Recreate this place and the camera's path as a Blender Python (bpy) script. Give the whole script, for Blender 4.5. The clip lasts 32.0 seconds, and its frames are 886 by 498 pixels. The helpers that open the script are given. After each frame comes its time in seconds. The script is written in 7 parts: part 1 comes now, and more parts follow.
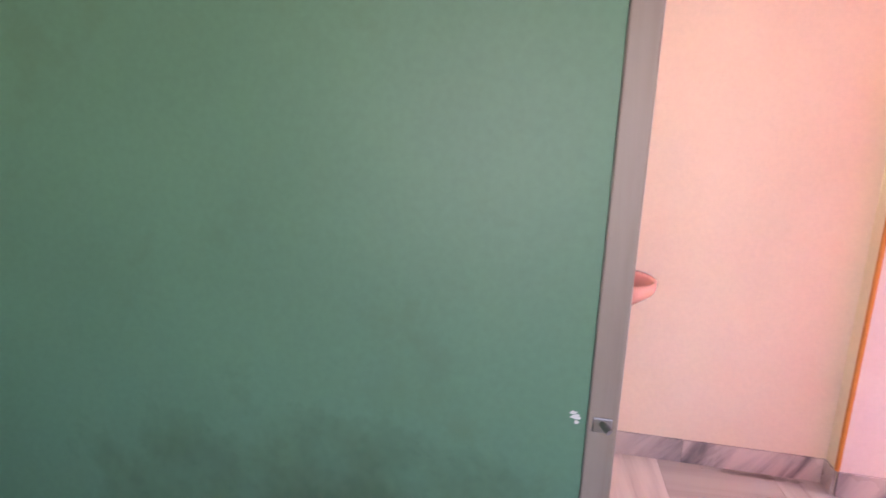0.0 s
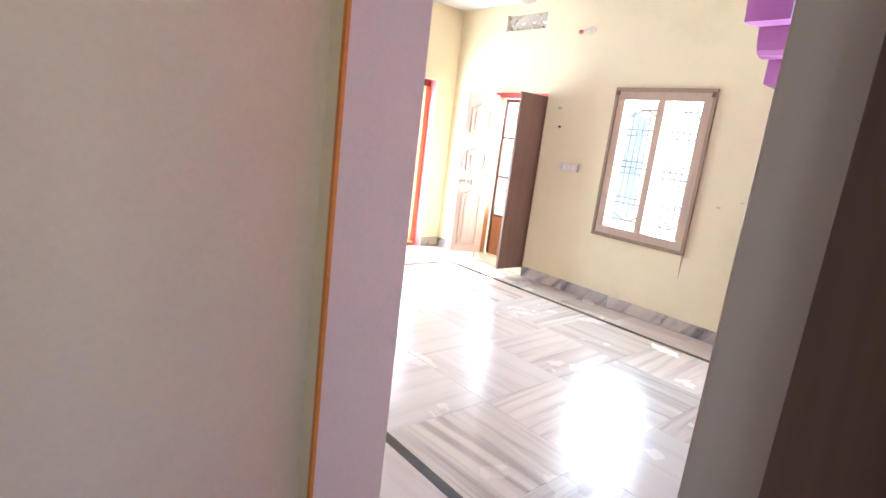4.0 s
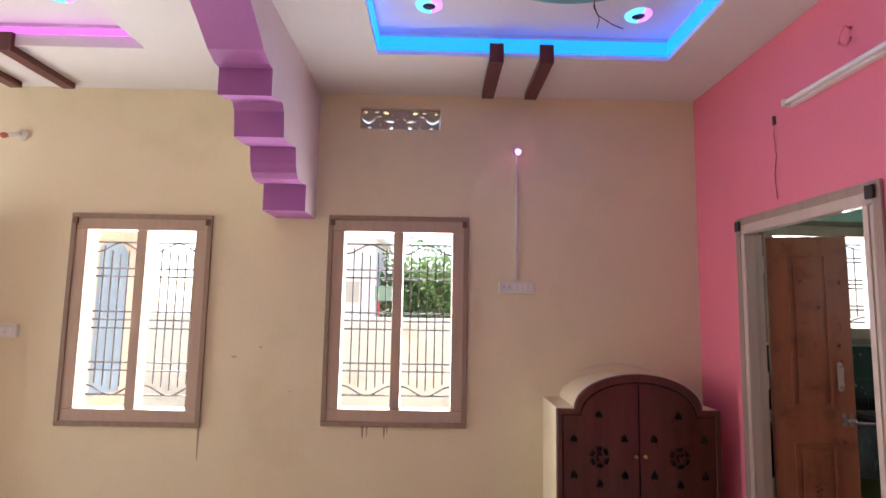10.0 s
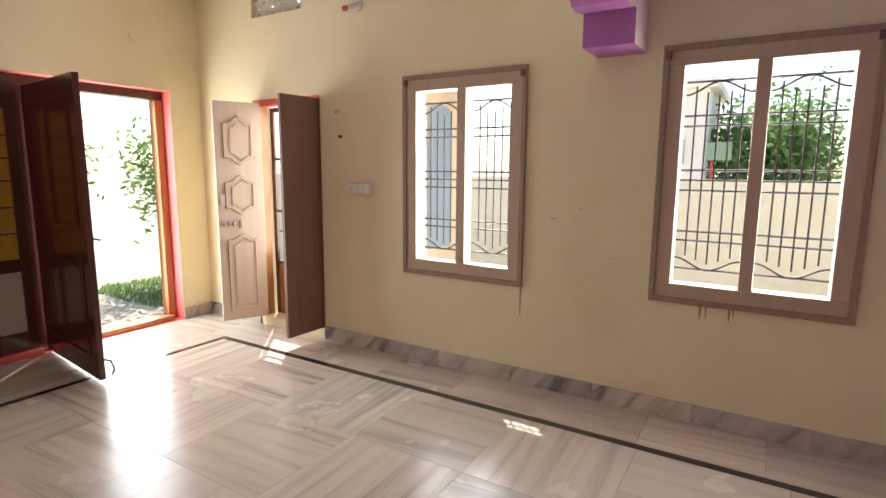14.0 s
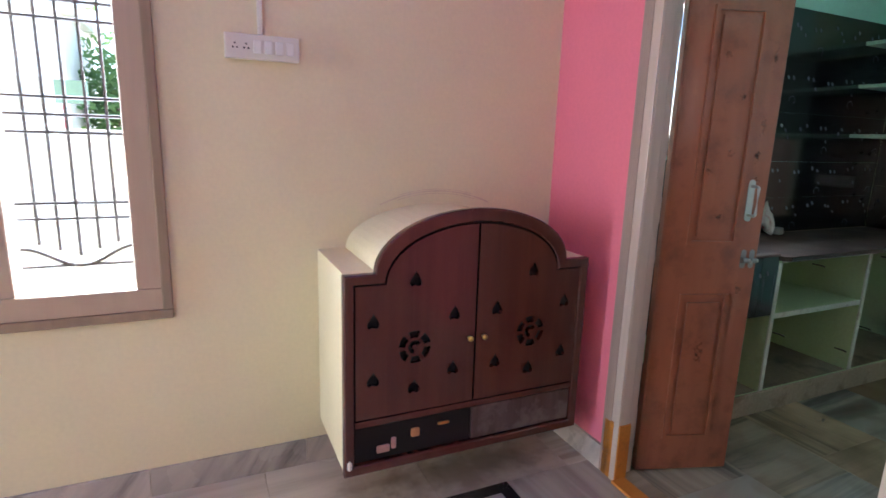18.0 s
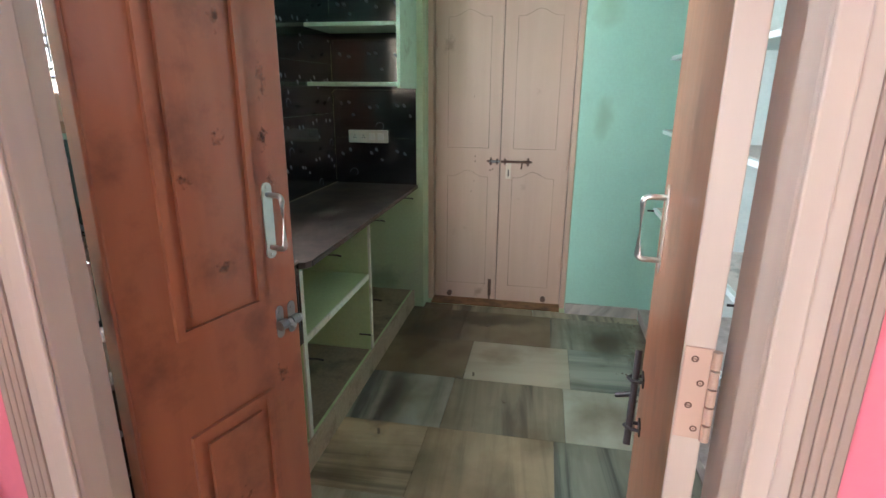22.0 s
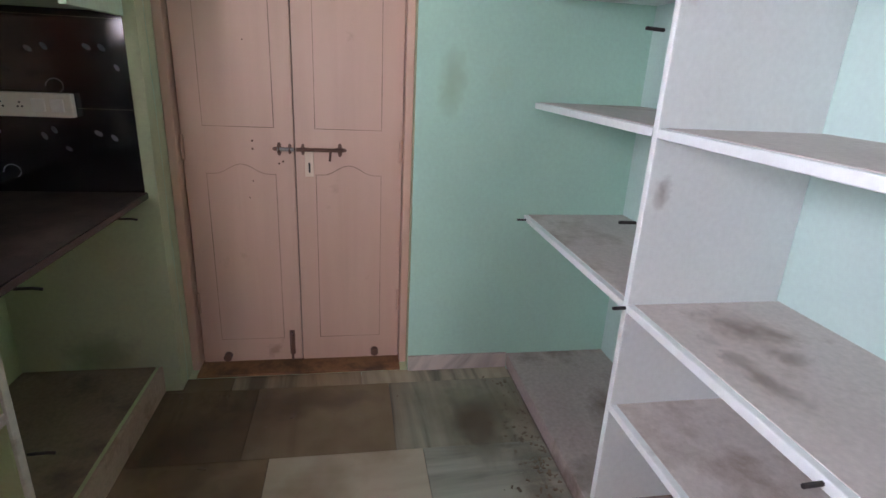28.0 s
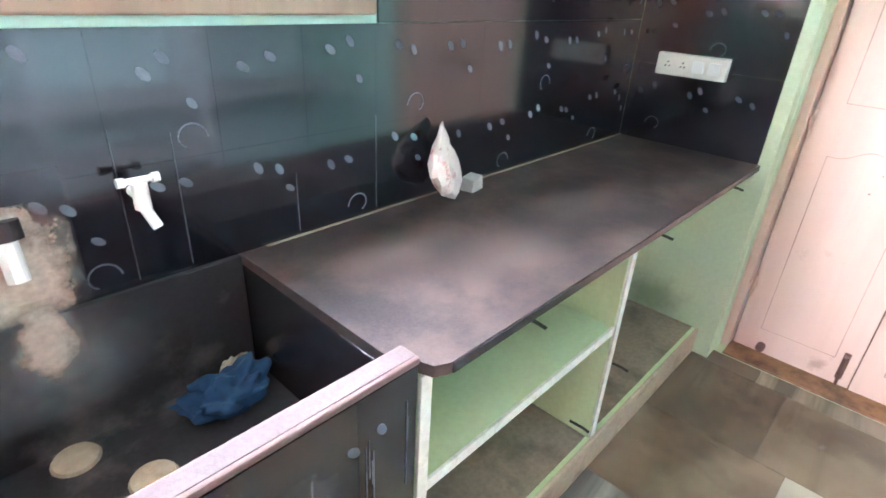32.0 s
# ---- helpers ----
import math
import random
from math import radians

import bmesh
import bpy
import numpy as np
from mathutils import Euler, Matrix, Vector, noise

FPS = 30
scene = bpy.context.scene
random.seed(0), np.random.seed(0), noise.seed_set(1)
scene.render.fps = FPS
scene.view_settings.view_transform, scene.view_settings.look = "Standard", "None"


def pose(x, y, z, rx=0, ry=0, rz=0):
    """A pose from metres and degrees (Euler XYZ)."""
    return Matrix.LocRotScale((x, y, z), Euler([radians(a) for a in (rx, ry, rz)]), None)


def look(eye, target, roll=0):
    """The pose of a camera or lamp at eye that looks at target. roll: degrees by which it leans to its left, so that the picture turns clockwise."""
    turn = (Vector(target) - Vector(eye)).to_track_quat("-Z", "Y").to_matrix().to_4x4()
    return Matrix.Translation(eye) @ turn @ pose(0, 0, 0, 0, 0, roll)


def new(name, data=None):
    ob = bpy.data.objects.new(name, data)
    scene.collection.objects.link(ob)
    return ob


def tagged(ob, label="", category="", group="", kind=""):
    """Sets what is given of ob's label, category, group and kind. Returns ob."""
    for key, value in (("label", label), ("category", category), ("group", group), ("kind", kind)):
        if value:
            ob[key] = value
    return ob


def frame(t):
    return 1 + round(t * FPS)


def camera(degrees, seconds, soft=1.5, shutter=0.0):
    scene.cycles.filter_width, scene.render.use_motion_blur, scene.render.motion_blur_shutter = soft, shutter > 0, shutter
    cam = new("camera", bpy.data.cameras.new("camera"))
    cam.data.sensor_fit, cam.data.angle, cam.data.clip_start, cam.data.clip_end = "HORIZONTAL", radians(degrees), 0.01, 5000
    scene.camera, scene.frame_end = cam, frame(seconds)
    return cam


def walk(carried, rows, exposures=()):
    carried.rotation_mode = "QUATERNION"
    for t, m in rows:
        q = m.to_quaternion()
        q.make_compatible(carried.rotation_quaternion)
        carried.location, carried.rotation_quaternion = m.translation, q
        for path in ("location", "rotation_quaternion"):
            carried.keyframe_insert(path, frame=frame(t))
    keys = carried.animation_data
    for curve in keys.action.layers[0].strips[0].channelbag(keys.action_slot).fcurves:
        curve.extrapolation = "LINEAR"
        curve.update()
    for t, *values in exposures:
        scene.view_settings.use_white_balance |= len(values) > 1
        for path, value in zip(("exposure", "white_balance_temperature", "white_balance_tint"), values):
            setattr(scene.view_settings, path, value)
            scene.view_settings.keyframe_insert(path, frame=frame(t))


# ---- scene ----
cam = camera(79.5, 32.0, shutter=0.15)
PATH = [
    (0, (-0.323, -5.347, 1.457), (-2.249, -5.721, 1.067), 2.4),
    (0.5, (-0.511, -5.305, 1.476), (-2.466, -5.179, 1.076), 3.6),
    (1, (-0.597, -5.23, 1.478), (-2.489, -4.744, 1.046), 3.5),
    (1.5, (-0.79, -5.118, 1.404), (-2.636, -4.494, 0.952), 3.9),
    (2, (-0.872, -5.033, 1.477), (-2.689, -4.337, 1.013), 4.4),
    (2.5, (-0.968, -4.961, 1.481), (-2.76, -4.207, 1.01), 4.3),
    (4.5, (-1.445, -4.712, 1.508), (-2.779, -3.256, 1.187), 7.3),
    (5, (-1.556, -4.592, 1.524), (-2.788, -3.028, 1.333), 6.5),
    (5.5, (-1.654, -4.458, 1.513), (-2.773, -2.801, 1.46), 5.2),
    (6, (-1.686, -4.354, 1.555), (-2.631, -2.593, 1.645), 4.5),
    (6.5, (-1.722, -4.306, 1.549), (-2.468, -2.47, 1.813), 3.6),
    (7, (-1.791, -4.264, 1.574), (-2.287, -2.375, 2.008), 1.9),
    (7.5, (-1.86, -4.206, 1.584), (-2.168, -2.283, 2.04), 0.7),
    (8, (-1.917, -4.147, 1.586), (-2.069, -2.204, 2.034), 0.2),
    (8.5, (-1.951, -4.096, 1.615), (-2.001, -2.16, 2.116), 0.8),
    (9, (-1.943, -3.987, 1.619), (-1.978, -2.074, 2.201), 0.8),
    (9.5, (-1.921, -3.879, 1.612), (-1.936, -1.939, 2.099), 0.8),
    (10, (-1.877, -3.795, 1.555), (-1.856, -1.807, 1.77), 1.1),
    (10.5, (-1.847, -3.752, 1.477), (-1.749, -1.754, 1.461), 1.1),
    (11, (-1.865, -3.72, 1.467), (-1.631, -1.741, 1.296), 1.5),
    (11.5, (-1.909, -3.699, 1.492), (-1.602, -1.738, 1.241), 1.9),
    (12, (-1.971, -3.67, 1.49), (-1.844, -1.691, 1.224), 1.3),
    (12.5, (-2.034, -3.636, 1.501), (-2.293, -1.674, 1.214), 0.1),
    (13, (-2.074, -3.56, 1.489), (-2.789, -1.717, 1.187), -1.1),
    (13.5, (-2.08, -3.467, 1.502), (-3.115, -1.782, 1.199), 0.4),
    (15.5, (-2.015, -2.889, 1.494), (-2.816, -1.072, 1.252), 1.4),
    (16, (-1.966, -2.714, 1.509), (-2.25, -0.747, 1.286), -0.1),
    (16.5, (-1.88, -2.546, 1.405), (-1.813, -0.556, 1.218), 0.5),
    (17, (-1.732, -2.37, 1.406), (-1.377, -0.425, 1.104), 2.2),
    (17.5, (-1.628, -2.251, 1.406), (-1.048, -0.379, 1.01), 3.3),
    (18, (-1.531, -2.133, 1.405), (-0.721, -0.351, 0.996), 1.8),
    (18.5, (-1.431, -2.003, 1.428), (-0.366, -0.372, 0.972), 1.5),
    (19, (-1.302, -1.87, 1.465), (0.059, -0.483, 0.992), 2.9),
    (19.5, (-1.188, -1.761, 1.47), (0.339, -0.562, 0.993), 3.0),
    (20, (-1.0, -1.63, 1.441), (0.637, -0.587, 0.959), 0.5),
    (20.5, (-0.853, -1.538, 1.467), (0.857, -0.632, 0.96), -0.1),
    (21, (-0.736, -1.461, 1.471), (1.03, -0.677, 0.952), -0.7),
    (21.5, (-0.655, -1.373, 1.46), (1.179, -0.783, 0.925), 0.3),
    (22, (-0.569, -1.275, 1.466), (1.315, -0.923, 0.897), 0.4),
    (22.5, (-0.497, -1.216, 1.462), (1.396, -1.022, 0.847), 1.2),
    (23, (-0.389, -1.167, 1.447), (1.508, -1.035, 0.827), 1.9),
    (23.5, (-0.221, -1.119, 1.449), (1.675, -0.976, 0.829), 1.5),
    (24, (-0.097, -1.073, 1.445), (1.795, -0.872, 0.827), 1.1),
    (24.5, (0.002, -1.01, 1.445), (1.887, -0.785, 0.813), 1.0),
    (25, (0.062, -0.953, 1.447), (1.951, -0.793, 0.81), 1.9),
    (25.5, (0.118, -0.913, 1.463), (2.017, -0.82, 0.843), 2.6),
    (26, (0.205, -0.923, 1.472), (2.111, -0.913, 0.865), 3.0),
    (26.5, (0.354, -0.974, 1.439), (2.255, -1.16, 0.847), 4.3),
    (28.5, (0.767, -1.248, 1.361), (2.629, -1.590, 0.716), 2.9),
    (29, (0.754, -1.124, 1.383), (2.603, -1.073, 0.621), 2.5),
    (29.5, (0.717, -1.015, 1.413), (2.428, -0.44, 0.551), 5.3),
    (30, (0.698, -0.919, 1.373), (2.221, 0.008, 0.468), 7.7),
    (30.5, (0.660, -0.880, 1.373), (1.930, 0.318, 0.383), 6.6),
    (31, (0.628, -0.861, 1.370), (1.739, 0.424, 0.315), 5.3),
    (31.5, (0.629, -0.873, 1.383), (1.76, 0.411, 0.348), 4.3),
    (32, (0.642, -0.904, 1.411), (1.969, 0.298, 0.519), 3.2),
]
EXPOSURES = [(0, 3.55, 6700, 44), (0.6, 3.05, 6500, 44), (1, 2.6, 6400, 44), (1.6, 2.85, 6350, 27), (2, 2.85, 6150, 24), (2.5, 2.8, 6200, 20), (5, 1.9, 5050, 0), (6, 1.35, 5450, 2), (7, 1.5, 5950, 8), (9, 1.5, 6350, 16), (10, 1.55, 6400, 16), (12, 1.75, 5900, 4), (13, 1.25, 6250, 4), (15.5, 1.0, 7000, 16),
             (16.2, 1.05, 7000, 16), (17, 1.6, 6400, 10), (18, 2.15, 5500, 4), (19, 2.45, 5800, 8), (20.5, 2.85, 6000, 8), (21.5, 2.7, 6100, 10), (22.5, 2.6, 6200, 8), (23, 2.5, 6250, 0), (24, 3.3, 5850, 2), (25, 3.05, 5900, 13), (26, 2.85, 6200, 26), (28.5, 2.25, 6500, 38),
             (29, 2.35, 6500, 42), (30, 3.7, 6400, 36), (31, 4.8, 5800, 28), (32, 4.85, 5700, 24)]
walk(cam, [(t, look(eye, target, roll)) for t, eye, target, roll in PATH], EXPOSURES)

# ---- daylight ----
SUN_TO = Vector((-0.50, 0.575, 0.84)).normalized()
world = bpy.data.worlds.new("sky")
world.use_nodes = True
scene.world = world
wn = world.node_tree
sky = wn.nodes.new("ShaderNodeTexSky")
sky.sky_type = "NISHITA"
sky.sun_disc = False
sky.sun_elevation = math.asin(SUN_TO.z)
sky.sun_rotation = math.atan2(SUN_TO.x, SUN_TO.y)
wn.links.new(sky.outputs[0], wn.nodes["Background"].inputs[0])
wn.nodes["Background"].inputs[1].default_value = 0.15
sun = new("sun", bpy.data.lights.new("sun", "SUN"))
sun.data.energy, sun.data.angle, sun.data.color = 5.0, radians(0.55), (1.0, 0.95, 0.86)
sun.matrix_world = SUN_TO.to_track_quat("Z", "Y").to_matrix().to_4x4()


def window_light(x, y, z, w, h, rx, rz, power, color=(0.93, 0.97, 1.0)):
    lamp = new("window_light", bpy.data.lights.new("window_light", "AREA"))
    lamp.data.shape, lamp.data.size, lamp.data.size_y, lamp.data.energy, lamp.data.color = "RECTANGLE", w, h, power, color
    lamp.matrix_world = pose(x, y, z, rx, 0, rz)
    return lamp


# rx -90: shines towards -y; the lamps stand in the openings
XD = -6.94
WIN_POWER = 22
window_light(-3.98, 0.19, 1.44, 0.8, 1.3, -90, 0, WIN_POWER)
window_light(-2.155, 0.19, 1.46, 0.8, 1.3, -90, 0, WIN_POWER)
window_light(-5.75, 0.19, 1.35, 0.6, 1.3, -90, 0, WIN_POWER * 0.35)
window_light(XD - 0.19, -0.9, 1.1, 0.95, 1.9, -90, 90, WIN_POWER * 1.2)
window_light(0.99, 0.29, 1.8, 0.75, 0.7, -84, 0, 22, (0.86, 0.94, 1.0))
# added lamp lights the bedroom side from an assumed, unseen opening
window_light(1.31, -5.6, 1.5, 1.1, 1.1, -90, -90, 1.5)


# ---- materials ----
def material(name, color, rough=0.6, metal=0.0, vary=0.12, scale=3.0, fine=60.0, bump=0.05, stain=None, stain_scale=1.2, stain_low=0.55, random=0.0, spec=0.5, coat=0.0, stain_width=0.18):
    m = bpy.data.materials.new(name)
    m.use_nodes = True
    nt = m.node_tree
    bsdf = nt.nodes["Principled BSDF"]
    n = lambda kind: nt.nodes.new(kind)
    pos = n("ShaderNodeNewGeometry")
    big, small = n("ShaderNodeTexNoise"), n("ShaderNodeTexNoise")
    big.inputs["Scale"].default_value, big.inputs["Detail"].default_value = scale, 6
    small.inputs["Scale"].default_value, small.inputs["Detail"].default_value = fine, 5
    nt.links.new(pos.outputs["Position"], big.inputs["Vector"])
    nt.links.new(pos.outputs["Position"], small.inputs["Vector"])
    add = n("ShaderNodeMath")
    add.operation = "ADD"
    nt.links.new(big.outputs[0], add.inputs[0])
    nt.links.new(small.outputs[0], add.inputs[1])
    rng = n("ShaderNodeMapRange")
    rng.inputs[1].default_value, rng.inputs[2].default_value = 0.6, 1.4
    rng.inputs[3].default_value, rng.inputs[4].default_value = 1 - vary, 1 + vary
    nt.links.new(add.outputs[0], rng.inputs[0])
    mul = n("ShaderNodeVectorMath")
    mul.operation = "SCALE"
    mul.inputs[0].default_value = color
    nt.links.new(rng.outputs[0], mul.inputs[3])
    out = mul.outputs[0]
    if random:
        info, r2 = n("ShaderNodeObjectInfo"), n("ShaderNodeMapRange")
        r2.inputs[3].default_value, r2.inputs[4].default_value = 1 - random, 1 + random
        nt.links.new(info.outputs["Random"], r2.inputs[0])
        m2 = n("ShaderNodeVectorMath")
        m2.operation = "SCALE"
        nt.links.new(out, m2.inputs[0])
        nt.links.new(r2.outputs[0], m2.inputs[3])
        out = m2.outputs[0]
    if stain:
        st, sr, mix = n("ShaderNodeTexNoise"), n("ShaderNodeMapRange"), n("ShaderNodeMix")
        st.inputs["Scale"].default_value, st.inputs["Detail"].default_value, st.inputs["Roughness"].default_value = stain_scale, 8, 0.65
        nt.links.new(pos.outputs["Position"], st.inputs["Vector"])
        sr.inputs[1].default_value, sr.inputs[2].default_value = stain_low, stain_low + stain_width
        nt.links.new(st.outputs[0], sr.inputs[0])
        mix.data_type = "RGBA"
        nt.links.new(sr.outputs[0], mix.inputs["Factor"])
        nt.links.new(out, mix.inputs["A"])
        mix.inputs["B"].default_value = (*stain, 1)
        out = mix.outputs["Result"]
    nt.links.new(out, bsdf.inputs["Base Color"])
    bsdf.inputs["Roughness"].default_value = rough
    bsdf.inputs["Metallic"].default_value = metal
    bsdf.inputs["Specular IOR Level"].default_value = spec
    bsdf.inputs["Coat Weight"].default_value = coat
    if bump:
        b = n("ShaderNodeBump")
        b.inputs["Strength"].default_value, b.inputs["Distance"].default_value = bump, 0.02
        nt.links.new(add.outputs[0], b.inputs["Height"])
        nt.links.new(b.outputs[0], bsdf.inputs["Normal"])
    return m


def marble(name, light, dark, rough=0.18, scale=1.0, stain=None, stain_low=0.6, spread=0.14, turn=(0, 0, 0.05), warp=0.35, across=9.0, plainest=0.15):
    """Polished banded marble: veins run along one way of the tile, turned tile by tile."""
    m = bpy.data.materials.new(name)
    m.use_nodes = True
    nt = m.node_tree
    bsdf = nt.nodes["Principled BSDF"]
    n = lambda kind: nt.nodes.new(kind)
    link = nt.links.new
    tex, info = n("ShaderNodeTexCoord"), n("ShaderNodeObjectInfo")
    off = n("ShaderNodeVectorMath")
    off.operation = "MULTIPLY_ADD"
    comb = n("ShaderNodeCombineXYZ")
    for k in range(3):
        link(info.outputs["Random"], comb.inputs[k])
    link(comb.outputs[0], off.inputs[0])
    off.inputs[1].default_value = (37, 91, 13)
    link(tex.outputs["Object"], off.inputs[2])
    mp = n("ShaderNodeMapping")
    mp.vector_type = "TEXTURE"
    mp.inputs["Scale"].default_value = (1 / (0.55 * scale), 1 / (across * scale), 1 / (3 * scale))
    mp.inputs["Rotation"].default_value = turn
    link(off.outputs[0], mp.inputs[0])
    wave = n("ShaderNodeTexNoise")
    wave.inputs["Scale"].default_value, wave.inputs["Detail"].default_value, wave.inputs["Distortion"].default_value = 1.5, 6, warp
    wave.inputs["Roughness"].default_value = 0.55
    link(mp.outputs[0], wave.inputs["Vector"])
    ramp = n("ShaderNodeValToRGB")
    e = ramp.color_ramp.elements
    e[0].position, e[0].color = 0.33, (*dark, 1)
    e[1].position, e[1].color = 0.60, (*light, 1)
    mid = ramp.color_ramp.elements.new(0.46)
    mid.color = (*[0.35 * a + 0.65 * b for a, b in zip(dark, light)], 1)
    link(wave.outputs[0], ramp.inputs[0])
    # some slabs are strongly banded, others nearly plain
    pick, depth, calm = n("ShaderNodeMath"), n("ShaderNodeMapRange"), n("ShaderNodeMix")
    pick.operation = "PINGPONG"
    link(info.outputs["Random"], pick.inputs[0])
    pick.inputs[1].default_value = 0.13
    depth.inputs[2].default_value = 0.13
    depth.inputs[3].default_value, depth.inputs[4].default_value = plainest, 1.0
    link(pick.outputs[0], depth.inputs[0])
    calm.data_type = "RGBA"
    calm.inputs["A"].default_value = (*[0.25 * a + 0.75 * b for a, b in zip(dark, light)], 1)
    link(depth.outputs[0], calm.inputs["Factor"])
    link(ramp.outputs[0], calm.inputs["B"])
    r2, m2 = n("ShaderNodeMapRange"), n("ShaderNodeVectorMath")
    r2.inputs[3].default_value, r2.inputs[4].default_value = 0.97 - spread, 0.97 + spread
    link(info.outputs["Random"], r2.inputs[0])
    m2.operation = "SCALE"
    link(calm.outputs["Result"], m2.inputs[0])
    link(r2.outputs[0], m2.inputs[3])
    hue, cast, times = n("ShaderNodeMath"), n("ShaderNodeMix"), n("ShaderNodeVectorMath")
    hue.operation = "PINGPONG"
    link(info.outputs["Random"], hue.inputs[0])
    hue.inputs[1].default_value = 0.23
    shift = n("ShaderNodeMapRange")
    shift.inputs[2].default_value = 0.23
    link(hue.outputs[0], shift.inputs[0])
    cast.data_type = "RGBA"
    link(shift.outputs[0], cast.inputs["Factor"])
    cast.inputs["A"].default_value, cast.inputs["B"].default_value = (1 + spread * 0.2, 1, 1 - spread * 0.25, 1), (1 - spread * 0.2, 1.01, 1 + spread * 0.2, 1)
    times.operation = "MULTIPLY"
    link(m2.outputs[0], times.inputs[0])
    link(cast.outputs["Result"], times.inputs[1])
    out = times.outputs[0]
    geo = n("ShaderNodeNewGeometry")
    st, sr = n("ShaderNodeTexNoise"), n("ShaderNodeMapRange")
    st.inputs["Scale"].default_value, st.inputs["Detail"].default_value = 2.2, 9
    link(geo.outputs["Position"], st.inputs["Vector"])
    if stain:
        mix = n("ShaderNodeMix")
        mix.data_type = "RGBA"
        sr.inputs[1].default_value, sr.inputs[2].default_value = stain_low - 0.1, stain_low + 0.2
        link(st.outputs[0], sr.inputs[0])
        link(sr.outputs[0], mix.inputs["Factor"])
        link(out, mix.inputs["A"])
        mix.inputs["B"].default_value = (*stain, 1)
        out = mix.outputs["Result"]
    link(out, bsdf.inputs["Base Color"])
    rr = n("ShaderNodeMapRange")
    rr.inputs[3].default_value, rr.inputs[4].default_value = rough * 0.6, rough * 1.5
    link(st.outputs[0], rr.inputs[0])
    link(rr.outputs[0], bsdf.inputs["Roughness"])
    return m


def wood(name, light, dark, rough=0.4, scale=1.0, axis=2, stain=None, stain_low=0.62, stain_scale=7.0, coat=0.0, stain_width=0.1):
    m = bpy.data.materials.new(name)
    m.use_nodes = True
    nt = m.node_tree
    bsdf = nt.nodes["Principled BSDF"]
    n = lambda kind: nt.nodes.new(kind)
    link = nt.links.new
    tex, mp, wave = n("ShaderNodeTexCoord"), n("ShaderNodeMapping"), n("ShaderNodeTexNoise")
    s = [22 * scale] * 3
    s[axis] = 1.6 * scale
    mp.inputs["Scale"].default_value = s
    link(tex.outputs["Object"], mp.inputs[0])
    wave.inputs["Scale"].default_value, wave.inputs["Detail"].default_value, wave.inputs["Distortion"].default_value = 1.5, 6, 0.5
    link(mp.outputs[0], wave.inputs["Vector"])
    ramp = n("ShaderNodeValToRGB")
    e = ramp.color_ramp.elements
    e[0].position, e[0].color, e[1].position, e[1].color = 0.3, (*dark, 1), 0.68, (*light, 1)
    link(wave.outputs[0], ramp.inputs[0])
    out = ramp.outputs[0]
    if stain:
        st, sr, mix = n("ShaderNodeTexNoise"), n("ShaderNodeMapRange"), n("ShaderNodeMix")
        st.inputs["Scale"].default_value, st.inputs["Detail"].default_value, st.inputs["Roughness"].default_value = stain_scale, 7, 0.6
        link(tex.outputs["Object"], st.inputs["Vector"])
        sr.inputs[1].default_value, sr.inputs[2].default_value = stain_low, stain_low + stain_width
        link(st.outputs[0], sr.inputs[0])
        mix.data_type = "RGBA"
        link(sr.outputs[0], mix.inputs["Factor"])
        link(out, mix.inputs["A"])
        mix.inputs["B"].default_value = (*stain, 1)
        out = mix.outputs["Result"]
    link(out, bsdf.inputs["Base Color"])
    bsdf.inputs["Roughness"].default_value = rough
    bsdf.inputs["Coat Weight"].default_value = coat
    b = n("ShaderNodeBump")
    b.inputs["Strength"].default_value, b.inputs["Distance"].default_value = 0.08, 0.01
    link(wave.outputs[0], b.inputs["Height"])
    link(b.outputs[0], bsdf.inputs["Normal"])
    return m


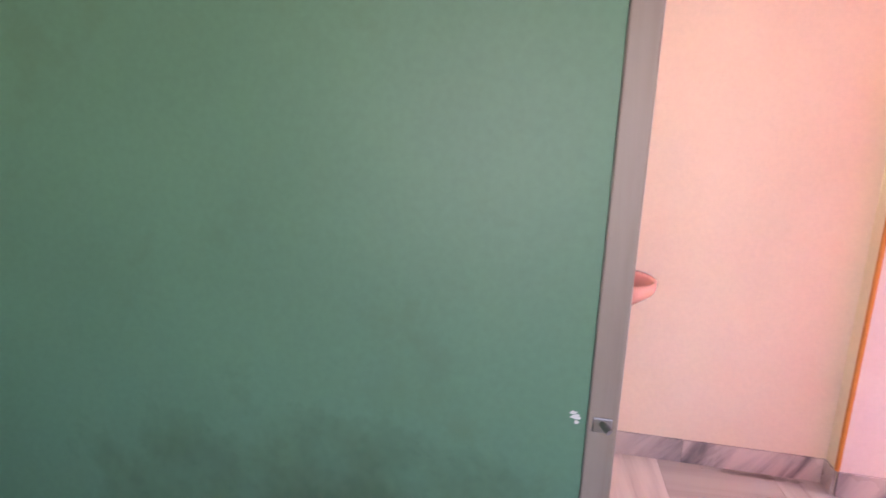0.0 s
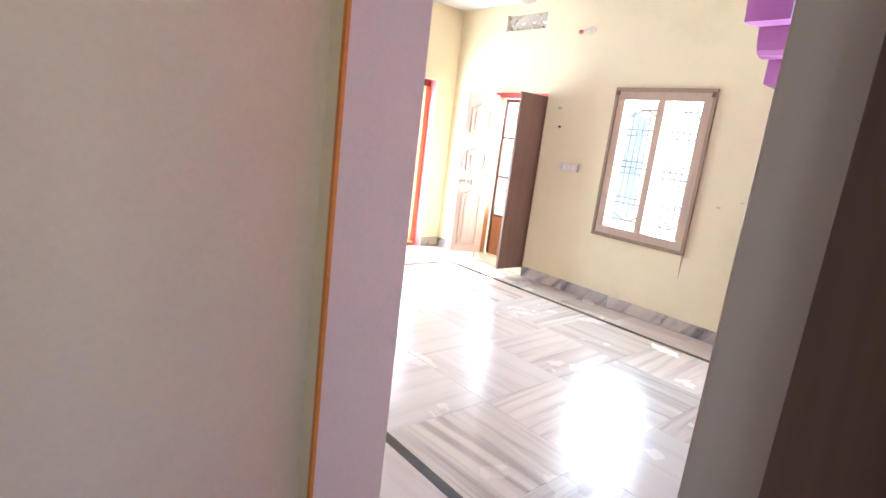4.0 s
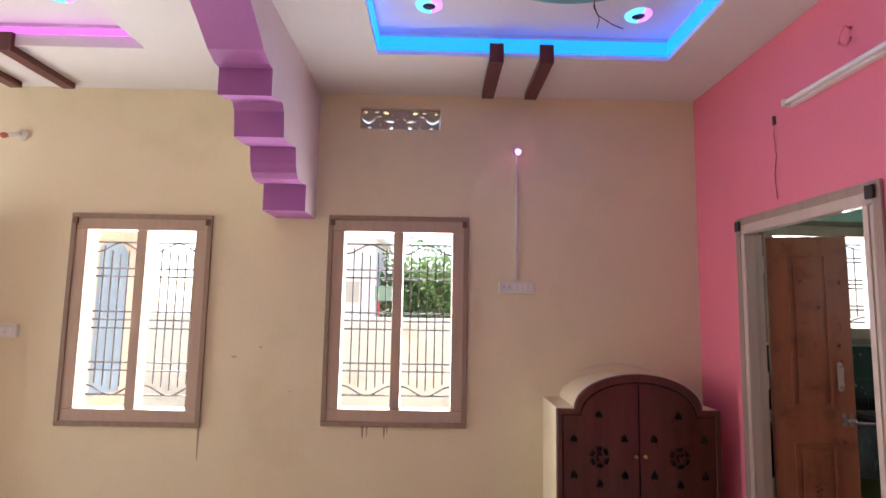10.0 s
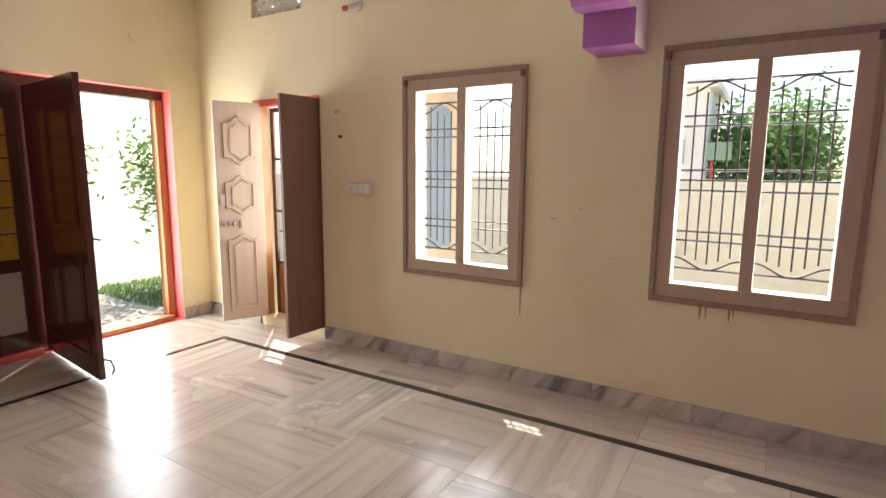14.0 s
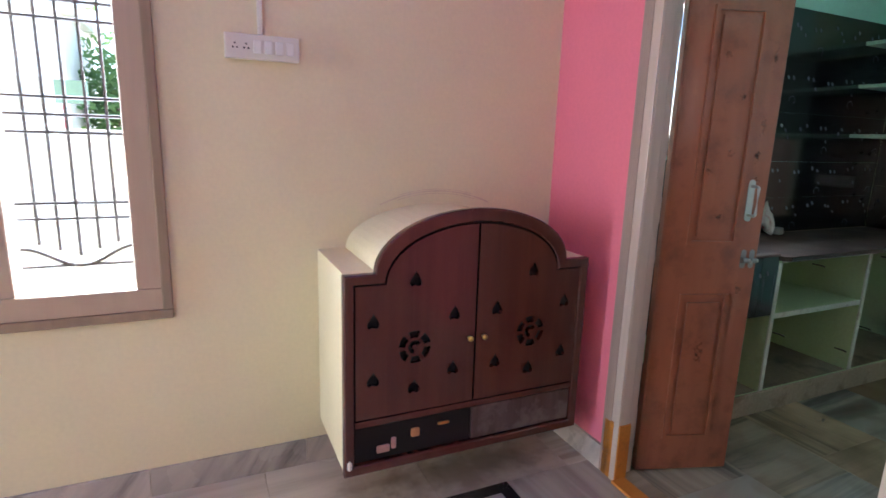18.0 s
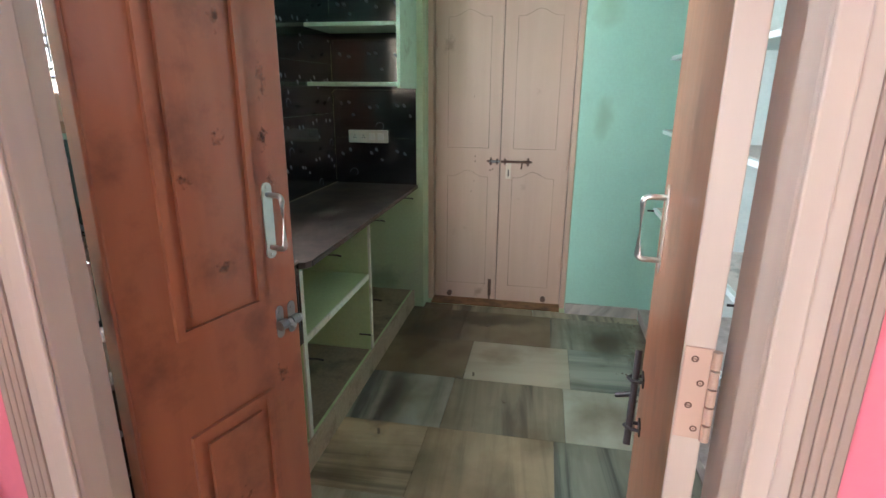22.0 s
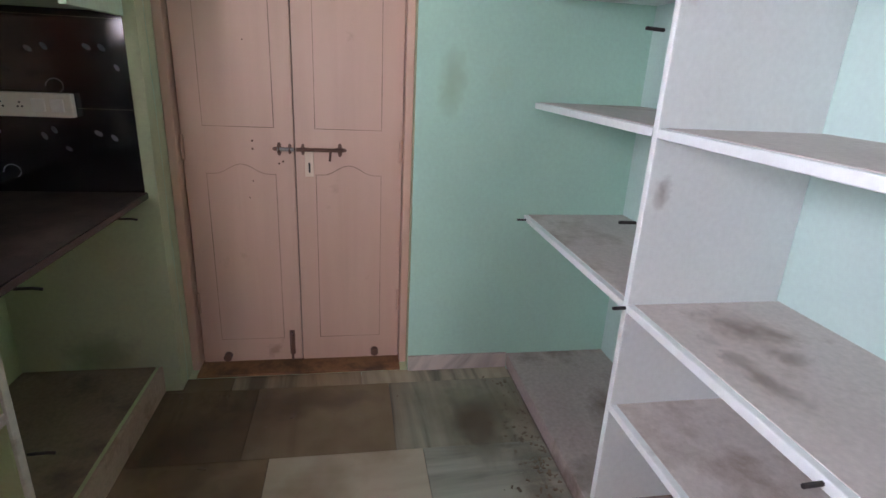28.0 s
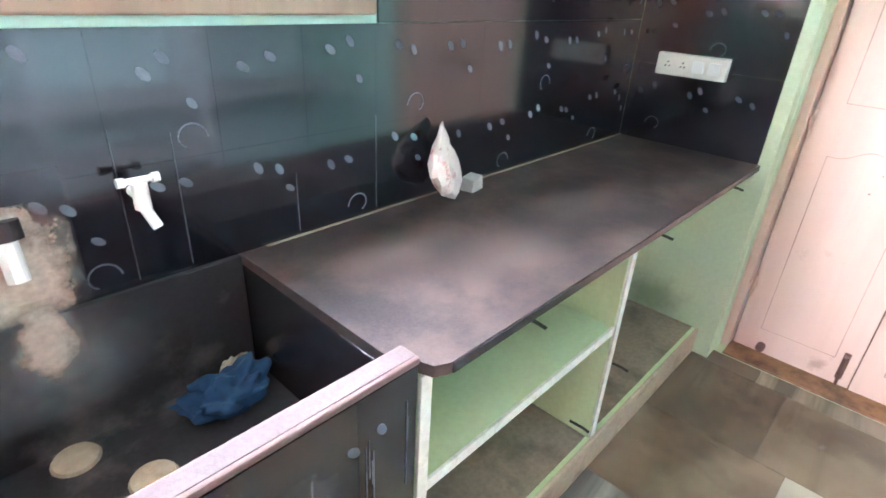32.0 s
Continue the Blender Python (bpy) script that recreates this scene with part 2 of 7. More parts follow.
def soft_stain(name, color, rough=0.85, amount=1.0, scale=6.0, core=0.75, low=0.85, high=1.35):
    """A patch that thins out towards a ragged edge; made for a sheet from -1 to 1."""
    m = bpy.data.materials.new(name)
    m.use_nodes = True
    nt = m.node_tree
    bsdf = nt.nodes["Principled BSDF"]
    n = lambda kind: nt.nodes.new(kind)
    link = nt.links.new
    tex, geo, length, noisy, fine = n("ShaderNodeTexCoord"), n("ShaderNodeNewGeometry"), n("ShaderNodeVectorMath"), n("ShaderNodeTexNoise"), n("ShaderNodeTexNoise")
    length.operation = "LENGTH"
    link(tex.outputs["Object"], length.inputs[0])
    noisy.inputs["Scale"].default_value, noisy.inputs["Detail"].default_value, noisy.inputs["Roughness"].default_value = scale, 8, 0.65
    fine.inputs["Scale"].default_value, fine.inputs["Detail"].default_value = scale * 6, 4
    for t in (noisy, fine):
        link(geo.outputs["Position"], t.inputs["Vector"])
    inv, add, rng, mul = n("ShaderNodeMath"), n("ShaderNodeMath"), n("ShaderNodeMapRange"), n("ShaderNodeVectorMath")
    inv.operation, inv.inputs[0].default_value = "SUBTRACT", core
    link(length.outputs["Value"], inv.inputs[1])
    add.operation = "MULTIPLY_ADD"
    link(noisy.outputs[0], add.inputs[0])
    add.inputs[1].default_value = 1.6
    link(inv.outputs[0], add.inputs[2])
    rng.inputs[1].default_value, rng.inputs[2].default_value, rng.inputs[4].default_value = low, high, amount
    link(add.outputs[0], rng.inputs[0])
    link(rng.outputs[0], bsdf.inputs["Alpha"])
    shade = n("ShaderNodeMapRange")
    shade.inputs[3].default_value, shade.inputs[4].default_value = 0.6, 1.4
    link(fine.outputs[0], shade.inputs[0])
    mul.operation = "SCALE"
    mul.inputs[0].default_value = color
    link(shade.outputs[0], mul.inputs[3])
    link(mul.outputs[0], bsdf.inputs["Base Color"])
    bsdf.inputs["Roughness"].default_value = rough
    return m


def glow(name, color, strength):
    m = bpy.data.materials.new(name)
    m.use_nodes = True
    bsdf = m.node_tree.nodes["Principled BSDF"]
    bsdf.inputs["Base Color"].default_value = (*[min(c, 0.8) for c in color], 1)
    bsdf.inputs["Emission Color"].default_value = (*color, 1)
    bsdf.inputs["Emission Strength"].default_value = strength
    return m


def foliage(name, color):
    """Thin leaves that let some light through."""
    m = material(name, color, 0.6, vary=0.4, bump=0.0)
    nt = m.node_tree
    out = nt.nodes["Material Output"]
    bsdf = nt.nodes["Principled BSDF"]
    thin, mix = nt.nodes.new("ShaderNodeBsdfTranslucent"), nt.nodes.new("ShaderNodeMixShader")
    source = bsdf.inputs["Base Color"].links[0].from_socket
    nt.links.new(source, thin.inputs[0])
    mix.inputs[0].default_value = 0.55
    nt.links.new(bsdf.outputs[0], mix.inputs[1])
    nt.links.new(thin.outputs[0], mix.inputs[2])
    nt.links.new(mix.outputs[0], out.inputs[0])
    return m


M = {
    "cream": material("cream_wall_paint", (0.80, 0.70, 0.47), 0.75, vary=0.05, stain=(0.72, 0.61, 0.39), stain_scale=0.9, stain_low=0.56, bump=0.04),
    "peach": material("peach_wall_paint", (0.80, 0.67, 0.50), 0.75, vary=0.05, stain=(0.70, 0.54, 0.38), stain_scale=0.8, stain_low=0.60, bump=0.04),
    "pink": material("pink_wall_paint", (0.85, 0.21, 0.285), 0.7, vary=0.05, stain=(0.78, 0.24, 0.26), stain_scale=1.0, bump=0.04),
    "green": material("mint_wall_paint", (0.42, 0.68, 0.56), 0.7, vary=0.06, stain=(0.44, 0.62, 0.44), stain_scale=1.6, stain_low=0.60, bump=0.04),
    "green_pale": material("pale_mint_paint", (0.56, 0.74, 0.68), 0.7, vary=0.06, stain=(0.48, 0.62, 0.54), stain_scale=1.6, stain_low=0.60, bump=0.04),
    "lime_pale": material("pale_lime_paint", (0.52, 0.60, 0.38), 0.7, vary=0.08, stain=(0.40, 0.42, 0.24), stain_scale=2.0, stain_low=0.58, bump=0.04),
    "lime": material("lime_shelf_paint", (0.49, 0.59, 0.31), 0.7, vary=0.08, stain=(0.24, 0.30, 0.12), stain_scale=2.0, stain_low=0.58, bump=0.04),
    "jade": material("jade_wall_paint", (0.105, 0.25, 0.155), 0.5, vary=0.08, stain=(0.095, 0.20, 0.115), stain_scale=2.2, stain_low=0.58, bump=0.03),
    "lilac": material("lilac_paint", (0.68, 0.585, 0.53), 0.6, vary=0.05),
    "purple": material("purple_arch_paint", (0.46, 0.17, 0.46), 0.55, vary=0.06),
    "white": material("white_ceiling_paint", (0.74, 0.72, 0.70), 0.8, vary=0.03, bump=0.03),
    "white_shelf": material("white_shelf_paint", (0.79, 0.84, 0.82), 0.7, vary=0.06, stain=(0.45, 0.42, 0.36), stain_scale=2.4, stain_low=0.6),
    "outer": material("outer_wall_paint", (0.75, 0.68, 0.50), 0.85, vary=0.08),
    "frame_pink": wood("pale_pink_frame_paint", (0.63, 0.50, 0.415), (0.58, 0.455, 0.375), 0.38, 0.7, coat=0.1),
    "frame_trim": wood("brown_trim", (0.33, 0.235, 0.16), (0.27, 0.19, 0.13), 0.6, 0.8),
    "frame_tan": wood("tan_frame_paint", (0.52, 0.39, 0.29), (0.47, 0.345, 0.255), 0.5, 0.7),
    "leaf_cream": wood("cream_door_paint", (0.76, 0.63, 0.50), (0.70, 0.57, 0.44), 0.45, 0.6),
    "leaf_brown": wood("brown_door_wood", (0.16, 0.075, 0.05), (0.10, 0.045, 0.03), 0.35, 0.8),
    "leaf_orange": wood("orange_brown_door_paint", (0.325, 0.110, 0.054), (0.275, 0.090, 0.044), 0.30, 0.6, stain=(0.16, 0.052, 0.028), stain_low=0.50, stain_scale=9.0, stain_width=0.25, coat=0.25),
    "leaf_peach": wood("peach_door_paint", (0.63, 0.42, 0.32), (0.59, 0.385, 0.29), 0.4, 0.5, stain=(0.42, 0.27, 0.19), stain_low=0.63, stain_scale=5.0),
    "maroon": wood("maroon_batten_paint", (0.12, 0.02, 0.02), (0.08, 0.012, 0.012), 0.35, 0.8),
    "mahogany": wood("dark_mahogany", (0.088, 0.023, 0.015), (0.066, 0.017, 0.012), 0.26, 0.5, coat=0.35),
    "marble": marble("hall_marble", (0.62, 0.545, 0.475), (0.31, 0.25, 0.21), 0.235),
    "marble_skirt": marble("skirting_marble", (0.60, 0.51, 0.45), (0.13, 0.12, 0.125), 0.25, 1.6, turn=(0, 0.95, 0), warp=0.9, across=3.0, plainest=0.7),
    "marble_brown": marble("brown_kitchen_marble", (0.27, 0.205, 0.13), (0.12, 0.095, 0.06), 0.16, 1.0, stain=(0.11, 0.075, 0.04), stain_low=0.55, spread=0.3, warp=0.8, across=5.0),
    "marble_pale": marble("pale_kitchen_marble", (0.42, 0.37, 0.28), (0.27, 0.235, 0.175), 0.13, 1.0, stain=(0.17, 0.12, 0.07), stain_low=0.62, spread=0.3, warp=1.0, across=3.0),
    "marble_grey": marble("grey_kitchen_marble", (0.35, 0.325, 0.25), (0.105, 0.105, 0.088), 0.13, 1.0, stain=(0.13, 0.09, 0.05), stain_low=0.6, spread=0.3, warp=0.7, across=7.0, plainest=0.7),
    "marble_kitchen": marble("kitchen_marble", (0.41, 0.335, 0.225), (0.115, 0.105, 0.075), 0.13, 1.0, stain=(0.13, 0.09, 0.05), stain_low=0.58, spread=0.34, warp=0.8, across=6.0),
    "black_stone": material("black_granite", (0.022, 0.020, 0.022), 0.25, vary=0.5, fine=260.0, bump=0.0, random=0.2),
    "band": material("black_band_stone", (0.03, 0.025, 0.025), 0.15, vary=0.3, fine=200.0, bump=0.0),
    "grout": material("floor_grout", (0.24, 0.19, 0.16), 0.8, vary=0.2),
    "iron": material("dark_iron", (0.05, 0.04, 0.04), 0.5, metal=0.6, vary=0.2, bump=0.02),
    "steel": material("worn_steel", (0.62, 0.60, 0.56), 0.28, metal=1.0, vary=0.1, bump=0.02),
    "brass": material("brass", (0.55, 0.38, 0.12), 0.3, metal=1.0, vary=0.1, bump=0.0),
    "plastic": material("cream_plastic", (0.74, 0.70, 0.62), 0.4, vary=0.04, bump=0.0),
    "teal": material("teal_ring_paint", (0.13, 0.36, 0.42), 0.55, vary=0.05),
    "red": material("red_ring_paint", (0.42, 0.02, 0.03), 0.5, vary=0.06),
    "gold": material("gold_paint", (0.55, 0.27, 0.05), 0.45, vary=0.08),
    "blue_glow": glow("blue_led", (0.005, 0.17, 1.0), 1.0),
    "pink_glow": glow("magenta_led", (0.75, 0.10, 0.85), 0.75),
    "dirt": material("dirt_ground", (0.42, 0.36, 0.28), 0.95, vary=0.3, scale=1.0, fine=25.0, bump=0.4),
    "leaf": foliage("foliage", (0.15, 0.25, 0.085)),
    "bark": material("bark", (0.16, 0.11, 0.07), 0.9, vary=0.3, bump=0.4),
    "coral": material("coral_paint", (0.80, 0.16, 0.15), 0.6, vary=0.06, stain=(0.62, 0.14, 0.12), stain_scale=2.0),
    "lilac_pale": material("pale_lilac_paint", (0.74, 0.64, 0.66), 0.65, vary=0.05),
    "orange": material("orange_paint", (0.60, 0.22, 0.03), 0.55, vary=0.15, stain=(0.30, 0.10, 0.03), stain_scale=6.0, stain_low=0.58),
    "orange_wood": wood("orange_brown_wood", (0.50, 0.24, 0.09), (0.38, 0.16, 0.06), 0.45, 0.8),
    "compound": material("compound_wall_paint", (0.84, 0.80, 0.70), 0.85, vary=0.08, stain=(0.6, 0.55, 0.42), stain_scale=1.5),
    "lens": material("dark_lens", (0.03, 0.03, 0.05), 0.15, vary=0.1, bump=0.0),
    "cyan_glow": glow("cyan_downlight", (0.10, 0.50, 1.0), 0.75),
    "violet_glow": glow("violet_downlight", (0.60, 0.20, 1.0), 0.7),
    "steel_dark": material("dull_steel", (0.35, 0.34, 0.33), 0.35, metal=1.0, vary=0.15, bump=0.0),
    "fan_beige": material("beige_fan_enamel", (0.38, 0.31, 0.20), 0.3, vary=0.05, bump=0.0),
    "fan_blade": material("brown_beige_enamel", (0.30, 0.215, 0.15), 0.35, vary=0.1, bump=0.0),
    "board_green": material("faded_grey_green_board", (0.20, 0.30, 0.23), 0.6, vary=0.1, bump=0.0),
    "trim_rose": wood("rose_brown_trim", (0.44, 0.315, 0.255), (0.38, 0.265, 0.21), 0.6, 0.8),
    "jali": material("cast_plaster", (0.50, 0.45, 0.38), 0.8, vary=0.1),
    "blue_panel": material("blue_grey_panel", (0.30, 0.42, 0.55), 0.4, vary=0.08, bump=0.0),
    "leaf_brown_light": wood("mid_brown_door_wood", (0.27, 0.165, 0.12), (0.22, 0.13, 0.095), 0.4, 0.8),
    "iron_brown": material("rusty_brown_iron", (0.16, 0.085, 0.06), 0.5, metal=0.4, vary=0.2, bump=0.02),
    "amber": material("amber_glass", (0.50, 0.26, 0.04), 0.15, vary=0.25, scale=12.0, bump=0.2),
    "frame_grey": wood("grey_brown_frame_paint", (0.34, 0.28, 0.23), (0.28, 0.22, 0.18), 0.4, 0.7),
    # black put where shade falls: cabinet cutouts, niche and basin overflow
    "shade_black": material("dark_hollow", (0.008, 0.006, 0.006), 0.9, vary=0.2, bump=0.0),
    "mahogany_dusty": wood("dusty_mahogany", (0.11, 0.07, 0.065), (0.06, 0.03, 0.028), 0.5, 0.7, stain=(0.16, 0.12, 0.11), stain_low=0.5),
    "clay": material("pinkish_clay", (0.40, 0.22, 0.20), 0.6, vary=0.2),
    "plastic_white": material("white_plastic", (0.82, 0.80, 0.76), 0.35, vary=0.03, bump=0.0),
    "pink_bulb": glow("pink_bulb_glow", (0.9, 0.22, 0.75), 1.8),
    "bulb_red": material("red_bulb_glass", (0.55, 0.16, 0.12), 0.2, vary=0.1, bump=0.0),
    "red_wire": material("red_wire_sheath", (0.35, 0.05, 0.06), 0.5, vary=0.05, bump=0.0),
    "plaster_white": material("white_plaster", (0.80, 0.76, 0.72), 0.85, vary=0.08),
    "smudge": material("grey_smudge", (0.56, 0.46, 0.32), 0.8, vary=0.2),
    "drip": material("drip_brown", (0.36, 0.27, 0.18), 0.8, vary=0.3),
    "granite_dusty": material("dusty_black_granite", (0.040, 0.030, 0.027), 0.6, vary=0.4, fine=180.0, bump=0.02, stain=(0.125, 0.084, 0.066), stain_scale=5.5, stain_low=0.42, stain_width=0.38, spec=0.2),
    "sink_grime": material("grimy_black_tile", (0.022, 0.020, 0.020), 0.5, vary=0.4, fine=90.0, bump=0.03, stain=(0.13, 0.115, 0.10), stain_scale=5.0, stain_low=0.52),
    "black_tile": material("glossy_black_tile", (0.009, 0.009, 0.012), 0.12, vary=0.4, fine=200.0, bump=0.0, random=0.25, stain=(0.03, 0.03, 0.036), stain_scale=4.0, stain_low=0.58, spec=0.9),
    "motif": material("pale_tile_motif", (0.105, 0.12, 0.14), 0.3, vary=0.3, bump=0.0),
    "edge_white": material("chalky_edge_paint", (0.66, 0.66, 0.55), 0.7, vary=0.15, stain=(0.35, 0.30, 0.2), stain_scale=9.0, stain_low=0.58),
    "edge_brown": material("stained_lip", (0.46, 0.36, 0.25), 0.7, vary=0.2, stain=(0.22, 0.16, 0.10), stain_scale=6.0, stain_low=0.52),
    "dusty_floor": material("dusty_brown_slab", (0.26, 0.21, 0.14), 0.8, vary=0.25, stain=(0.12, 0.09, 0.06), stain_scale=4.0, stain_low=0.5),
    "rim_pink": material("pinkish_stone_rim", (0.14, 0.088, 0.072), 0.8, vary=0.12, fine=120.0),
    "rim_grey": material("greyish_stone_strip", (0.11, 0.08, 0.075), 0.8, vary=0.2, fine=120.0),
    "rack_green": material("pale_green_rack_paint", (0.50, 0.66, 0.50), 0.6, vary=0.12, stain=(0.30, 0.36, 0.24), stain_scale=6.0, stain_low=0.58),
    "scale": material("grey_scale", (0.10, 0.108, 0.115), 0.7, vary=0.4, fine=40.0),
    "packet": material("white_packet_film", (0.66, 0.56, 0.50), 0.3, vary=0.1, scale=14.0, stain=(0.48, 0.13, 0.11), stain_scale=16.0, stain_low=0.55, stain_width=0.08),
    "carton": material("grey_card", (0.34, 0.31, 0.28), 0.8, vary=0.15),
    "rag": material("blue_cloth", (0.010, 0.045, 0.10), 0.9, vary=0.3, scale=20.0),
    "plinth_stone": material("stained_plinth_stone", (0.43, 0.36, 0.33), 0.5, vary=0.2, stain=(0.16, 0.12, 0.09), stain_scale=3.0, stain_low=0.5),
    "shelf_dust": material("brown_shelf_dust", (0.62, 0.56, 0.52), 0.9, vary=0.15, stain=(0.36, 0.29, 0.24), stain_scale=3.0, stain_low=0.52),
    "threshold_dirty": material("dirty_orange_wood", (0.27, 0.135, 0.06), 0.75, vary=0.25, stain=(0.12, 0.065, 0.035), stain_scale=9.0, stain_low=0.46),
    "litter": material("dark_litter", (0.15, 0.115, 0.075), 0.9, vary=0.4),
    # dark brown for lines round panels and for painted shade in door gaps
    "groove": material("dirt_in_grooves", (0.16, 0.09, 0.06), 0.8, vary=0.4, bump=0.0),
    "groove_faint": material("dirty_paint_in_grooves", (0.40, 0.25, 0.18), 0.7, vary=0.2, bump=0.0, stain=(0.14, 0.08, 0.05), stain_scale=4.0, stain_low=0.46),
    "stain_cement": soft_stain("cement_smear", (0.46, 0.38, 0.30), amount=1.0, scale=14.0, core=1.15),
    "stain_scale": soft_stain("lime_scale", (0.16, 0.17, 0.17), amount=0.6, scale=18.0, core=0.85),
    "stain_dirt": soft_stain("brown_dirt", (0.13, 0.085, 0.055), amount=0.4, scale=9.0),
    "stain_floor": soft_stain("brown_floor_dirt", (0.26, 0.16, 0.11), amount=0.4, scale=11.0),
    "soot": material("brown_soot", (0.71, 0.58, 0.42), 0.8, vary=0.15, scale=12.0),
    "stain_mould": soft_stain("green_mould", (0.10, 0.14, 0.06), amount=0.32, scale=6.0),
    "stain_dust": soft_stain("pale_granite_dust", (0.25, 0.18, 0.145), amount=0.5, scale=22.0, core=0.50, low=0.75, high=1.5),
    "stain_damp": soft_stain("damp_yellow", (0.64, 0.66, 0.34), amount=0.18, scale=5.0, core=0.6),
    "stain_low": soft_stain("brown_damp", (0.30, 0.12, 0.11), amount=0.25, scale=7.0),
    "stain_rub": soft_stain("brown_rub", (0.30, 0.17, 0.11), amount=0.4, scale=12.0, core=0.6),
    "stain_scuff": soft_stain("dark_scuffs", (0.12, 0.045, 0.030), amount=0.75, scale=60.0, core=0.36, low=0.94, high=1.22),
    "waste_cream": material("yellowed_cream_plastic", (0.66, 0.50, 0.33), 0.45, vary=0.1, scale=9.0, bump=0.0),
    "basin": material("pink_ceramic", (0.66, 0.28, 0.22), 0.15, vary=0.04, bump=0.0, coat=0.4),
}


# ---- building helpers ----
def box(bm, x0, y0, z0, x1, y1, z1, bevel=0.0, m=None):
    got = bmesh.ops.create_cube(bm, size=1)
    vs = got["verts"]
    for v in vs:
        v.co = Vector(((x0 + x1) / 2 + v.co.x * (x1 - x0), (y0 + y1) / 2 + v.co.y * (y1 - y0), (z0 + z1) / 2 + v.co.z * (z1 - z0)))
    if bevel:
        es = list({e for v in vs for e in v.link_edges})
        made = bmesh.ops.bevel(bm, geom=es, offset=bevel, segments=2, profile=0.5, affect="EDGES")
        vs = list({v for f in made["faces"] for v in f.verts} | {v for v in vs if v.is_valid})
    if m is not None:
        bmesh.ops.transform(bm, matrix=m, verts=[v for v in vs if v.is_valid])
    return vs


def tube(bm, a, b, r, n=10, r2=None):
    a, b = Vector(a), Vector(b)
    d = b - a
    m = Matrix.Translation((a + b) / 2) @ d.to_track_quat("Z", "Y").to_matrix().to_4x4()
    return bmesh.ops.create_cone(bm, cap_ends=True, segments=n, radius1=r, radius2=r if r2 is None else r2, depth=d.length, matrix=m)["verts"]


def bent(bm, pts, r, n=6):
    """A rod through points, swept as rings."""
    pts = [Vector(p) for p in pts]
    rings = []
    for i, p in enumerate(pts):
        d = (pts[min(i + 1, len(pts) - 1)] - pts[max(i - 1, 0)]).normalized()
        q = d.to_track_quat("Z", "Y")
        rings.append([bm.verts.new(p + q @ Vector((r * math.cos(2 * math.pi * k / n), r * math.sin(2 * math.pi * k / n), 0))) for k in range(n)])
    for a, b in zip(rings, rings[1:]):
        for k in range(n):
            bm.faces.new((a[k], a[(k + 1) % n], b[(k + 1) % n], b[k]))
    bm.faces.new(rings[0][::-1])
    bm.faces.new(rings[-1])


def lathe(bm, profile, n=24, centre=(0, 0, 0), m=None, caps=True):
    """Turns (radius, height) pairs round z."""
    c = Vector(centre)
    rings = []
    for r, z in profile:
        rings.append([bm.verts.new(c + Vector((r * math.cos(2 * math.pi * k / n), r * math.sin(2 * math.pi * k / n), z))) for k in range(n)])
    for a, b in zip(rings, rings[1:]):
        for k in range(n):
            bm.faces.new((a[k], a[(k + 1) % n], b[(k + 1) % n], b[k]))
    if caps and profile[0][0] > 1e-4:
        bm.faces.new(rings[0][::-1])
    if caps and profile[-1][0] > 1e-4:
        bm.faces.new(rings[-1])
    if m is not None:
        bmesh.ops.transform(bm, matrix=m, verts=[v for r in rings for v in r])


def prism(bm, outline, y0, y1, holes=()):
    """A plate in the x-z plane with the outline [(x, z)], from y0 to y1, with holes through it."""
    def loop(pts):
        vs = [bm.verts.new((x, y0, z)) for x, z in pts]
        return [bm.edges.new((vs[i], vs[(i + 1) % len(vs)])) for i in range(len(vs))]
    edges = loop(outline)
    for hole in holes:
        edges += loop(hole)
    made = bmesh.ops.triangle_fill(bm, use_beauty=True, use_dissolve=True, edges=edges)
    faces = [g for g in made["geom"] if isinstance(g, bmesh.types.BMFace)]
    ext = bmesh.ops.extrude_face_region(bm, geom=faces)
    bmesh.ops.translate(bm, verts=[g for g in ext["geom"] if isinstance(g, bmesh.types.BMVert)], vec=(0, y1 - y0, 0))
    bmesh.ops.recalc_face_normals(bm, faces=bm.faces[:])


def part(name, bm, mats, parent=None, label="", smooth=False, at=None):
    me = bpy.data.meshes.new(name)
    bmesh.ops.recalc_face_normals(bm, faces=bm.faces[:])
    bm.to_mesh(me)
    bm.free()
    for mm in mats if isinstance(mats, (list, tuple)) else (mats,):
        me.materials.append(mm)
    if smooth:
        for p in me.polygons:
            p.use_smooth = True
    ob = new(name, me)
    if parent is not None:
        ob.parent = parent
    if at is not None:
        ob.matrix_basis = at
    if label:
        ob["label"] = label
    return ob


def thing(name, m, label, category, group="", kind=""):
    ob = new(name)
    ob.empty_display_size = 0.1
    ob.matrix_basis = m
    return tagged(ob, label, category, group, kind)


def structure(ob, label, category=""):
    return tagged(ob, label, category or ob.name.split("_")[0], kind="structure")


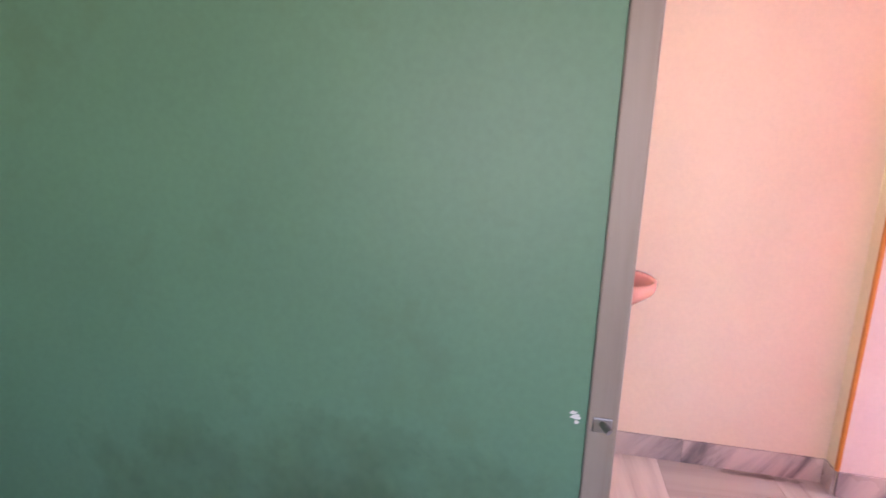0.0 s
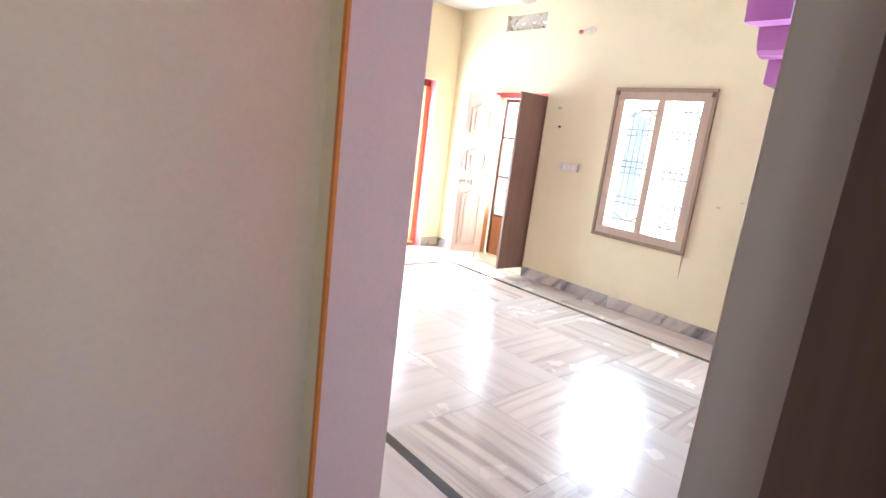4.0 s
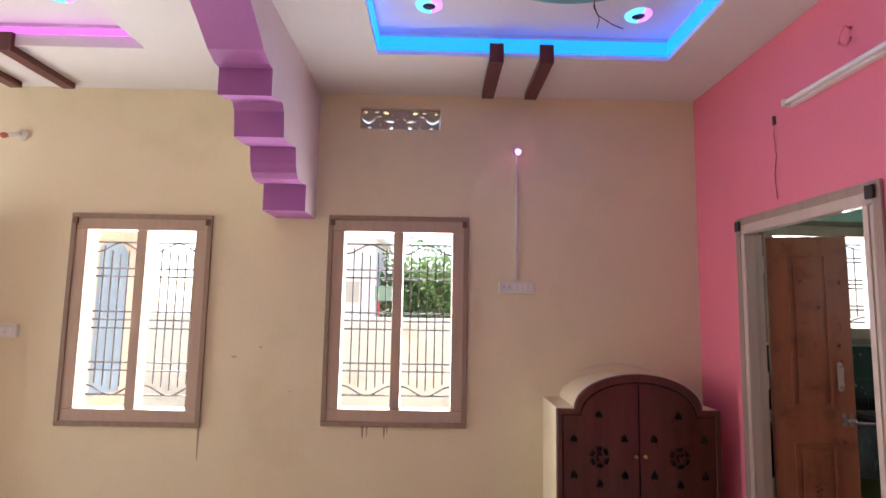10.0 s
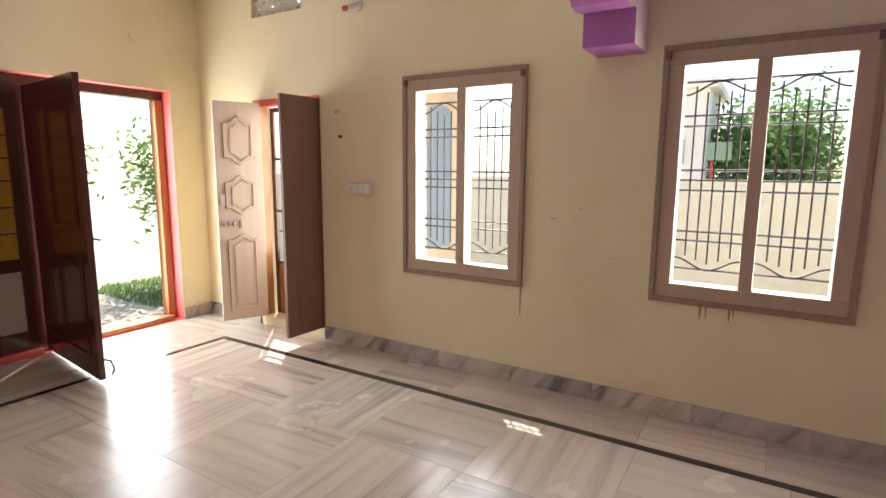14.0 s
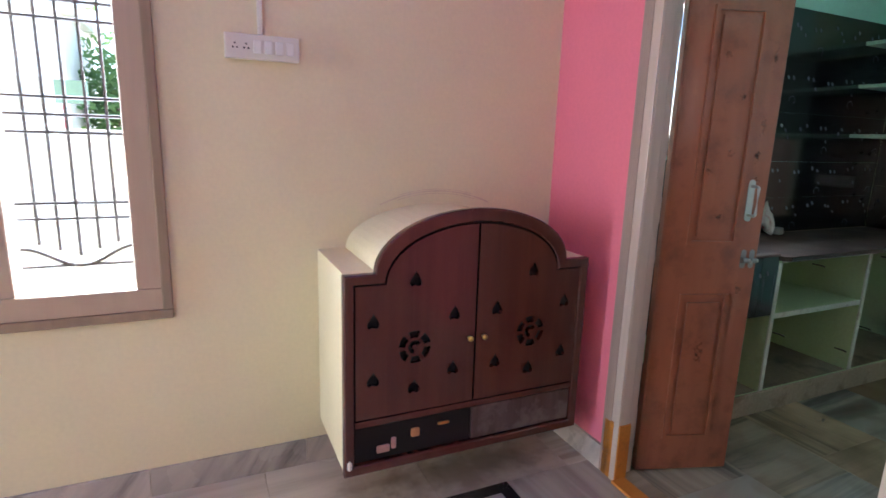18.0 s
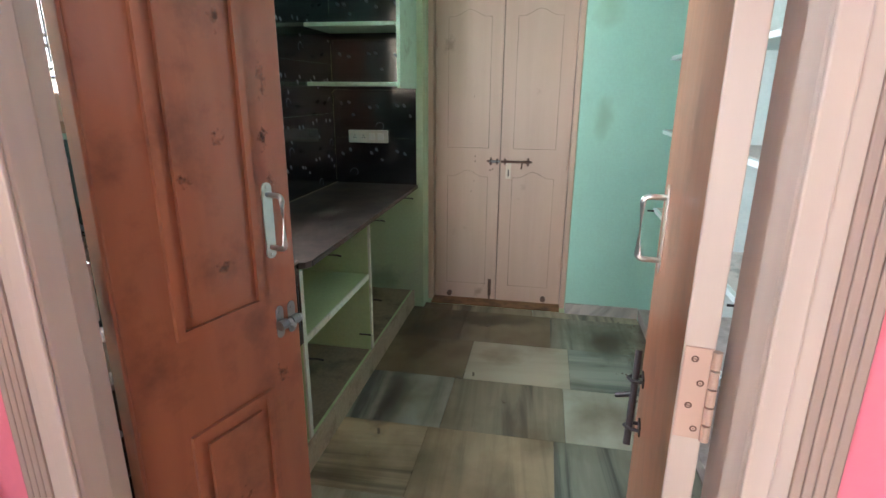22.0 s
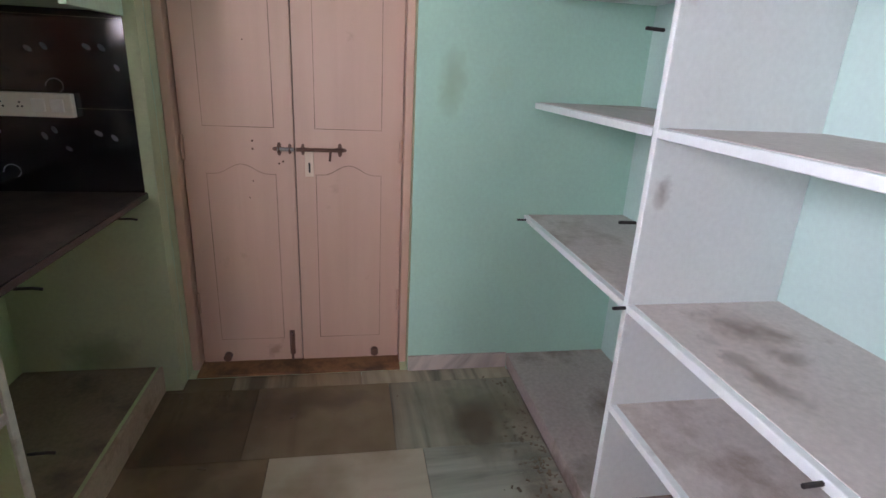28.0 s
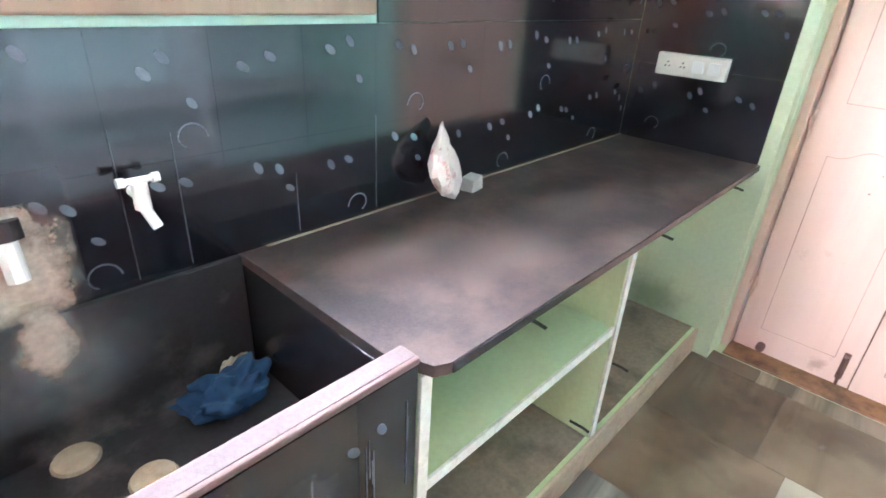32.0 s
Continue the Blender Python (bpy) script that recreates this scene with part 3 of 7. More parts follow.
def wall(name, along, p0, p1, a0, a1, z0, z1, mats, label, openings=(), sides=None):
    """A wall of thickness p0..p1 along x or y from a0 to a1 with openings (a0, a1, z0, z1) through it.
    mats: for the low side, the high side and the reveals."""
    cuts = sorted({a0, a1, *(v for o in openings for v in o[:2] if a0 < v < a1)})
    bm = bmesh.new()
    for u, v in zip(cuts, cuts[1:]):
        spans, zs = [], z0
        for o in sorted((o for o in openings if o[0] <= u + 1e-6 and o[1] >= v - 1e-6), key=lambda o: o[2]):
            if o[2] > zs:
                spans.append((zs, o[2]))
            zs = o[3]
        if zs < z1:
            spans.append((zs, z1))
        for s, e in spans:
            if along == "x":
                box(bm, u, p0, s, v, p1, e)
            else:
                box(bm, p0, u, s, p1, v, e)
    bmesh.ops.remove_doubles(bm, verts=bm.verts[:], dist=1e-5)
    doubled = [f for f in bm.faces if any(g is not f and set(g.verts) == set(f.verts) for g in f.verts[0].link_faces)]
    if doubled:
        bmesh.ops.delete(bm, geom=doubled, context="FACES_ONLY")
    bm.normal_update()
    k = 1 if along == "x" else 0
    for f in bm.faces:
        c = f.calc_center_median()[k]
        f.material_index = 0 if abs(c - p0) < 1e-4 else 1 if abs(c - p1) < 1e-4 else 2
    return structure(part(name, bm, mats), label, "wall")

# ---- walls, floors, ceilings ----
H = 3.25
LOW = 3.105
XL, YR, XP = -6.94, -3.72, -2.742
C, O = M["cream"], M["outer"]
DOOR_B = (-5.245, -4.09)
wall("wall_window", "x", 0.0, 0.2, XL - 0.23, 0.12, -0.5, 3.4, (C, O, C), "cream painted plaster wall with two grilled windows and a side door",
     [(-6.17, -5.337, 0.09, 2.10), (-4.44, -3.52, 0.735, 2.13), (-2.62, -1.695, 0.76, 2.15), (-6.135, -5.52, 2.80, 2.98), (-2.462, -1.875, 2.842, 3.0)])
wall("wall_left", "y", XL - 0.23, XL, -4.0, 0.0, -0.5, 3.4, (O, C, M["coral"]), "pale yellow painted wall with the main entrance",
     [(-2.2, -0.31, 0.0, 2.19)])
wall("wall_rear", "x", -4.011, YR, XL - 0.23, XP, -0.1, H, (C, C, M["lilac"]), "cream painted rear wall ending in a pale lilac pier")
wall("wall_basin", "y", -2.95, -2.84, -5.36, -4.011, -0.1, H, (C, M["peach"], C), "peach painted wall beside the wash basin")
wall("wall_passage", "x", -5.36, -5.245, -2.95, -1.555, -0.1, H, (C, M["lilac"], C), "pale lilac wall that carries the wash basin")
wall("wall_bedroom", "y", -1.555, -1.455, -7.2, -4.0, -0.1, H, (C, M["jade"], M["peach"]), "wall with the bedroom doorway, green on the bedroom side", [(DOOR_B[0] + 0.019, DOOR_B[1], 0.0, 2.12)])
wall("wall_hall_back", "x", -4.12, -4.0, -1.455, 0.12, -0.1, H, (M["jade"], C, C), "plain cream wall at the back of the hall")
wall("wall_pink", "y", 0.0, 0.11, -4.0, 0.0, -0.1, H, (M["pink"], M["green"], M["pink"]), "bright pink painted wall with the kitchen doorway", [(-1.60, -0.53, 0.0, 2.12)])
wall("wall_kitchen_outer", "x", 0.106, 0.3, 0.12, 3.3, -0.5, 3.4, (M["green"], O, M["green"]), "green kitchen wall with a grilled window over the sink", [(0.56, 1.43, 1.40, 2.2)])
wall("wall_kitchen_end", "y", 2.935, 3.2, -2.6, 0.106, -0.1, H, (M["green"], O, M["lime_pale"]), "mint green kitchen wall with a double door", [(-1.475, -0.50, 0.0, 2.12)])
wall("wall_kitchen_pilaster", "y", 2.85, 2.933, -0.499, 0.104, -0.1, H, (M["lime_pale"], O, M["lime_pale"]), "pale green pilaster beside the double door")
wall("wall_kitchen_side", "x", -2.6, -2.45, 0.11, 2.935, -0.1, H, (O, M["green_pale"], M["green"]), "pale mint kitchen wall behind the open shelves")
# unseen wall; its opening is assumed, made for the added bedroom lamp
wall("wall_bedroom_far", "y", 1.2, 1.32, -7.2, -4.12, -0.1, H, (M["jade"], C, C), "plain green bedroom wall", [(-6.2, -5.0, 0.9, 2.1)])
wall("wall_bedroom_side", "x", -7.32, -7.2, -1.555, 1.32, -0.1, H, (C, M["jade"], C), "plain green bedroom wall")

bm = bmesh.new()
box(bm, XL - 0.23, -7.3, -0.1, 3.2, 0.3, -0.02)
structure(part("floor_base", bm, M["grout"]), "grey mortar bed that shows in the floor joints", "floor")

TRAYS = ((-2.273, -0.461, -3.05, -0.632), (-6.04, -3.71, -3.05, -0.632))
bm = bmesh.new()
box(bm, XL - 0.23, -7.3, H, 3.2, 0.3, 3.4)
xs = sorted([XL, *(v for t in TRAYS for v in t[:2]), 0.0])
for x0, x1 in zip(xs, xs[1:]):
    tray = [t for t in TRAYS if t[0] <= x0 + 1e-4 and t[1] >= x1 - 1e-4]
    if tray:
        box(bm, x0, tray[0][3], LOW, x1, 0.0, H)
        box(bm, x0, YR, LOW, x1, tray[0][2], H)
    else:
        box(bm, x0, YR, LOW, x1, 0.0, H)
structure(part("ceiling", bm, M["white"]), "white plaster false ceiling with two recessed trays", "ceiling")

# ---- ground and yard ----
bm = bmesh.new()
box(bm, -300, -300, -0.6, 300, 300, -0.5)
structure(part("ground", bm, M["dirt"]), "sunlit bare earth outside the house", "ground")
bm = bmesh.new()
box(bm, XL - 0.23, 0.2, 2.42, 3.2, 1.0, 2.50)
structure(part("sunshade", bm, O), "concrete sunshade slab over the windows", "sunshade")
wall("wall_compound", "x", 3.9, 4.1, -11.2, 9.0, -0.5, 1.38, (M["compound"], M["compound"], M["compound"]), "sunlit cream compound wall round the yard")

# ---- marble floor ----
def tile_mesh(w, d, mat, gap=0.0009, h=0.02):
    bm = bmesh.new()
    box(bm, -w / 2 + gap, -d / 2 + gap, -h, w / 2 - gap, d / 2 - gap, 0.0)
    me = bpy.data.meshes.new("floor_tile")
    bm.to_mesh(me)
    bm.free()
    me.materials.append(mat)
    return me


floor_hall = structure(new("floor_hall"), "polished grey-white banded marble floor with a black border strip", "floor")
floor_kitchen = structure(new("floor_kitchen"), "stained grey-green marble tile floor", "floor")


def lay(parent, x0, x1, y0, y1, w, d, mat, turn, shift=0.0):
    cache = {}
    ny = max(1, round((y1 - y0) / d))
    d = (y1 - y0) / ny
    for j in range(ny):
        cuts = [x0] + [v for i in range(-2, int((x1 - x0) / w) + 3) if x0 + 0.08 < (v := x0 + i * w + (shift * w if j % 2 else 0)) < x1 - 0.08] + [x1]
        for i, (u, v) in enumerate(zip(cuts, cuts[1:])):
            spin = turn(i, j)
            a, b = (d, v - u) if spin % 2 else (v - u, d)
            key = (round(a, 4), round(b, 4))
            if key not in cache:
                cache[key] = tile_mesh(*key, mat)
            ob = new("floor_tile", cache[key])
            ob.parent = parent
            ob.matrix_basis = pose((u + v) / 2, y0 + (j + 0.5) * d, random.uniform(-0.0004, 0.0004), 0, 0, 90 * spin)


BX0, BX1, BY0, BY1, BW = -6.106, -0.464, -3.33, -0.47, 0.028
checker = lambda i, j: (i + j) % 2
lay(floor_hall, BX0 + BW, BX1 - BW, BY0 + BW, BY1 - BW, 0.70, 0.70, M["marble"], checker)
lay(floor_hall, XL, 0.0, BY1 + BW, 0.0, 0.62, 0.44, M["marble"], lambda i, j: 0)
lay(floor_hall, XL, 0.0, YR, BY0 - BW, 0.62, 0.37, M["marble"], lambda i, j: 0)
lay(floor_hall, XL, BX0 - BW, BY0 - BW, BY1 + BW, 0.8, 0.6, M["marble"], lambda i, j: 1)
lay(floor_hall, BX1 + BW, 0.0, BY0 - BW, BY1 + BW, 0.44, 0.6, M["marble"], lambda i, j: 1)
lay(floor_hall, -2.84, -1.555, -5.245, YR, 0.65, 0.6, M["marble"], checker)
lay(floor_hall, -1.555, 0.0, -4.0, YR, 0.7, 0.3, M["marble"], lambda i, j: 0)
lay(floor_hall, -1.555, 1.2, -7.2, -4.12, 0.6, 0.6, M["marble"], checker)
slabs = {}
# slabs across the kitchen, row by row: banded cream, brown, pale and grey marble, turned as laid
KC, KB, KP, KG = "marble_kitchen", "marble_brown", "marble_pale", "marble_grey"
KINDS = [[(KB, 0), (KC, 0), (KC, 1), (KG, 0)], [(KC, 0), (KG, 1), (KP, 0), (KC, 0)], [(KB, 1), (KC, 0), (KG, 0), (KP, 1)], [(KC, 0), (KC, 1), (KC, 2), (KG, 0)],
         [(KC, 1), (KG, 0), (KC, 0), (KP, 0)], [(KB, 0), (KB, 1), (KP, 1), (KG, 1)], [(KC, 0), (KB, 0), (KC, 2), (KG, 0)], [(KB, 0), (KB, 0), (KC, 0), (KG, 0)]]
KX = [0.0, 0.13, 0.58, 1.03, 1.48, 1.93, 2.38, 2.83, 2.935]
for k, (u, v) in enumerate(zip(KX, KX[1:])):
    first = (-0.86, -0.79, -0.95, -0.83, -0.88, -0.92, -0.82, -0.70)[k]
    cuts = [0.106, -0.40, first, first - 0.56, -1.955]
    for y1, y0 in zip(cuts, cuts[1:]):
        kind, spin = KINDS[k][cuts.index(y1)]
        a, b = (y1 - y0, v - u) if spin % 2 else (v - u, y1 - y0)
        key = (round(a, 4), round(b, 4), kind)
        if key not in slabs:
            slabs[key] = tile_mesh(*key[:2], M[kind])
        ob = new("floor_tile", slabs[key])
        ob.parent = floor_kitchen
        ob.matrix_basis = pose((u + v) / 2, (y0 + y1) / 2, random.uniform(-0.0004, 0.0004), 0, 0, 90 * spin)
for x0, y0, x1, y1 in ((BX0 - BW, BY1 - BW, BX1 + BW, BY1 + BW), (BX0 - BW, BY0 - BW, BX1 + BW, BY0 + BW), (BX0 - BW, BY0 + BW, BX0 + BW, BY1 - BW), (BX1 - BW, BY0 + BW, BX1 + BW, BY1 - BW)):
    bm = bmesh.new()
    box(bm, x0, y0, -0.02, x1, y1, 0.0005)
    part("border_strip", bm, M["band"], floor_hall, "black stone border strip")

baseboard = structure(new("baseboard"), "grey veined marble skirting along the walls", "baseboard")
SK = {}


def skirt(x0, y0, x1, y1, nx, ny, h=0.115, t=0.014, mat=None):
    """Marble pieces from one point to the other; (nx, ny) points into the room."""
    d = Vector((x1 - x0, y1 - y0, 0))
    n = max(1, round(d.length / 0.62))
    step = d.length / n
    key = (round(step, 3), h)
    if key not in SK:
        bm = bmesh.new()
        box(bm, -step / 2 + 0.001, 0, 0, step / 2 - 0.001, t, h, 0.002)
        me = bpy.data.meshes.new("skirting_tile")
        bm.to_mesh(me)
        bm.free()
        me.materials.append(mat or M["marble_skirt"])
        SK[key] = me
    for i in range(n):
        p = Vector((x0, y0, 0)) + d * ((i + 0.5) / n)
        ob = new("skirting_tile", SK[key])
        ob.parent = baseboard
        ob.matrix_basis = pose(p.x, p.y, 0, 0, 0, math.degrees(math.atan2(ny, nx)) - 90)


skirt(XL, 0, -6.17, 0, 0, -1)
skirt(-5.337, 0, 0, 0, 0, -1)
skirt(XL, 0, XL, -0.31, 1, 0)
skirt(XL, -2.2, XL, YR, 1, 0)
skirt(XL, YR, XP, YR, 0, 1)
skirt(XP, YR, XP, -4.011, 1, 0)
skirt(-2.84, -4.011, -2.84, -5.245, 1, 0)
skirt(XP, -4.011, -2.84, -4.011, 0, -1)
skirt(-2.84, -5.245, -1.555, -5.245, 0, 1)
skirt(0, 0, 0, -0.53, -1, 0)
skirt(0, -1.6, 0, -4.0, -1, 0)
skirt(2.935, -1.475, 2.935, -1.955, -1, 0, 0.075)

# orange painted outer arris of the pier
bm = bmesh.new()
box(bm, XP - 0.012, -4.02, 0.115, XP + 0.006, -4.004, H, 0.003)
structure(part("trim_pier", bm, M["orange"]), "orange painted edge strip on the pier", "trim")

# ---- arch between the two halves of the hall ----
AX0, AX1, AC = -3.038, -2.757, YR / 2
# brackets at the window wall, the round head, then the brackets at the rear wall: block, cove, round and fillet in turn
prof = [(0.0, 2.165), (-0.31, 2.165), (-0.312, 2.345), (-0.36, 2.333), (-0.45, 2.322), (-0.52, 2.33), (-0.56, 2.36), (-0.585, 2.41), (-0.602, 2.51)]
prof += [(-0.66, 2.50), (-0.76, 2.487), (-0.86, 2.487), (-0.866, 2.56), (-0.88, 2.63), (-0.91, 2.668), (-0.95, 2.668), (-1.0, 2.65), (-1.11, 2.63), (-1.112, 2.775), (-1.17, 2.775), (-1.26, 2.805)]
prof += [(-1.38, 2.88), (-1.50, 2.945), (-1.62, 2.982), (-1.74, 2.998), (AC, 2.998), (-1.98, 2.982), (-2.10, 2.945), (-2.22, 2.88), (-2.31, 2.815), (-2.37, 2.78), (-2.44, 2.775), (-2.494, 2.777)]
prof += [(-2.480, 2.637), (-2.594, 2.658), (-2.664, 2.68), (-2.72, 2.697), (-2.75, 2.695), (-2.785, 2.655), (-2.80, 2.58), (-2.812, 2.509), (-2.923, 2.516), (-2.998, 2.524)]
prof += [(-3.022, 2.46), (-3.045, 2.40), (-3.083, 2.358), (-3.14, 2.345), (-3.23, 2.345), (-3.31, 2.352), (-3.325, 2.18), (-3.41, 2.165), (2 * AC, 2.165)]
bm = bmesh.new()
prism(bm, [(0.0, LOW), *prof, (2 * AC, LOW)], 0.0, AX1 - AX0)
bmesh.ops.transform(bm, matrix=Matrix(((0, 1, 0, AX0), (1, 0, 0, 0), (0, 0, 1, 0), (0, 0, 0, 1))), verts=bm.verts[:])
bmesh.ops.recalc_face_normals(bm, faces=bm.faces[:])
for f in bm.faces:
    f.material_index = 1 if abs(f.normal.x) > 0.9 else 0
structure(part("arch", bm, [M["purple"], M["lilac_pale"]]), "purple scalloped plaster arch with stepped brackets", "arch")

# ---- ceiling fittings ----
def led_strip(x0, x1, y0, y1, mat, name, label, low=0.03):
    ob = thing(name, pose((x0 + x1) / 2, (y0 + y1) / 2, LOW), label, "cove light")
    for a0, b0, a1, b1 in ((x0, y1 - 0.012, x1, y1), (x0, y0, x1, y0 + 0.012), (x0, y0 + 0.012, x0 + 0.012, y1 - 0.012), (x1 - 0.012, y0 + 0.012, x1, y1 - 0.012)):
        bm = bmesh.new()
        box(bm, a0, b0, LOW + low, a1, b1, LOW + 0.115)
        part("light_strip", bm, mat, ob).matrix_parent_inverse = ob.matrix_basis.inverted()
    return ob


led_strip(*TRAYS[0], M["blue_glow"], "cove_light", "bright blue strip light along the edge of the ceiling tray")
led_strip(*TRAYS[1], M["pink_glow"], "cove_light", "magenta strip light along the edge of the ceiling tray", 0.078)


def batten(x, y, length, spin):
    """A maroon batten under the ceiling; it begins at the tray's edge (local x = 0), which it caps, and runs to the wall."""
    ob = thing("ceiling_batten", pose(x, y, LOW, 0, 0, spin), "glossy maroon wooden batten under the white ceiling", "batten", "battens under the ceiling")
    bm = bmesh.new()
    box(bm, -0.03, -0.043, -0.045, length, 0.043, -0.001, 0.003)
    part("strip", bm, M["maroon"], ob)
    bm = bmesh.new()
    box(bm, -0.032, -0.044, -0.046, -0.002, 0.044, 0.075, 0.003)
    part("end_cap", bm, M["maroon"], ob)


for x in (-1.535, -1.225):
    batten(x, -0.632, 0.56, 90)
    batten(x, -3.05, 0.56, -90)
for y in (-1.70, -2.07):
    batten(-0.461, y, 0.45, 0)
    batten(-2.273, y, 0.43, 180)
    batten(-3.71, y, 0.66, 0)
    batten(-6.04, y, 0.6, 180)
for x in (-4.93, -4.55):
    batten(x, -0.632, 0.56, 90)
    batten(x, -3.05, 0.56, -90)


def rosette(x, y):
    ob = thing("ceiling_rosette", pose(x, y, H), "teal plaster ring with red hub and gold bars", "ceiling rosette", "ceiling rosettes")
    def ring(r0, r1, z0, z1):
        bm = bmesh.new()
        lathe(bm, [(r0, z1), (r0, z0), (r0 + 0.006, z0 - 0.004), (r1 - 0.006, z0 - 0.004), (r1, z0), (r1, z1)], 64, caps=False)
        return bm
    part("outer_ring", ring(0.375, 0.555, -0.105, -0.001), M["teal"], ob, "teal painted ring")
    part("hub_ring", ring(0.085, 0.245, -0.105, -0.001), M["red"], ob, "red painted hub ring")
    for k in range(4):
        bm = bmesh.new()
        box(bm, 0.19, -0.055, -0.135, 0.47, 0.055, -0.108, 0.003)
        box(bm, 0.25, -0.05, -0.108, 0.37, 0.05, -0.001)
        part("bar", bm, M["gold"], ob, "gold painted bar", at=pose(0, 0, 0, 0, 0, 90 * k))
    return ob


rosette(-1.243, -1.72)
rosette(-4.85, -1.70)


def downlight(x, y, tint):
    ob = thing("downlight", pose(x, y, H), "round recessed ceiling light glowing blue and pink", "downlight", "downlights in the ceiling trays")
    bm = bmesh.new()
    lathe(bm, [(0.038, 0.0), (0.04, -0.016), (0.066, -0.014), (0.075, -0.006), (0.076, 0.0)], 32, caps=False)
    for f in bm.faces:
        f.material_index = 1 if f.calc_center_median().x > 0.012 else 0
    part("bezel", bm, [tint, M["violet_glow"]], ob, "glowing ring, cyan and violet", smooth=True)
    bm = bmesh.new()
    lathe(bm, [(0.0, -0.008), (0.037, -0.01), (0.038, 0.0)], 24)
    part("lens", bm, M["lens"], ob, "dark lens")


for x, y in ((-1.952, -0.95), (-0.745, -0.90), (-1.952, -2.72), (-0.745, -2.72), (-4.022, -0.96), (-5.55, -0.96), (-4.022, -2.72), (-5.55, -2.72)):
    downlight(x, y, M["cyan_glow"])

# bare fan rod with loose wires
ob = thing("fan_rod", pose(-1.243, -1.70, H), "bare steel fan rod with two loose wires", "fan rod")
bm = bmesh.new()
tube(bm, (0, 0, -0.001), (0, 0, -0.41), 0.011, 12)
tube(bm, (0, 0, -0.001), (0, 0, -0.03), 0.03, 16)
part("rod", bm, M["steel_dark"], ob)
for s in (-1, 1):
    bm = bmesh.new()
    bent(bm, [(0, 0.002 * s, -0.39), (0.002 * s, 0, -0.44), (0.012 + 0.006 * s, 0.01 * s, -0.47), (0.05 + 0.035 * s, 0.02 * s, -0.505), (0.075 + 0.055 * s, 0.03, -0.515)], 0.0022, 5)
    part("wire", bm, M["iron"], ob)

FAN_TURNS = (-28, 92, 212)
fan = thing("ceiling_fan", pose(-4.83, -1.68, H), "three-blade beige and brown ceiling fan at rest", "ceiling fan")
DROP = 0.05
bm = bmesh.new()
tube(bm, (0, 0, -0.001), (0, 0, -0.42 - DROP), 0.012, 12)
part("rod", bm, M["mahogany"], fan)
bm = bmesh.new()
lathe(bm, [(0.012, -0.31 - DROP), (0.036, -0.335 - DROP), (0.045, -0.39 - DROP), (0.02, -0.42 - DROP)], 24)
part("canopy", bm, M["mahogany"], fan, smooth=True)
bm = bmesh.new()
lathe(bm, [(0.02, -0.415 - DROP), (0.09, -0.42 - DROP), (0.112, -0.435 - DROP), (0.114, -0.448 - DROP)], 32)
part("motor_top", bm, M["mahogany"], fan, "dark brown motor cover", smooth=True)
bm = bmesh.new()
lathe(bm, [(0.114, -0.448 - DROP), (0.119, -0.456 - DROP), (0.117, -0.472 - DROP), (0.095, -0.492 - DROP), (0.045, -0.508 - DROP), (0.0, -0.510 - DROP)], 32)
part("motor", bm, M["fan_beige"], fan, "beige motor bowl", smooth=True)
bm = bmesh.new()
lathe(bm, [(0.1195, -0.458 - DROP), (0.122, -0.463 - DROP), (0.1190, -0.468 - DROP)], 32, caps=False)
part("trim_ring", bm, M["steel"], fan, "bright trim ring", smooth=True)
for a in FAN_TURNS:
    bm = bmesh.new()
    prism(bm, [(0.19, -0.042), (0.40, -0.058), (0.66, -0.062), (0.69, -0.05), (0.70, 0.0), (0.69, 0.05), (0.66, 0.062), (0.40, 0.058), (0.19, 0.042)], 0.0, 0.004)
    bmesh.ops.transform(bm, matrix=pose(0, 0, -0.440 - DROP, 78, 0, 0), verts=bm.verts[:])
    blade = part("blade", bm, M["fan_blade"], fan, "brownish beige blade", at=pose(0, 0, 0, 0, 0, a))
    bm = bmesh.new()
    box(bm, 0.09, -0.018, -0.448 - DROP, 0.25, 0.018, -0.436 - DROP, 0.003)
    part("bracket", bm, M["mahogany"], blade)


# ---- windows ----
def rect_bar(bm, a, b, w=0.012):
    tube(bm, a, b, w / 2, 6)


def wave(x0, x1, z, amp, up):
    pts = []
    for i in range(17):
        u = i / 16
        s = 0.5 - 0.5 * math.cos(2 * math.pi * u)
        pts.append((x0 + (x1 - x0) * u, 0.115, z + (amp * s if up else amp * (1 - s))))
    return pts


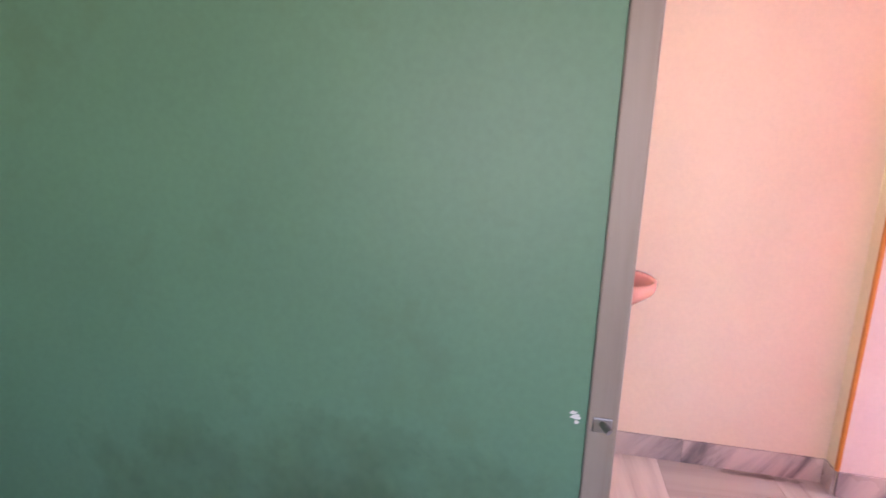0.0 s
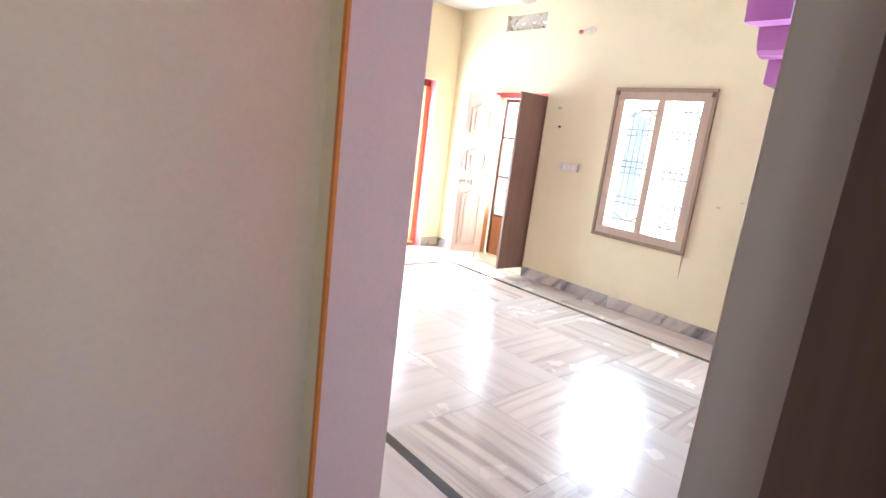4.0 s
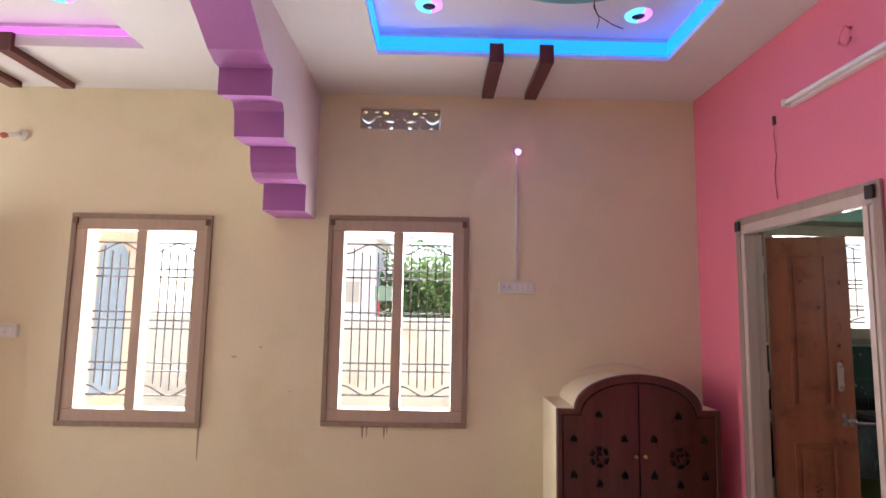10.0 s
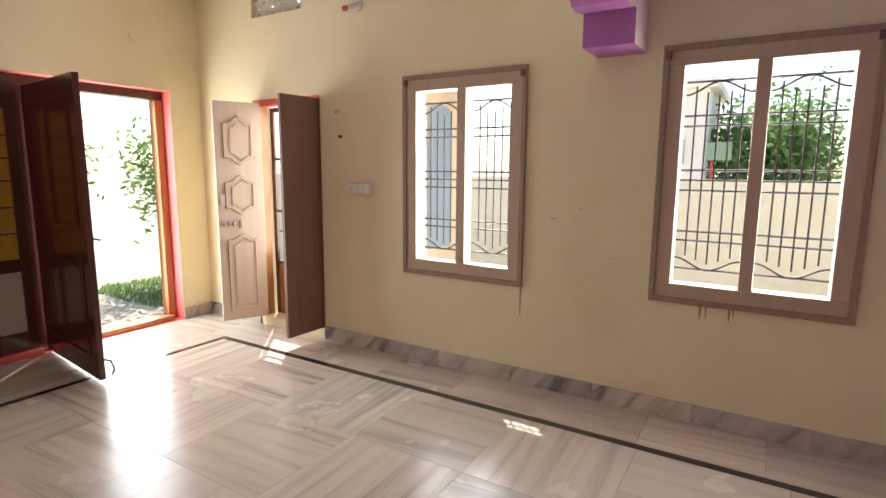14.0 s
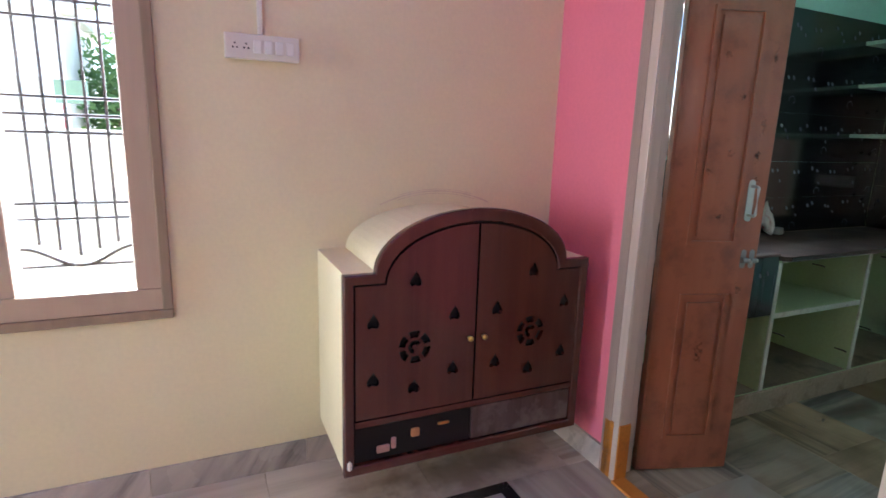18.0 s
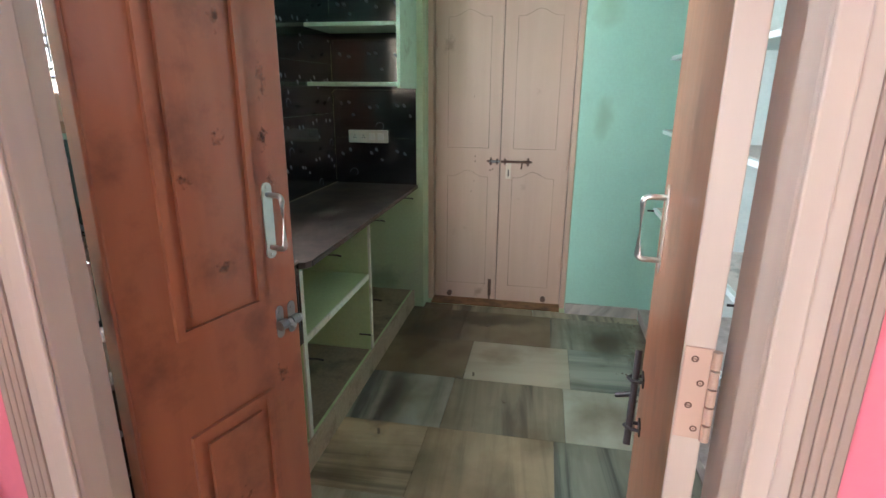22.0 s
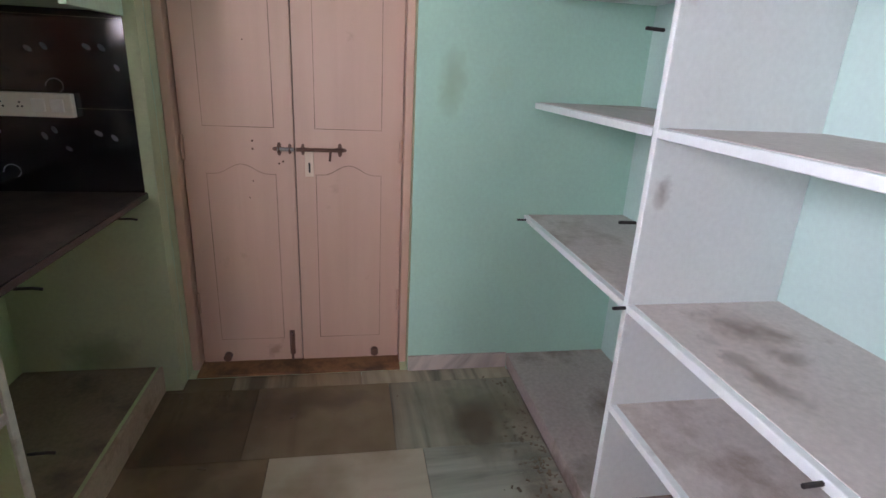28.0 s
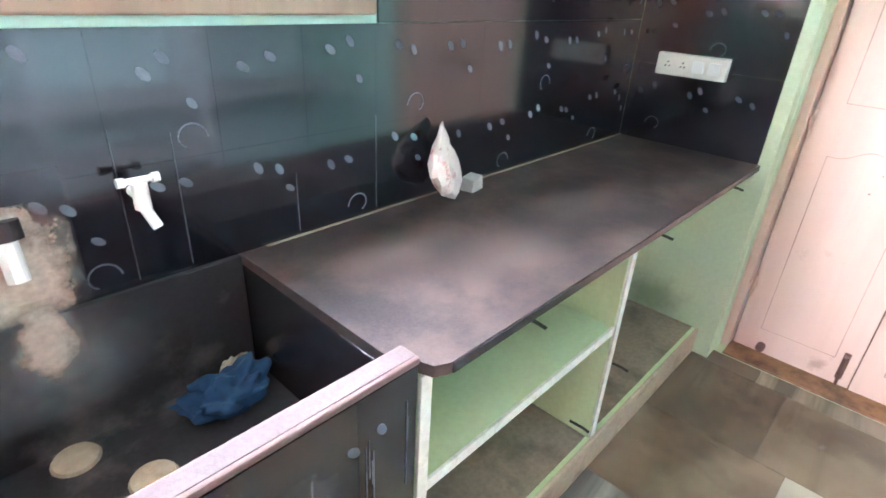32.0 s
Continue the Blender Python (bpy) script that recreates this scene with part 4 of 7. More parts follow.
def grilled_window(name, x, z, w, h, label, shutters=True, panes=2, y=0.0, fold=88):
    win = structure(new(name), label, "window")
    win.matrix_basis = pose(x, y, z)
    for a0, c0, a1, c1 in ((0, 0, w, 0.035), (0, h - 0.035, w, h), (0, 0.035, 0.035, h - 0.035), (w - 0.035, 0.035, w, h - 0.035)):
        bm = bmesh.new()
        box(bm, a0, -0.022, c0, a1, -0.001, c1, 0.005)
        part("window_trim", bm, M["frame_trim"], win, "brown outer bead")
    f = 0.085
    for a0, c0, a1, c1 in ((0.03, 0.03, w - 0.03, 0.03 + f), (0.03, h - 0.03 - f, w - 0.03, h - 0.03), (0.03, 0.03 + f, 0.03 + f, h - 0.03 - f), (w - 0.03 - f, 0.03 + f, w - 0.03, h - 0.03 - f)):
        bm = bmesh.new()
        box(bm, a0, -0.012, c0, a1, 0.10, c1, 0.006)
        part("window_frame", bm, M["frame_tan"], win, "tan painted wooden frame")
    m = 0.07
    inner = w - 0.06 - 2 * f
    pw = (inner - m * (panes - 1)) / panes
    for k in range(panes - 1):
        bm = bmesh.new()
        u = 0.03 + f + (k + 1) * pw + k * m
        box(bm, u, -0.008, 0.03 + f, u + m, 0.10, h - 0.03 - f, 0.006)
        part("mullion", bm, M["frame_tan"], win, "tan painted mullion")
    z0, z1 = 0.03 + f, h - 0.03 - f
    g = z1 - z0
    for k in range(panes):
        a0 = 0.03 + f + k * (pw + m)
        a1 = a0 + pw
        for fr in (0.062, 0.199, 0.243, 0.439, 0.487, 0.534, 0.738, 0.785, 0.938):
            zz = z0 + g * fr
            bm = bmesh.new()
            rect_bar(bm, (a0, 0.115, zz), (a1, 0.115, zz), 0.013)
            part("grille_bar", bm, M["iron"], win)
        for i in range(5):
            u = a0 + pw * (0.16 + 0.17 * i)
            top, low = (0.075, 0.10, 0.115, 0.10, 0.075)[i], (0.14, 0.12, 0.10, 0.12, 0.14)[i]
            bm = bmesh.new()
            rect_bar(bm, (u, 0.115, z0 + low * g * 0.9), (u, 0.115, z1 - top * g * 1.1), 0.011)
            part("grille_bar", bm, M["iron"], win)
        for zz, up in ((z1 - 0.12 * g, True), (z0 + 0.06 * g, False)):
            bm = bmesh.new()
            bent(bm, wave(a0, a1, zz, 0.055 * g, up), 0.006, 6)
            part("grille_scroll", bm, M["iron"], win, "wavy iron bar")
    for u in (0.03, w - 0.03):
        bm = bmesh.new()
        box(bm, u - 0.016, -0.030, h - 0.075, u + 0.016, -0.012, h - 0.03, 0.004)
        part("corner_clamp", bm, M["iron_brown"], win, "dark iron clamp")
    if shutters:
        sw, sh = w / 2 - 0.04, h - 0.10
        for side, hinge, turn in ((1, 0.05, fold), (-1, w - 0.05, -max(fold, 88))):
            leaf_m = pose(hinge, 0.13 if fold < 120 else 0.225, 0.05, 0, 0, turn)
            bm = bmesh.new()
            for a0, c0, a1, c1 in ((0, 0, sw, 0.1), (0, sh - 0.1, sw, sh), (0, 0.1, 0.08, sh - 0.1), (sw - 0.08, 0.1, sw, sh - 0.1)):
                box(bm, side * a0, -0.015, c0, side * a1, 0.015, c1, 0.003)
            holder = part("shutter", bm, M["leaf_cream"], win, "cream painted wooden shutter folded outwards", at=leaf_m)
            arch = [(0.085, 0.105), (sw - 0.085, 0.105), (sw - 0.085, sh - 0.2)]
            arch += [(sw / 2 + (sw / 2 - 0.085) * math.cos(math.pi * t / 10), sh - 0.2 + 0.09 * math.sin(math.pi * t / 10)) for t in range(1, 10)] + [(0.085, sh - 0.2)]
            bm = bmesh.new()
            prism(bm, [(side * a, c) for a, c in arch], -0.006, 0.006)
            part("shutter_panel", bm, M["blue_panel"], holder, "blue-grey panel with an arched top")
            bm = bmesh.new()
            box(bm, side * 0.078, -0.005, 0.1, side * (sw - 0.078), 0.003, sh - 0.098)
            part("shutter_backing", bm, M["leaf_cream"], holder)
    return win


grilled_window("window_1", -4.479, 0.696, 0.996, 1.475, "tan wooden window with black iron grille and folded shutters", fold=80)
grilled_window("window_2", -2.658, 0.722, 1.004, 1.471, "tan wooden window with black iron grille beside the arch", fold=176)
grilled_window("window_3", 0.50, 1.341, 0.975, 0.90, "tan grilled window above the kitchen sink", shutters=False, y=0.106)


def jali(x0, x1, z0, z1):
    """A cast lattice ventilator of leaf shapes with gaps between them."""
    w, h = x1 - x0, z1 - z0
    ob = structure(new("ventilator"), "cast plaster ventilator with leaf-shaped gaps high on the wall", "ventilator")
    ob.matrix_basis = pose(x0, 0, z0)
    holes = []
    # one half of the cast pattern, mirrored: place, half sizes and turn of each gap
    for u, v, ru, rv, a in ((0.05, 0.86, 0.036, 0.07, 0.1), (0.20, 0.88, 0.036, 0.06, 0.1), (0.31, 0.86, 0.042, 0.08, -0.1), (0.22, 0.67, 0.042, 0.05, 0.15), (0.36, 0.45, 0.072, 0.065, -0.12), (0.11, 0.14, 0.032, 0.06, 0.0),
                           (0.38, 0.14, 0.032, 0.075, 0.3), (0.455, 0.57, 0.020, 0.05, 0.3), (0.405, 0.73, 0.012, 0.04, 0.0), (0.26, 0.09, 0.018, 0.04, 0.0), (0.25, 0.27, 0.016, 0.04, 0.0)):
        for flip in (1, -1):
            pts = []
            for k in range(10):
                t = 2 * math.pi * k / 10
                x, z = ru * math.cos(t), rv * math.sin(t) * (1 + 0.25 * math.cos(t))
                x, z = x * w * flip, z * h + x * w * a
                pts.append(((u if flip > 0 else 1 - u) * w + x, v * h + z))
            holes.append(pts)
    for flip in (1, -1):
        arc = [(0.015 + 0.165 * k / 6, 0.55 - 0.17 * math.sin(math.pi * k / 6), 0.065) for k in range(7)]
        line = [(u, v + d) for u, v, d in arc] + [(u, v - d) for u, v, d in reversed(arc)]
        holes.append([((u if flip > 0 else 1 - u) * w, v * h) for u, v in line])
    bm = bmesh.new()
    prism(bm, [(0.002, 0.002), (w - 0.002, 0.002), (w - 0.002, h - 0.002), (0.002, h - 0.002)], 0.03, 0.07, holes)
    part("lattice", bm, M["jali"], ob)


jali(-6.135, -5.52, 2.80, 2.98)
jali(-2.462, -1.875, 2.842, 3.0)


# ---- doors ----
def ogee(u):
    """A curved panel top: high in the middle, dipping towards the shoulders."""
    return 0.5 - 0.5 * math.cos(2 * math.pi * min(max((u - 0.12) / 0.76, 0), 1))


def panel_outline(x0, x1, z0, z1, top=0.0, low=0.0):
    pts = []
    n = 12
    for i in range(n + 1):
        u = i / n
        pts.append((x0 + (x1 - x0) * u, z0 - low * ogee(u) + low))
    for i in range(n + 1):
        u = 1 - i / n
        pts.append((x0 + (x1 - x0) * u, z1 - top + top * ogee(u)))
    return pts


def inset(pts, cx, cz, d):
    out = []
    for x, z in pts:
        out.append((x, z))
    w, h = max(p[0] for p in out) - min(p[0] for p in out), max(p[1] for p in out) - min(p[1] for p in out)
    return [(cx + (x - cx) * (1 - 2 * d / w), cz + (z - cz) * (1 - 2 * d / h)) for x, z in out]


def door_leaf(w, h, t, panels, mat, parent, at, side=1, label="", groove=False, faces=(-1, 1), bold=1.0, scored=False):
    """A leaf from its hinge at x = 0 to side * w, t thick, with moulded panels on both faces."""
    bm = bmesh.new()
    box(bm, 0, -t / 2, 0, side * w, t / 2, h, 0.003)
    leaf = part("door_leaf", bm, mat, parent, label, at=at)
    for x0, x1, z0, z1, top, low in panels:
        line = panel_outline(x0, x1, z0, z1, top, low)
        cx, cz = (x0 + x1) / 2, (z0 + z1) / 2
        inner = inset(line, cx, cz, 0.016 * bold)
        if scored:
            # a flat panel inside a narrow dirty groove
            turned = lambda d: [(side * x, z) for x, z in inset(line, cx, cz, d)]
            bm = bmesh.new()
            prism(bm, turned(0.0), -t / 2 - 0.0012, -t / 2 + 0.002, [turned(0.0028)])
            part("groove", bm, M["groove_faint"], leaf, "dirty panel groove")
            bm = bmesh.new()
            prism(bm, turned(0.0028), -t / 2 - 0.0025, -t / 2 + 0.002)
            part("panel", bm, mat, leaf)
            continue
        for face in faces:
            bm = bmesh.new()
            prism(bm, [(side * x, z) for x, z in line], face * (t / 2 - 0.002), face * (t / 2 + 0.009 * bold), [[(side * x, z) for x, z in inner]])
            part("moulding", bm, mat, leaf)
            bm = bmesh.new()
            prism(bm, [(side * x, z) for x, z in inset(line, cx, cz, 0.036 * bold)], face * (t / 2 - 0.002), face * (t / 2 + 0.008 * bold))
            part("panel", bm, mat, leaf)
            if groove:
                # thin dark line round the moulding, added so the panel shape reads
                bm = bmesh.new()
                prism(bm, [(side * x, z) for x, z in inset(line, cx, cz, -0.004)], face * (t / 2 - 0.002), face * (t / 2 + 0.0012), [[(side * x, z) for x, z in line]])
                part("groove", bm, M["groove"], leaf, "dark line round the panel moulding")
    return leaf


def door_frame(parent, w, h, depth, f, mat, sill=None, y0=0.0):
    """Jambs and head round an opening from x = 0 to w; y goes into the wall."""
    for x0, x1, z0, z1 in ((0, f, 0, h - f), (w - f, w, 0, h - f), (0, w, h - f, h)):
        bm = bmesh.new()
        box(bm, x0, y0, z0, x1, y0 + depth, z1, 0.005)
        part("jamb" if z0 == 0 else "head", bm, mat, parent)
    if sill:
        bm = bmesh.new()
        box(bm, f, y0, 0.001, w - f, y0 + depth, 0.03, 0.004)
        part("threshold", bm, sill, parent)


def pull_handle(parent, x, z, y, face, length=0.17):
    bm = bmesh.new()
    end = length / 2 + 0.012
    prism(bm, [(x + 0.0135 * math.cos(math.pi * k / 8), z + end + 0.0135 * math.sin(math.pi * k / 8)) for k in range(9)] + [(x - 0.0135 * math.cos(math.pi * k / 8), z - end - 0.0135 * math.sin(math.pi * k / 8)) for k in range(9)], y + face * 0.001, y + face * 0.004)
    for s in (-1, 1):
        tube(bm, (x, y + face * 0.003, z + s * (end + 0.004)), (x, y + face * 0.0058, z + s * (end + 0.004)), 0.0042, 10)
    plate = part("handle_plate", bm, M["steel"], parent, "worn steel back plate")
    bm = bmesh.new()
    d = face * 0.045
    half, r = length / 2, 0.011
    corner = [(y + d - face * r * (1 - math.sin(a)), half - r * (1 - math.cos(a))) for a in [math.pi / 8 * k for k in range(5)]]
    rod = [(y, half)] + corner
    bent(bm, [(x, a, z + b) for a, b in rod] + [(x, a, z - b) for a, b in reversed(rod)], 0.0058, 12)
    part("handle", bm, M["steel"], parent, "steel pull handle", smooth=True)


def bolt(parent, x0, x1, z, y, face, mat):
    bm = bmesh.new()
    tube(bm, (x0, y + face * 0.014, z), (x1, y + face * 0.014, z), 0.006, 10)
    for u in (0.2, 0.5, 0.8):
        c = x0 + (x1 - x0) * u
        box(bm, c - 0.009, min(y, y + face * 0.024), z - 0.018, c + 0.009, max(y, y + face * 0.024), z + 0.018, 0.003)
    tube(bm, (x1, y + face * 0.014, z), (x1 + 0.004, y + face * 0.05, z - 0.01), 0.006, 8)
    part("bolt", bm, mat, parent, "sliding tower bolt")


def hinge(parent, x, y, z, mat):
    bm = bmesh.new()
    tube(bm, (x, y, z - 0.05), (x, y, z + 0.05), 0.008, 10)
    part("hinge", bm, mat, parent)


# side door in the window wall
d = structure(new("door_side"), "narrow side door with two leaves standing open", "door")
d.matrix_basis = pose(-6.17, 0.0, 0.09)
for x0, x1, z0, z1 in ((0, 0.06, 0, 1.95), (0.773, 0.833, 0, 1.95), (0, 0.833, 1.95, 2.01)):
    bm = bmesh.new()
    box(bm, x0, 0.02, z0, x1, 0.11, z1, 0.005)
    part("head" if z0 else "jamb", bm, M["coral"] if z0 else M["orange_wood"], d, "coral painted head" if z0 else "orange-brown painted frame")
bm = bmesh.new()
box(bm, 0.0, 0.002, -0.088, 0.833, 0.198, -0.004, 0.004)
part("threshold", bm, M["orange"], d, "orange painted threshold")
three = [(0.075, 0.335, 0.10, 0.80, 0.05, 0.0), (0.075, 0.335, 0.98, 1.33, 0.06, 0.06), (0.075, 0.335, 1.43, 1.85, 0.06, 0.06)]
a = math.degrees(math.atan2(-0.40, -0.18))
l1 = door_leaf(0.41, 1.98, 0.032, three, M["leaf_cream"], d, pose(0.055, 0.03, 0.0, 0, 0, a), label="cream leaf with curved raised panels", groove=True, bold=1.5)
bm = bmesh.new()
box(bm, 0.345, 0.0165, 1.06, 0.385, 0.024, 1.16, 0.004)
part("lock_plate", bm, M["plastic"], l1, "pale lock plate")
bm = bmesh.new()
box(bm, 0.20, 0.0165, 0.855, 0.235, 0.034, 0.93, 0.004)
part("padlock_hasp", bm, M["steel"], l1, "steel hasp")
bolt(l1, 0.25, 0.39, 0.90, 0.016, 1, M["steel"])
a = math.degrees(math.atan2(-0.41, -0.02))
l2 = door_leaf(0.41, 1.98, 0.032, (), M["leaf_brown_light"], d, pose(0.790, 0.03, 0.0, 0, 0, a), label="brown leaf standing square to the wall")
bolt(l2, 0.25, 0.39, 0.90, -0.016, -1, M["iron"])
screen = part("screen_frame", (lambda b: ([box(b, x0, 0.14, z0, x1, 0.165, z1, 0.003) for x0, x1, z0, z1 in
              ((0.06, 0.10, 0.0, 1.95), (0.733, 0.773, 0.0, 1.95), (0.10, 0.733, 1.91, 1.95), (0.10, 0.733, 1.47, 1.495), (0.10, 0.733, 0.985, 1.01), (0.10, 0.733, 0.49, 0.52))], b)[1])(bmesh.new()), M["iron_brown"], d, "brown steel outer screen")
bm = bmesh.new()
box(bm, 0.10, 0.148, 0.0, 0.733, 0.158, 0.49)
part("kick_panel", bm, M["orange_wood"], d, "brown lower panel")

# main entrance
d = structure(new("door_main"), "main entrance with a dark carved side panel and its door standing open", "door")
d.matrix_basis = pose(XL, 0, 0)
for y0, y1, z0, z1 in ((-0.385, -0.312, 0, 2.11), (-1.52, -1.45, 0, 2.11), (-2.198, -2.13, 0, 2.11), (-2.198, -0.312, 2.11, 2.188)):
    bm = bmesh.new()
    back = 0.07 if y0 > -1 or z0 else 0.0
    box(bm, -0.16 - back, y0, z0 + 0.002, -0.06 - back, y1, z1, 0.005)
    part("head" if z0 else "jamb", bm, M["orange_wood"] if y0 > -1 else M["mahogany"], d)
bm = bmesh.new()
box(bm, -0.17, -1.45, 0.002, -0.04, -0.385, 0.05, 0.004)
part("threshold", bm, M["orange_wood"], d, "worn wooden threshold")
bm = bmesh.new()
for y0, y1, z0, z1 in ((-2.13, -2.06, 0.05, 2.11), (-1.59, -1.52, 0.05, 2.11), (-2.06, -1.59, 0.05, 0.2), (-2.06, -1.59, 0.68, 0.78), (-2.06, -1.59, 1.92, 2.11)):
    box(bm, -0.10, y0, z0, -0.05, y1, z1, 0.004)
side = part("side_panel", bm, M["mahogany"], d, "dark carved wooden side panel")
bm = bmesh.new()
box(bm, -0.08, -2.06, 0.78, -0.07, -1.59, 1.92)
part("glass", bm, M["amber"], side, "amber figured glass")
for z in (0.98, 1.18, 1.38, 1.55, 1.72):
    bm = bmesh.new()
    tube(bm, (-0.055, -2.06, z), (-0.055, -1.59, z), 0.006, 8)
    part("bar", bm, M["iron"], side)
bm = bmesh.new()
box(bm, -0.085, -2.06, 0.2, -0.065, -1.59, 0.68)
part("carved_panel", bm, M["jali"], side, "pale carved lower panel")
bm = bmesh.new()
box(bm, -0.1, -2.2, 0.002, 0.012, -1.52, 0.05, 0.004)
part("sill", bm, M["coral"], d, "coral painted sill")
six = [(0.12, 0.50, 0.15, 0.85, 0.05, 0.0), (0.56, 0.94, 0.15, 0.85, 0.05, 0.0), (0.12, 0.50, 1.05, 1.92, 0.06, 0.0), (0.56, 0.94, 1.05, 1.92, 0.06, 0.0)]
leaf = door_leaf(1.06, 2.06, 0.04, six, M["mahogany"], d, pose(-0.03, -1.46, 0.03, 0, 0, math.degrees(math.atan2(-0.115, 1.03))), label="dark polished wooden leaf swung into the hall")
bolt(leaf, 0.84, 1.03, 0.98, 0.02, 1, M["iron"])
bm = bmesh.new()
bent(bm, [(1.04, 0.02, 0.14), (1.05, 0.06, 0.12), (1.065, 0.075, 0.06), (1.06, 0.06, 0.02)], 0.008, 8)
part("door_stop", bm, M["iron"], leaf, "black door stop")

# kitchen door
d = structure(new("door_kitchen"), "pale pink framed doorway with two orange-brown leaves swung into the kitchen", "door")
d.matrix_basis = pose(0, -0.53, 0, 0, 0, -90)
# local x runs along -y of the hall, local y into the kitchen
for x0, x1, z0, z1 in ((-0.012, 0.035, 0, 2.13), (1.035, 1.082, 0, 2.13), (0.035, 1.035, 2.085, 2.13)):
    bm = bmesh.new()
    box(bm, x0, -0.014, z0 + 0.002, x1, -0.001, z1, 0.003)
    trim = part("trim", bm, M["trim_rose"], d, "rose-brown reeded outer bead")
    step = ((z1 - z0) if z0 else (x1 - x0)) / 4
    for k in range(4):
        bm = bmesh.new()
        if z0:
            box(bm, x0, -0.0160, z0 + k * step + 0.0003, x1, -0.0135, z0 + (k + 1) * step - 0.0003, 0.002)
        else:
            box(bm, x0 + k * step + 0.0003, -0.0160, 0.003, x0 + (k + 1) * step - 0.0003, -0.0135, z1, 0.002)
        part("reed", bm, M["trim_rose"], trim)
for x0, x1, z0, z1 in ((0.001, 0.085, 0, 2.03), (0.985, 1.069, 0, 2.03), (0.001, 1.069, 2.03, 2.119)):
    bm = bmesh.new()
    box(bm, x0, -0.012, z0 + 0.001, x1, 0.045, z1, 0.006)
    piece = part("head" if z0 else "jamb", bm, M["frame_pink"], d)
    bm = bmesh.new()
    box(bm, *((0.03, 0.0455, 2.085, 1.04, 0.108, z1) if z0 else (x0, 0.0455, 0.001, x0 + 0.052, 0.108, z1) if x0 < 0.5 else (x1 - 0.080, 0.0455, 0.001, x1, 0.108, z1)), 0.003)
    part("rebate", bm, M["frame_pink"], piece)
    if z0 == 0:
        bm = bmesh.new()
        box(bm, x0 + (0.055 if x0 < 0.5 else 0.0), -0.02, 0.002, x1 - (0.0 if x0 < 0.5 else 0.055), -0.0125, z1 - 0.002, 0.003)
        part("bead", bm, M["frame_pink"], piece)
for x in (0.001, 0.985):
    bm = bmesh.new()
    box(bm, x - 0.003, -0.016, 0.001, x + 0.088, 0.048, 0.26 if x < 0.5 else 0.12, 0.004)
    part("jamb_foot", bm, M["orange"], d, "orange painted jamb foot")
bm = bmesh.new()
box(bm, 0.085, -0.03, 0.0, 0.985, 0.04, 0.014, 0.003)
part("threshold", bm, M["orange"], d, "orange painted threshold line")
for u in (0.03, 1.04):
    bm = bmesh.new()
    box(bm, u - 0.022, -0.035, 2.05, u + 0.022, -0.02, 2.11, 0.004)
    part("corner_clamp", bm, M["iron"], d)
# leaves: hinge, then the way they point in plan
KL = pose(0.052, 0.133, 0.012, 0, 0, math.degrees(math.atan2(0.951, 0.308)))
kl = door_leaf(0.408, 2.0, 0.035, [(0.095, 0.305, 0.15, 0.80, 0.0, 0.0), (0.095, 0.305, 1.005, 1.90, 0.0, 0.0)], M["leaf_orange"], d, KL, label="scuffed orange-brown leaf")
pull_handle(kl, 0.340, 1.185, -0.0175, -1, 0.115)
for x in (0.348, 0.384):
    bm = bmesh.new()
    prism(bm, [(x + 0.011 * math.cos(a), 0.974 + 0.013 * math.sin(a)) for a in [math.pi * k / 8 for k in range(9)]] + [(x - 0.011 * math.cos(a), 0.920 - 0.011 * math.sin(a)) for a in [math.pi * k / 8 for k in range(9)]], -0.0205, -0.0185)
    tube(bm, (x, -0.0203, 0.972), (x, -0.0222, 0.972), 0.0045, 10)
    clip = part("bolt_plate", bm, M["steel_dark"], kl, "rounded steel bolt plate")
    bm = bmesh.new()
    tube(bm, (x - 0.011, -0.029, 0.943), (x + 0.011, -0.029, 0.943), 0.0115, 14)
    part("barrel", bm, M["steel_dark"], clip)
bm = bmesh.new()
tube(bm, (0.338, -0.029, 0.943), (0.405, -0.029, 0.943), 0.0075, 12)
tube(bm, (0.366, -0.030, 0.943), (0.366, -0.048, 0.938), 0.005, 8)
part("bolt", bm, M["steel"], kl, "polished steel bolt rod")
for z in (0.25, 1.15, 1.85):
    hinge(d, 0.036, 0.116, z, M["frame_pink"])
for x, z, w, h in ((0.355, 1.47, 0.05, 0.17), (0.345, 1.36, 0.05, 0.10), (0.23, 1.37, 0.05, 0.07), (0.15, 1.30, 0.06, 0.05), (0.36, 1.72, 0.04, 0.12), (0.25, 1.58, 0.05, 0.08), (0.355, 1.28, 0.045, 0.07), (0.21, 1.12, 0.07, 0.05), (0.17, 1.72, 0.06, 0.07), (0.34, 0.82, 0.06, 0.10), (0.20, 0.55, 0.09, 0.16)):
    me = bpy.data.meshes.new("scuff")
    me.from_pydata([(-1, -1, 0), (1, -1, 0), (1, 1, 0), (-1, 1, 0)], [], [(0, 1, 2, 3)])
    me.materials.append(M["stain_scuff"])
    ob = new("scuff", me)
    ob.parent = kl
    ob.matrix_basis = pose(x, -0.0275 if 0.1 < x < 0.3 else -0.0185, z, 90, 0, 0) @ Matrix.Diagonal((w, h, 1, 1))
    ob["label"] = "dark scuff marks"
KR = pose(0.9515, 0.090, 0.012, 0, 0, math.degrees(math.atan2(0.498, 0.061)))
kr = door_leaf(0.50, 2.0, 0.035, [(0.09, 0.33, 0.15, 0.80, 0.0, 0.0), (0.09, 0.33, 1.005, 1.90, 0.0, 0.0)], M["leaf_orange"], d, KR, label="orange-brown leaf with a black bolt", faces=(-1,))
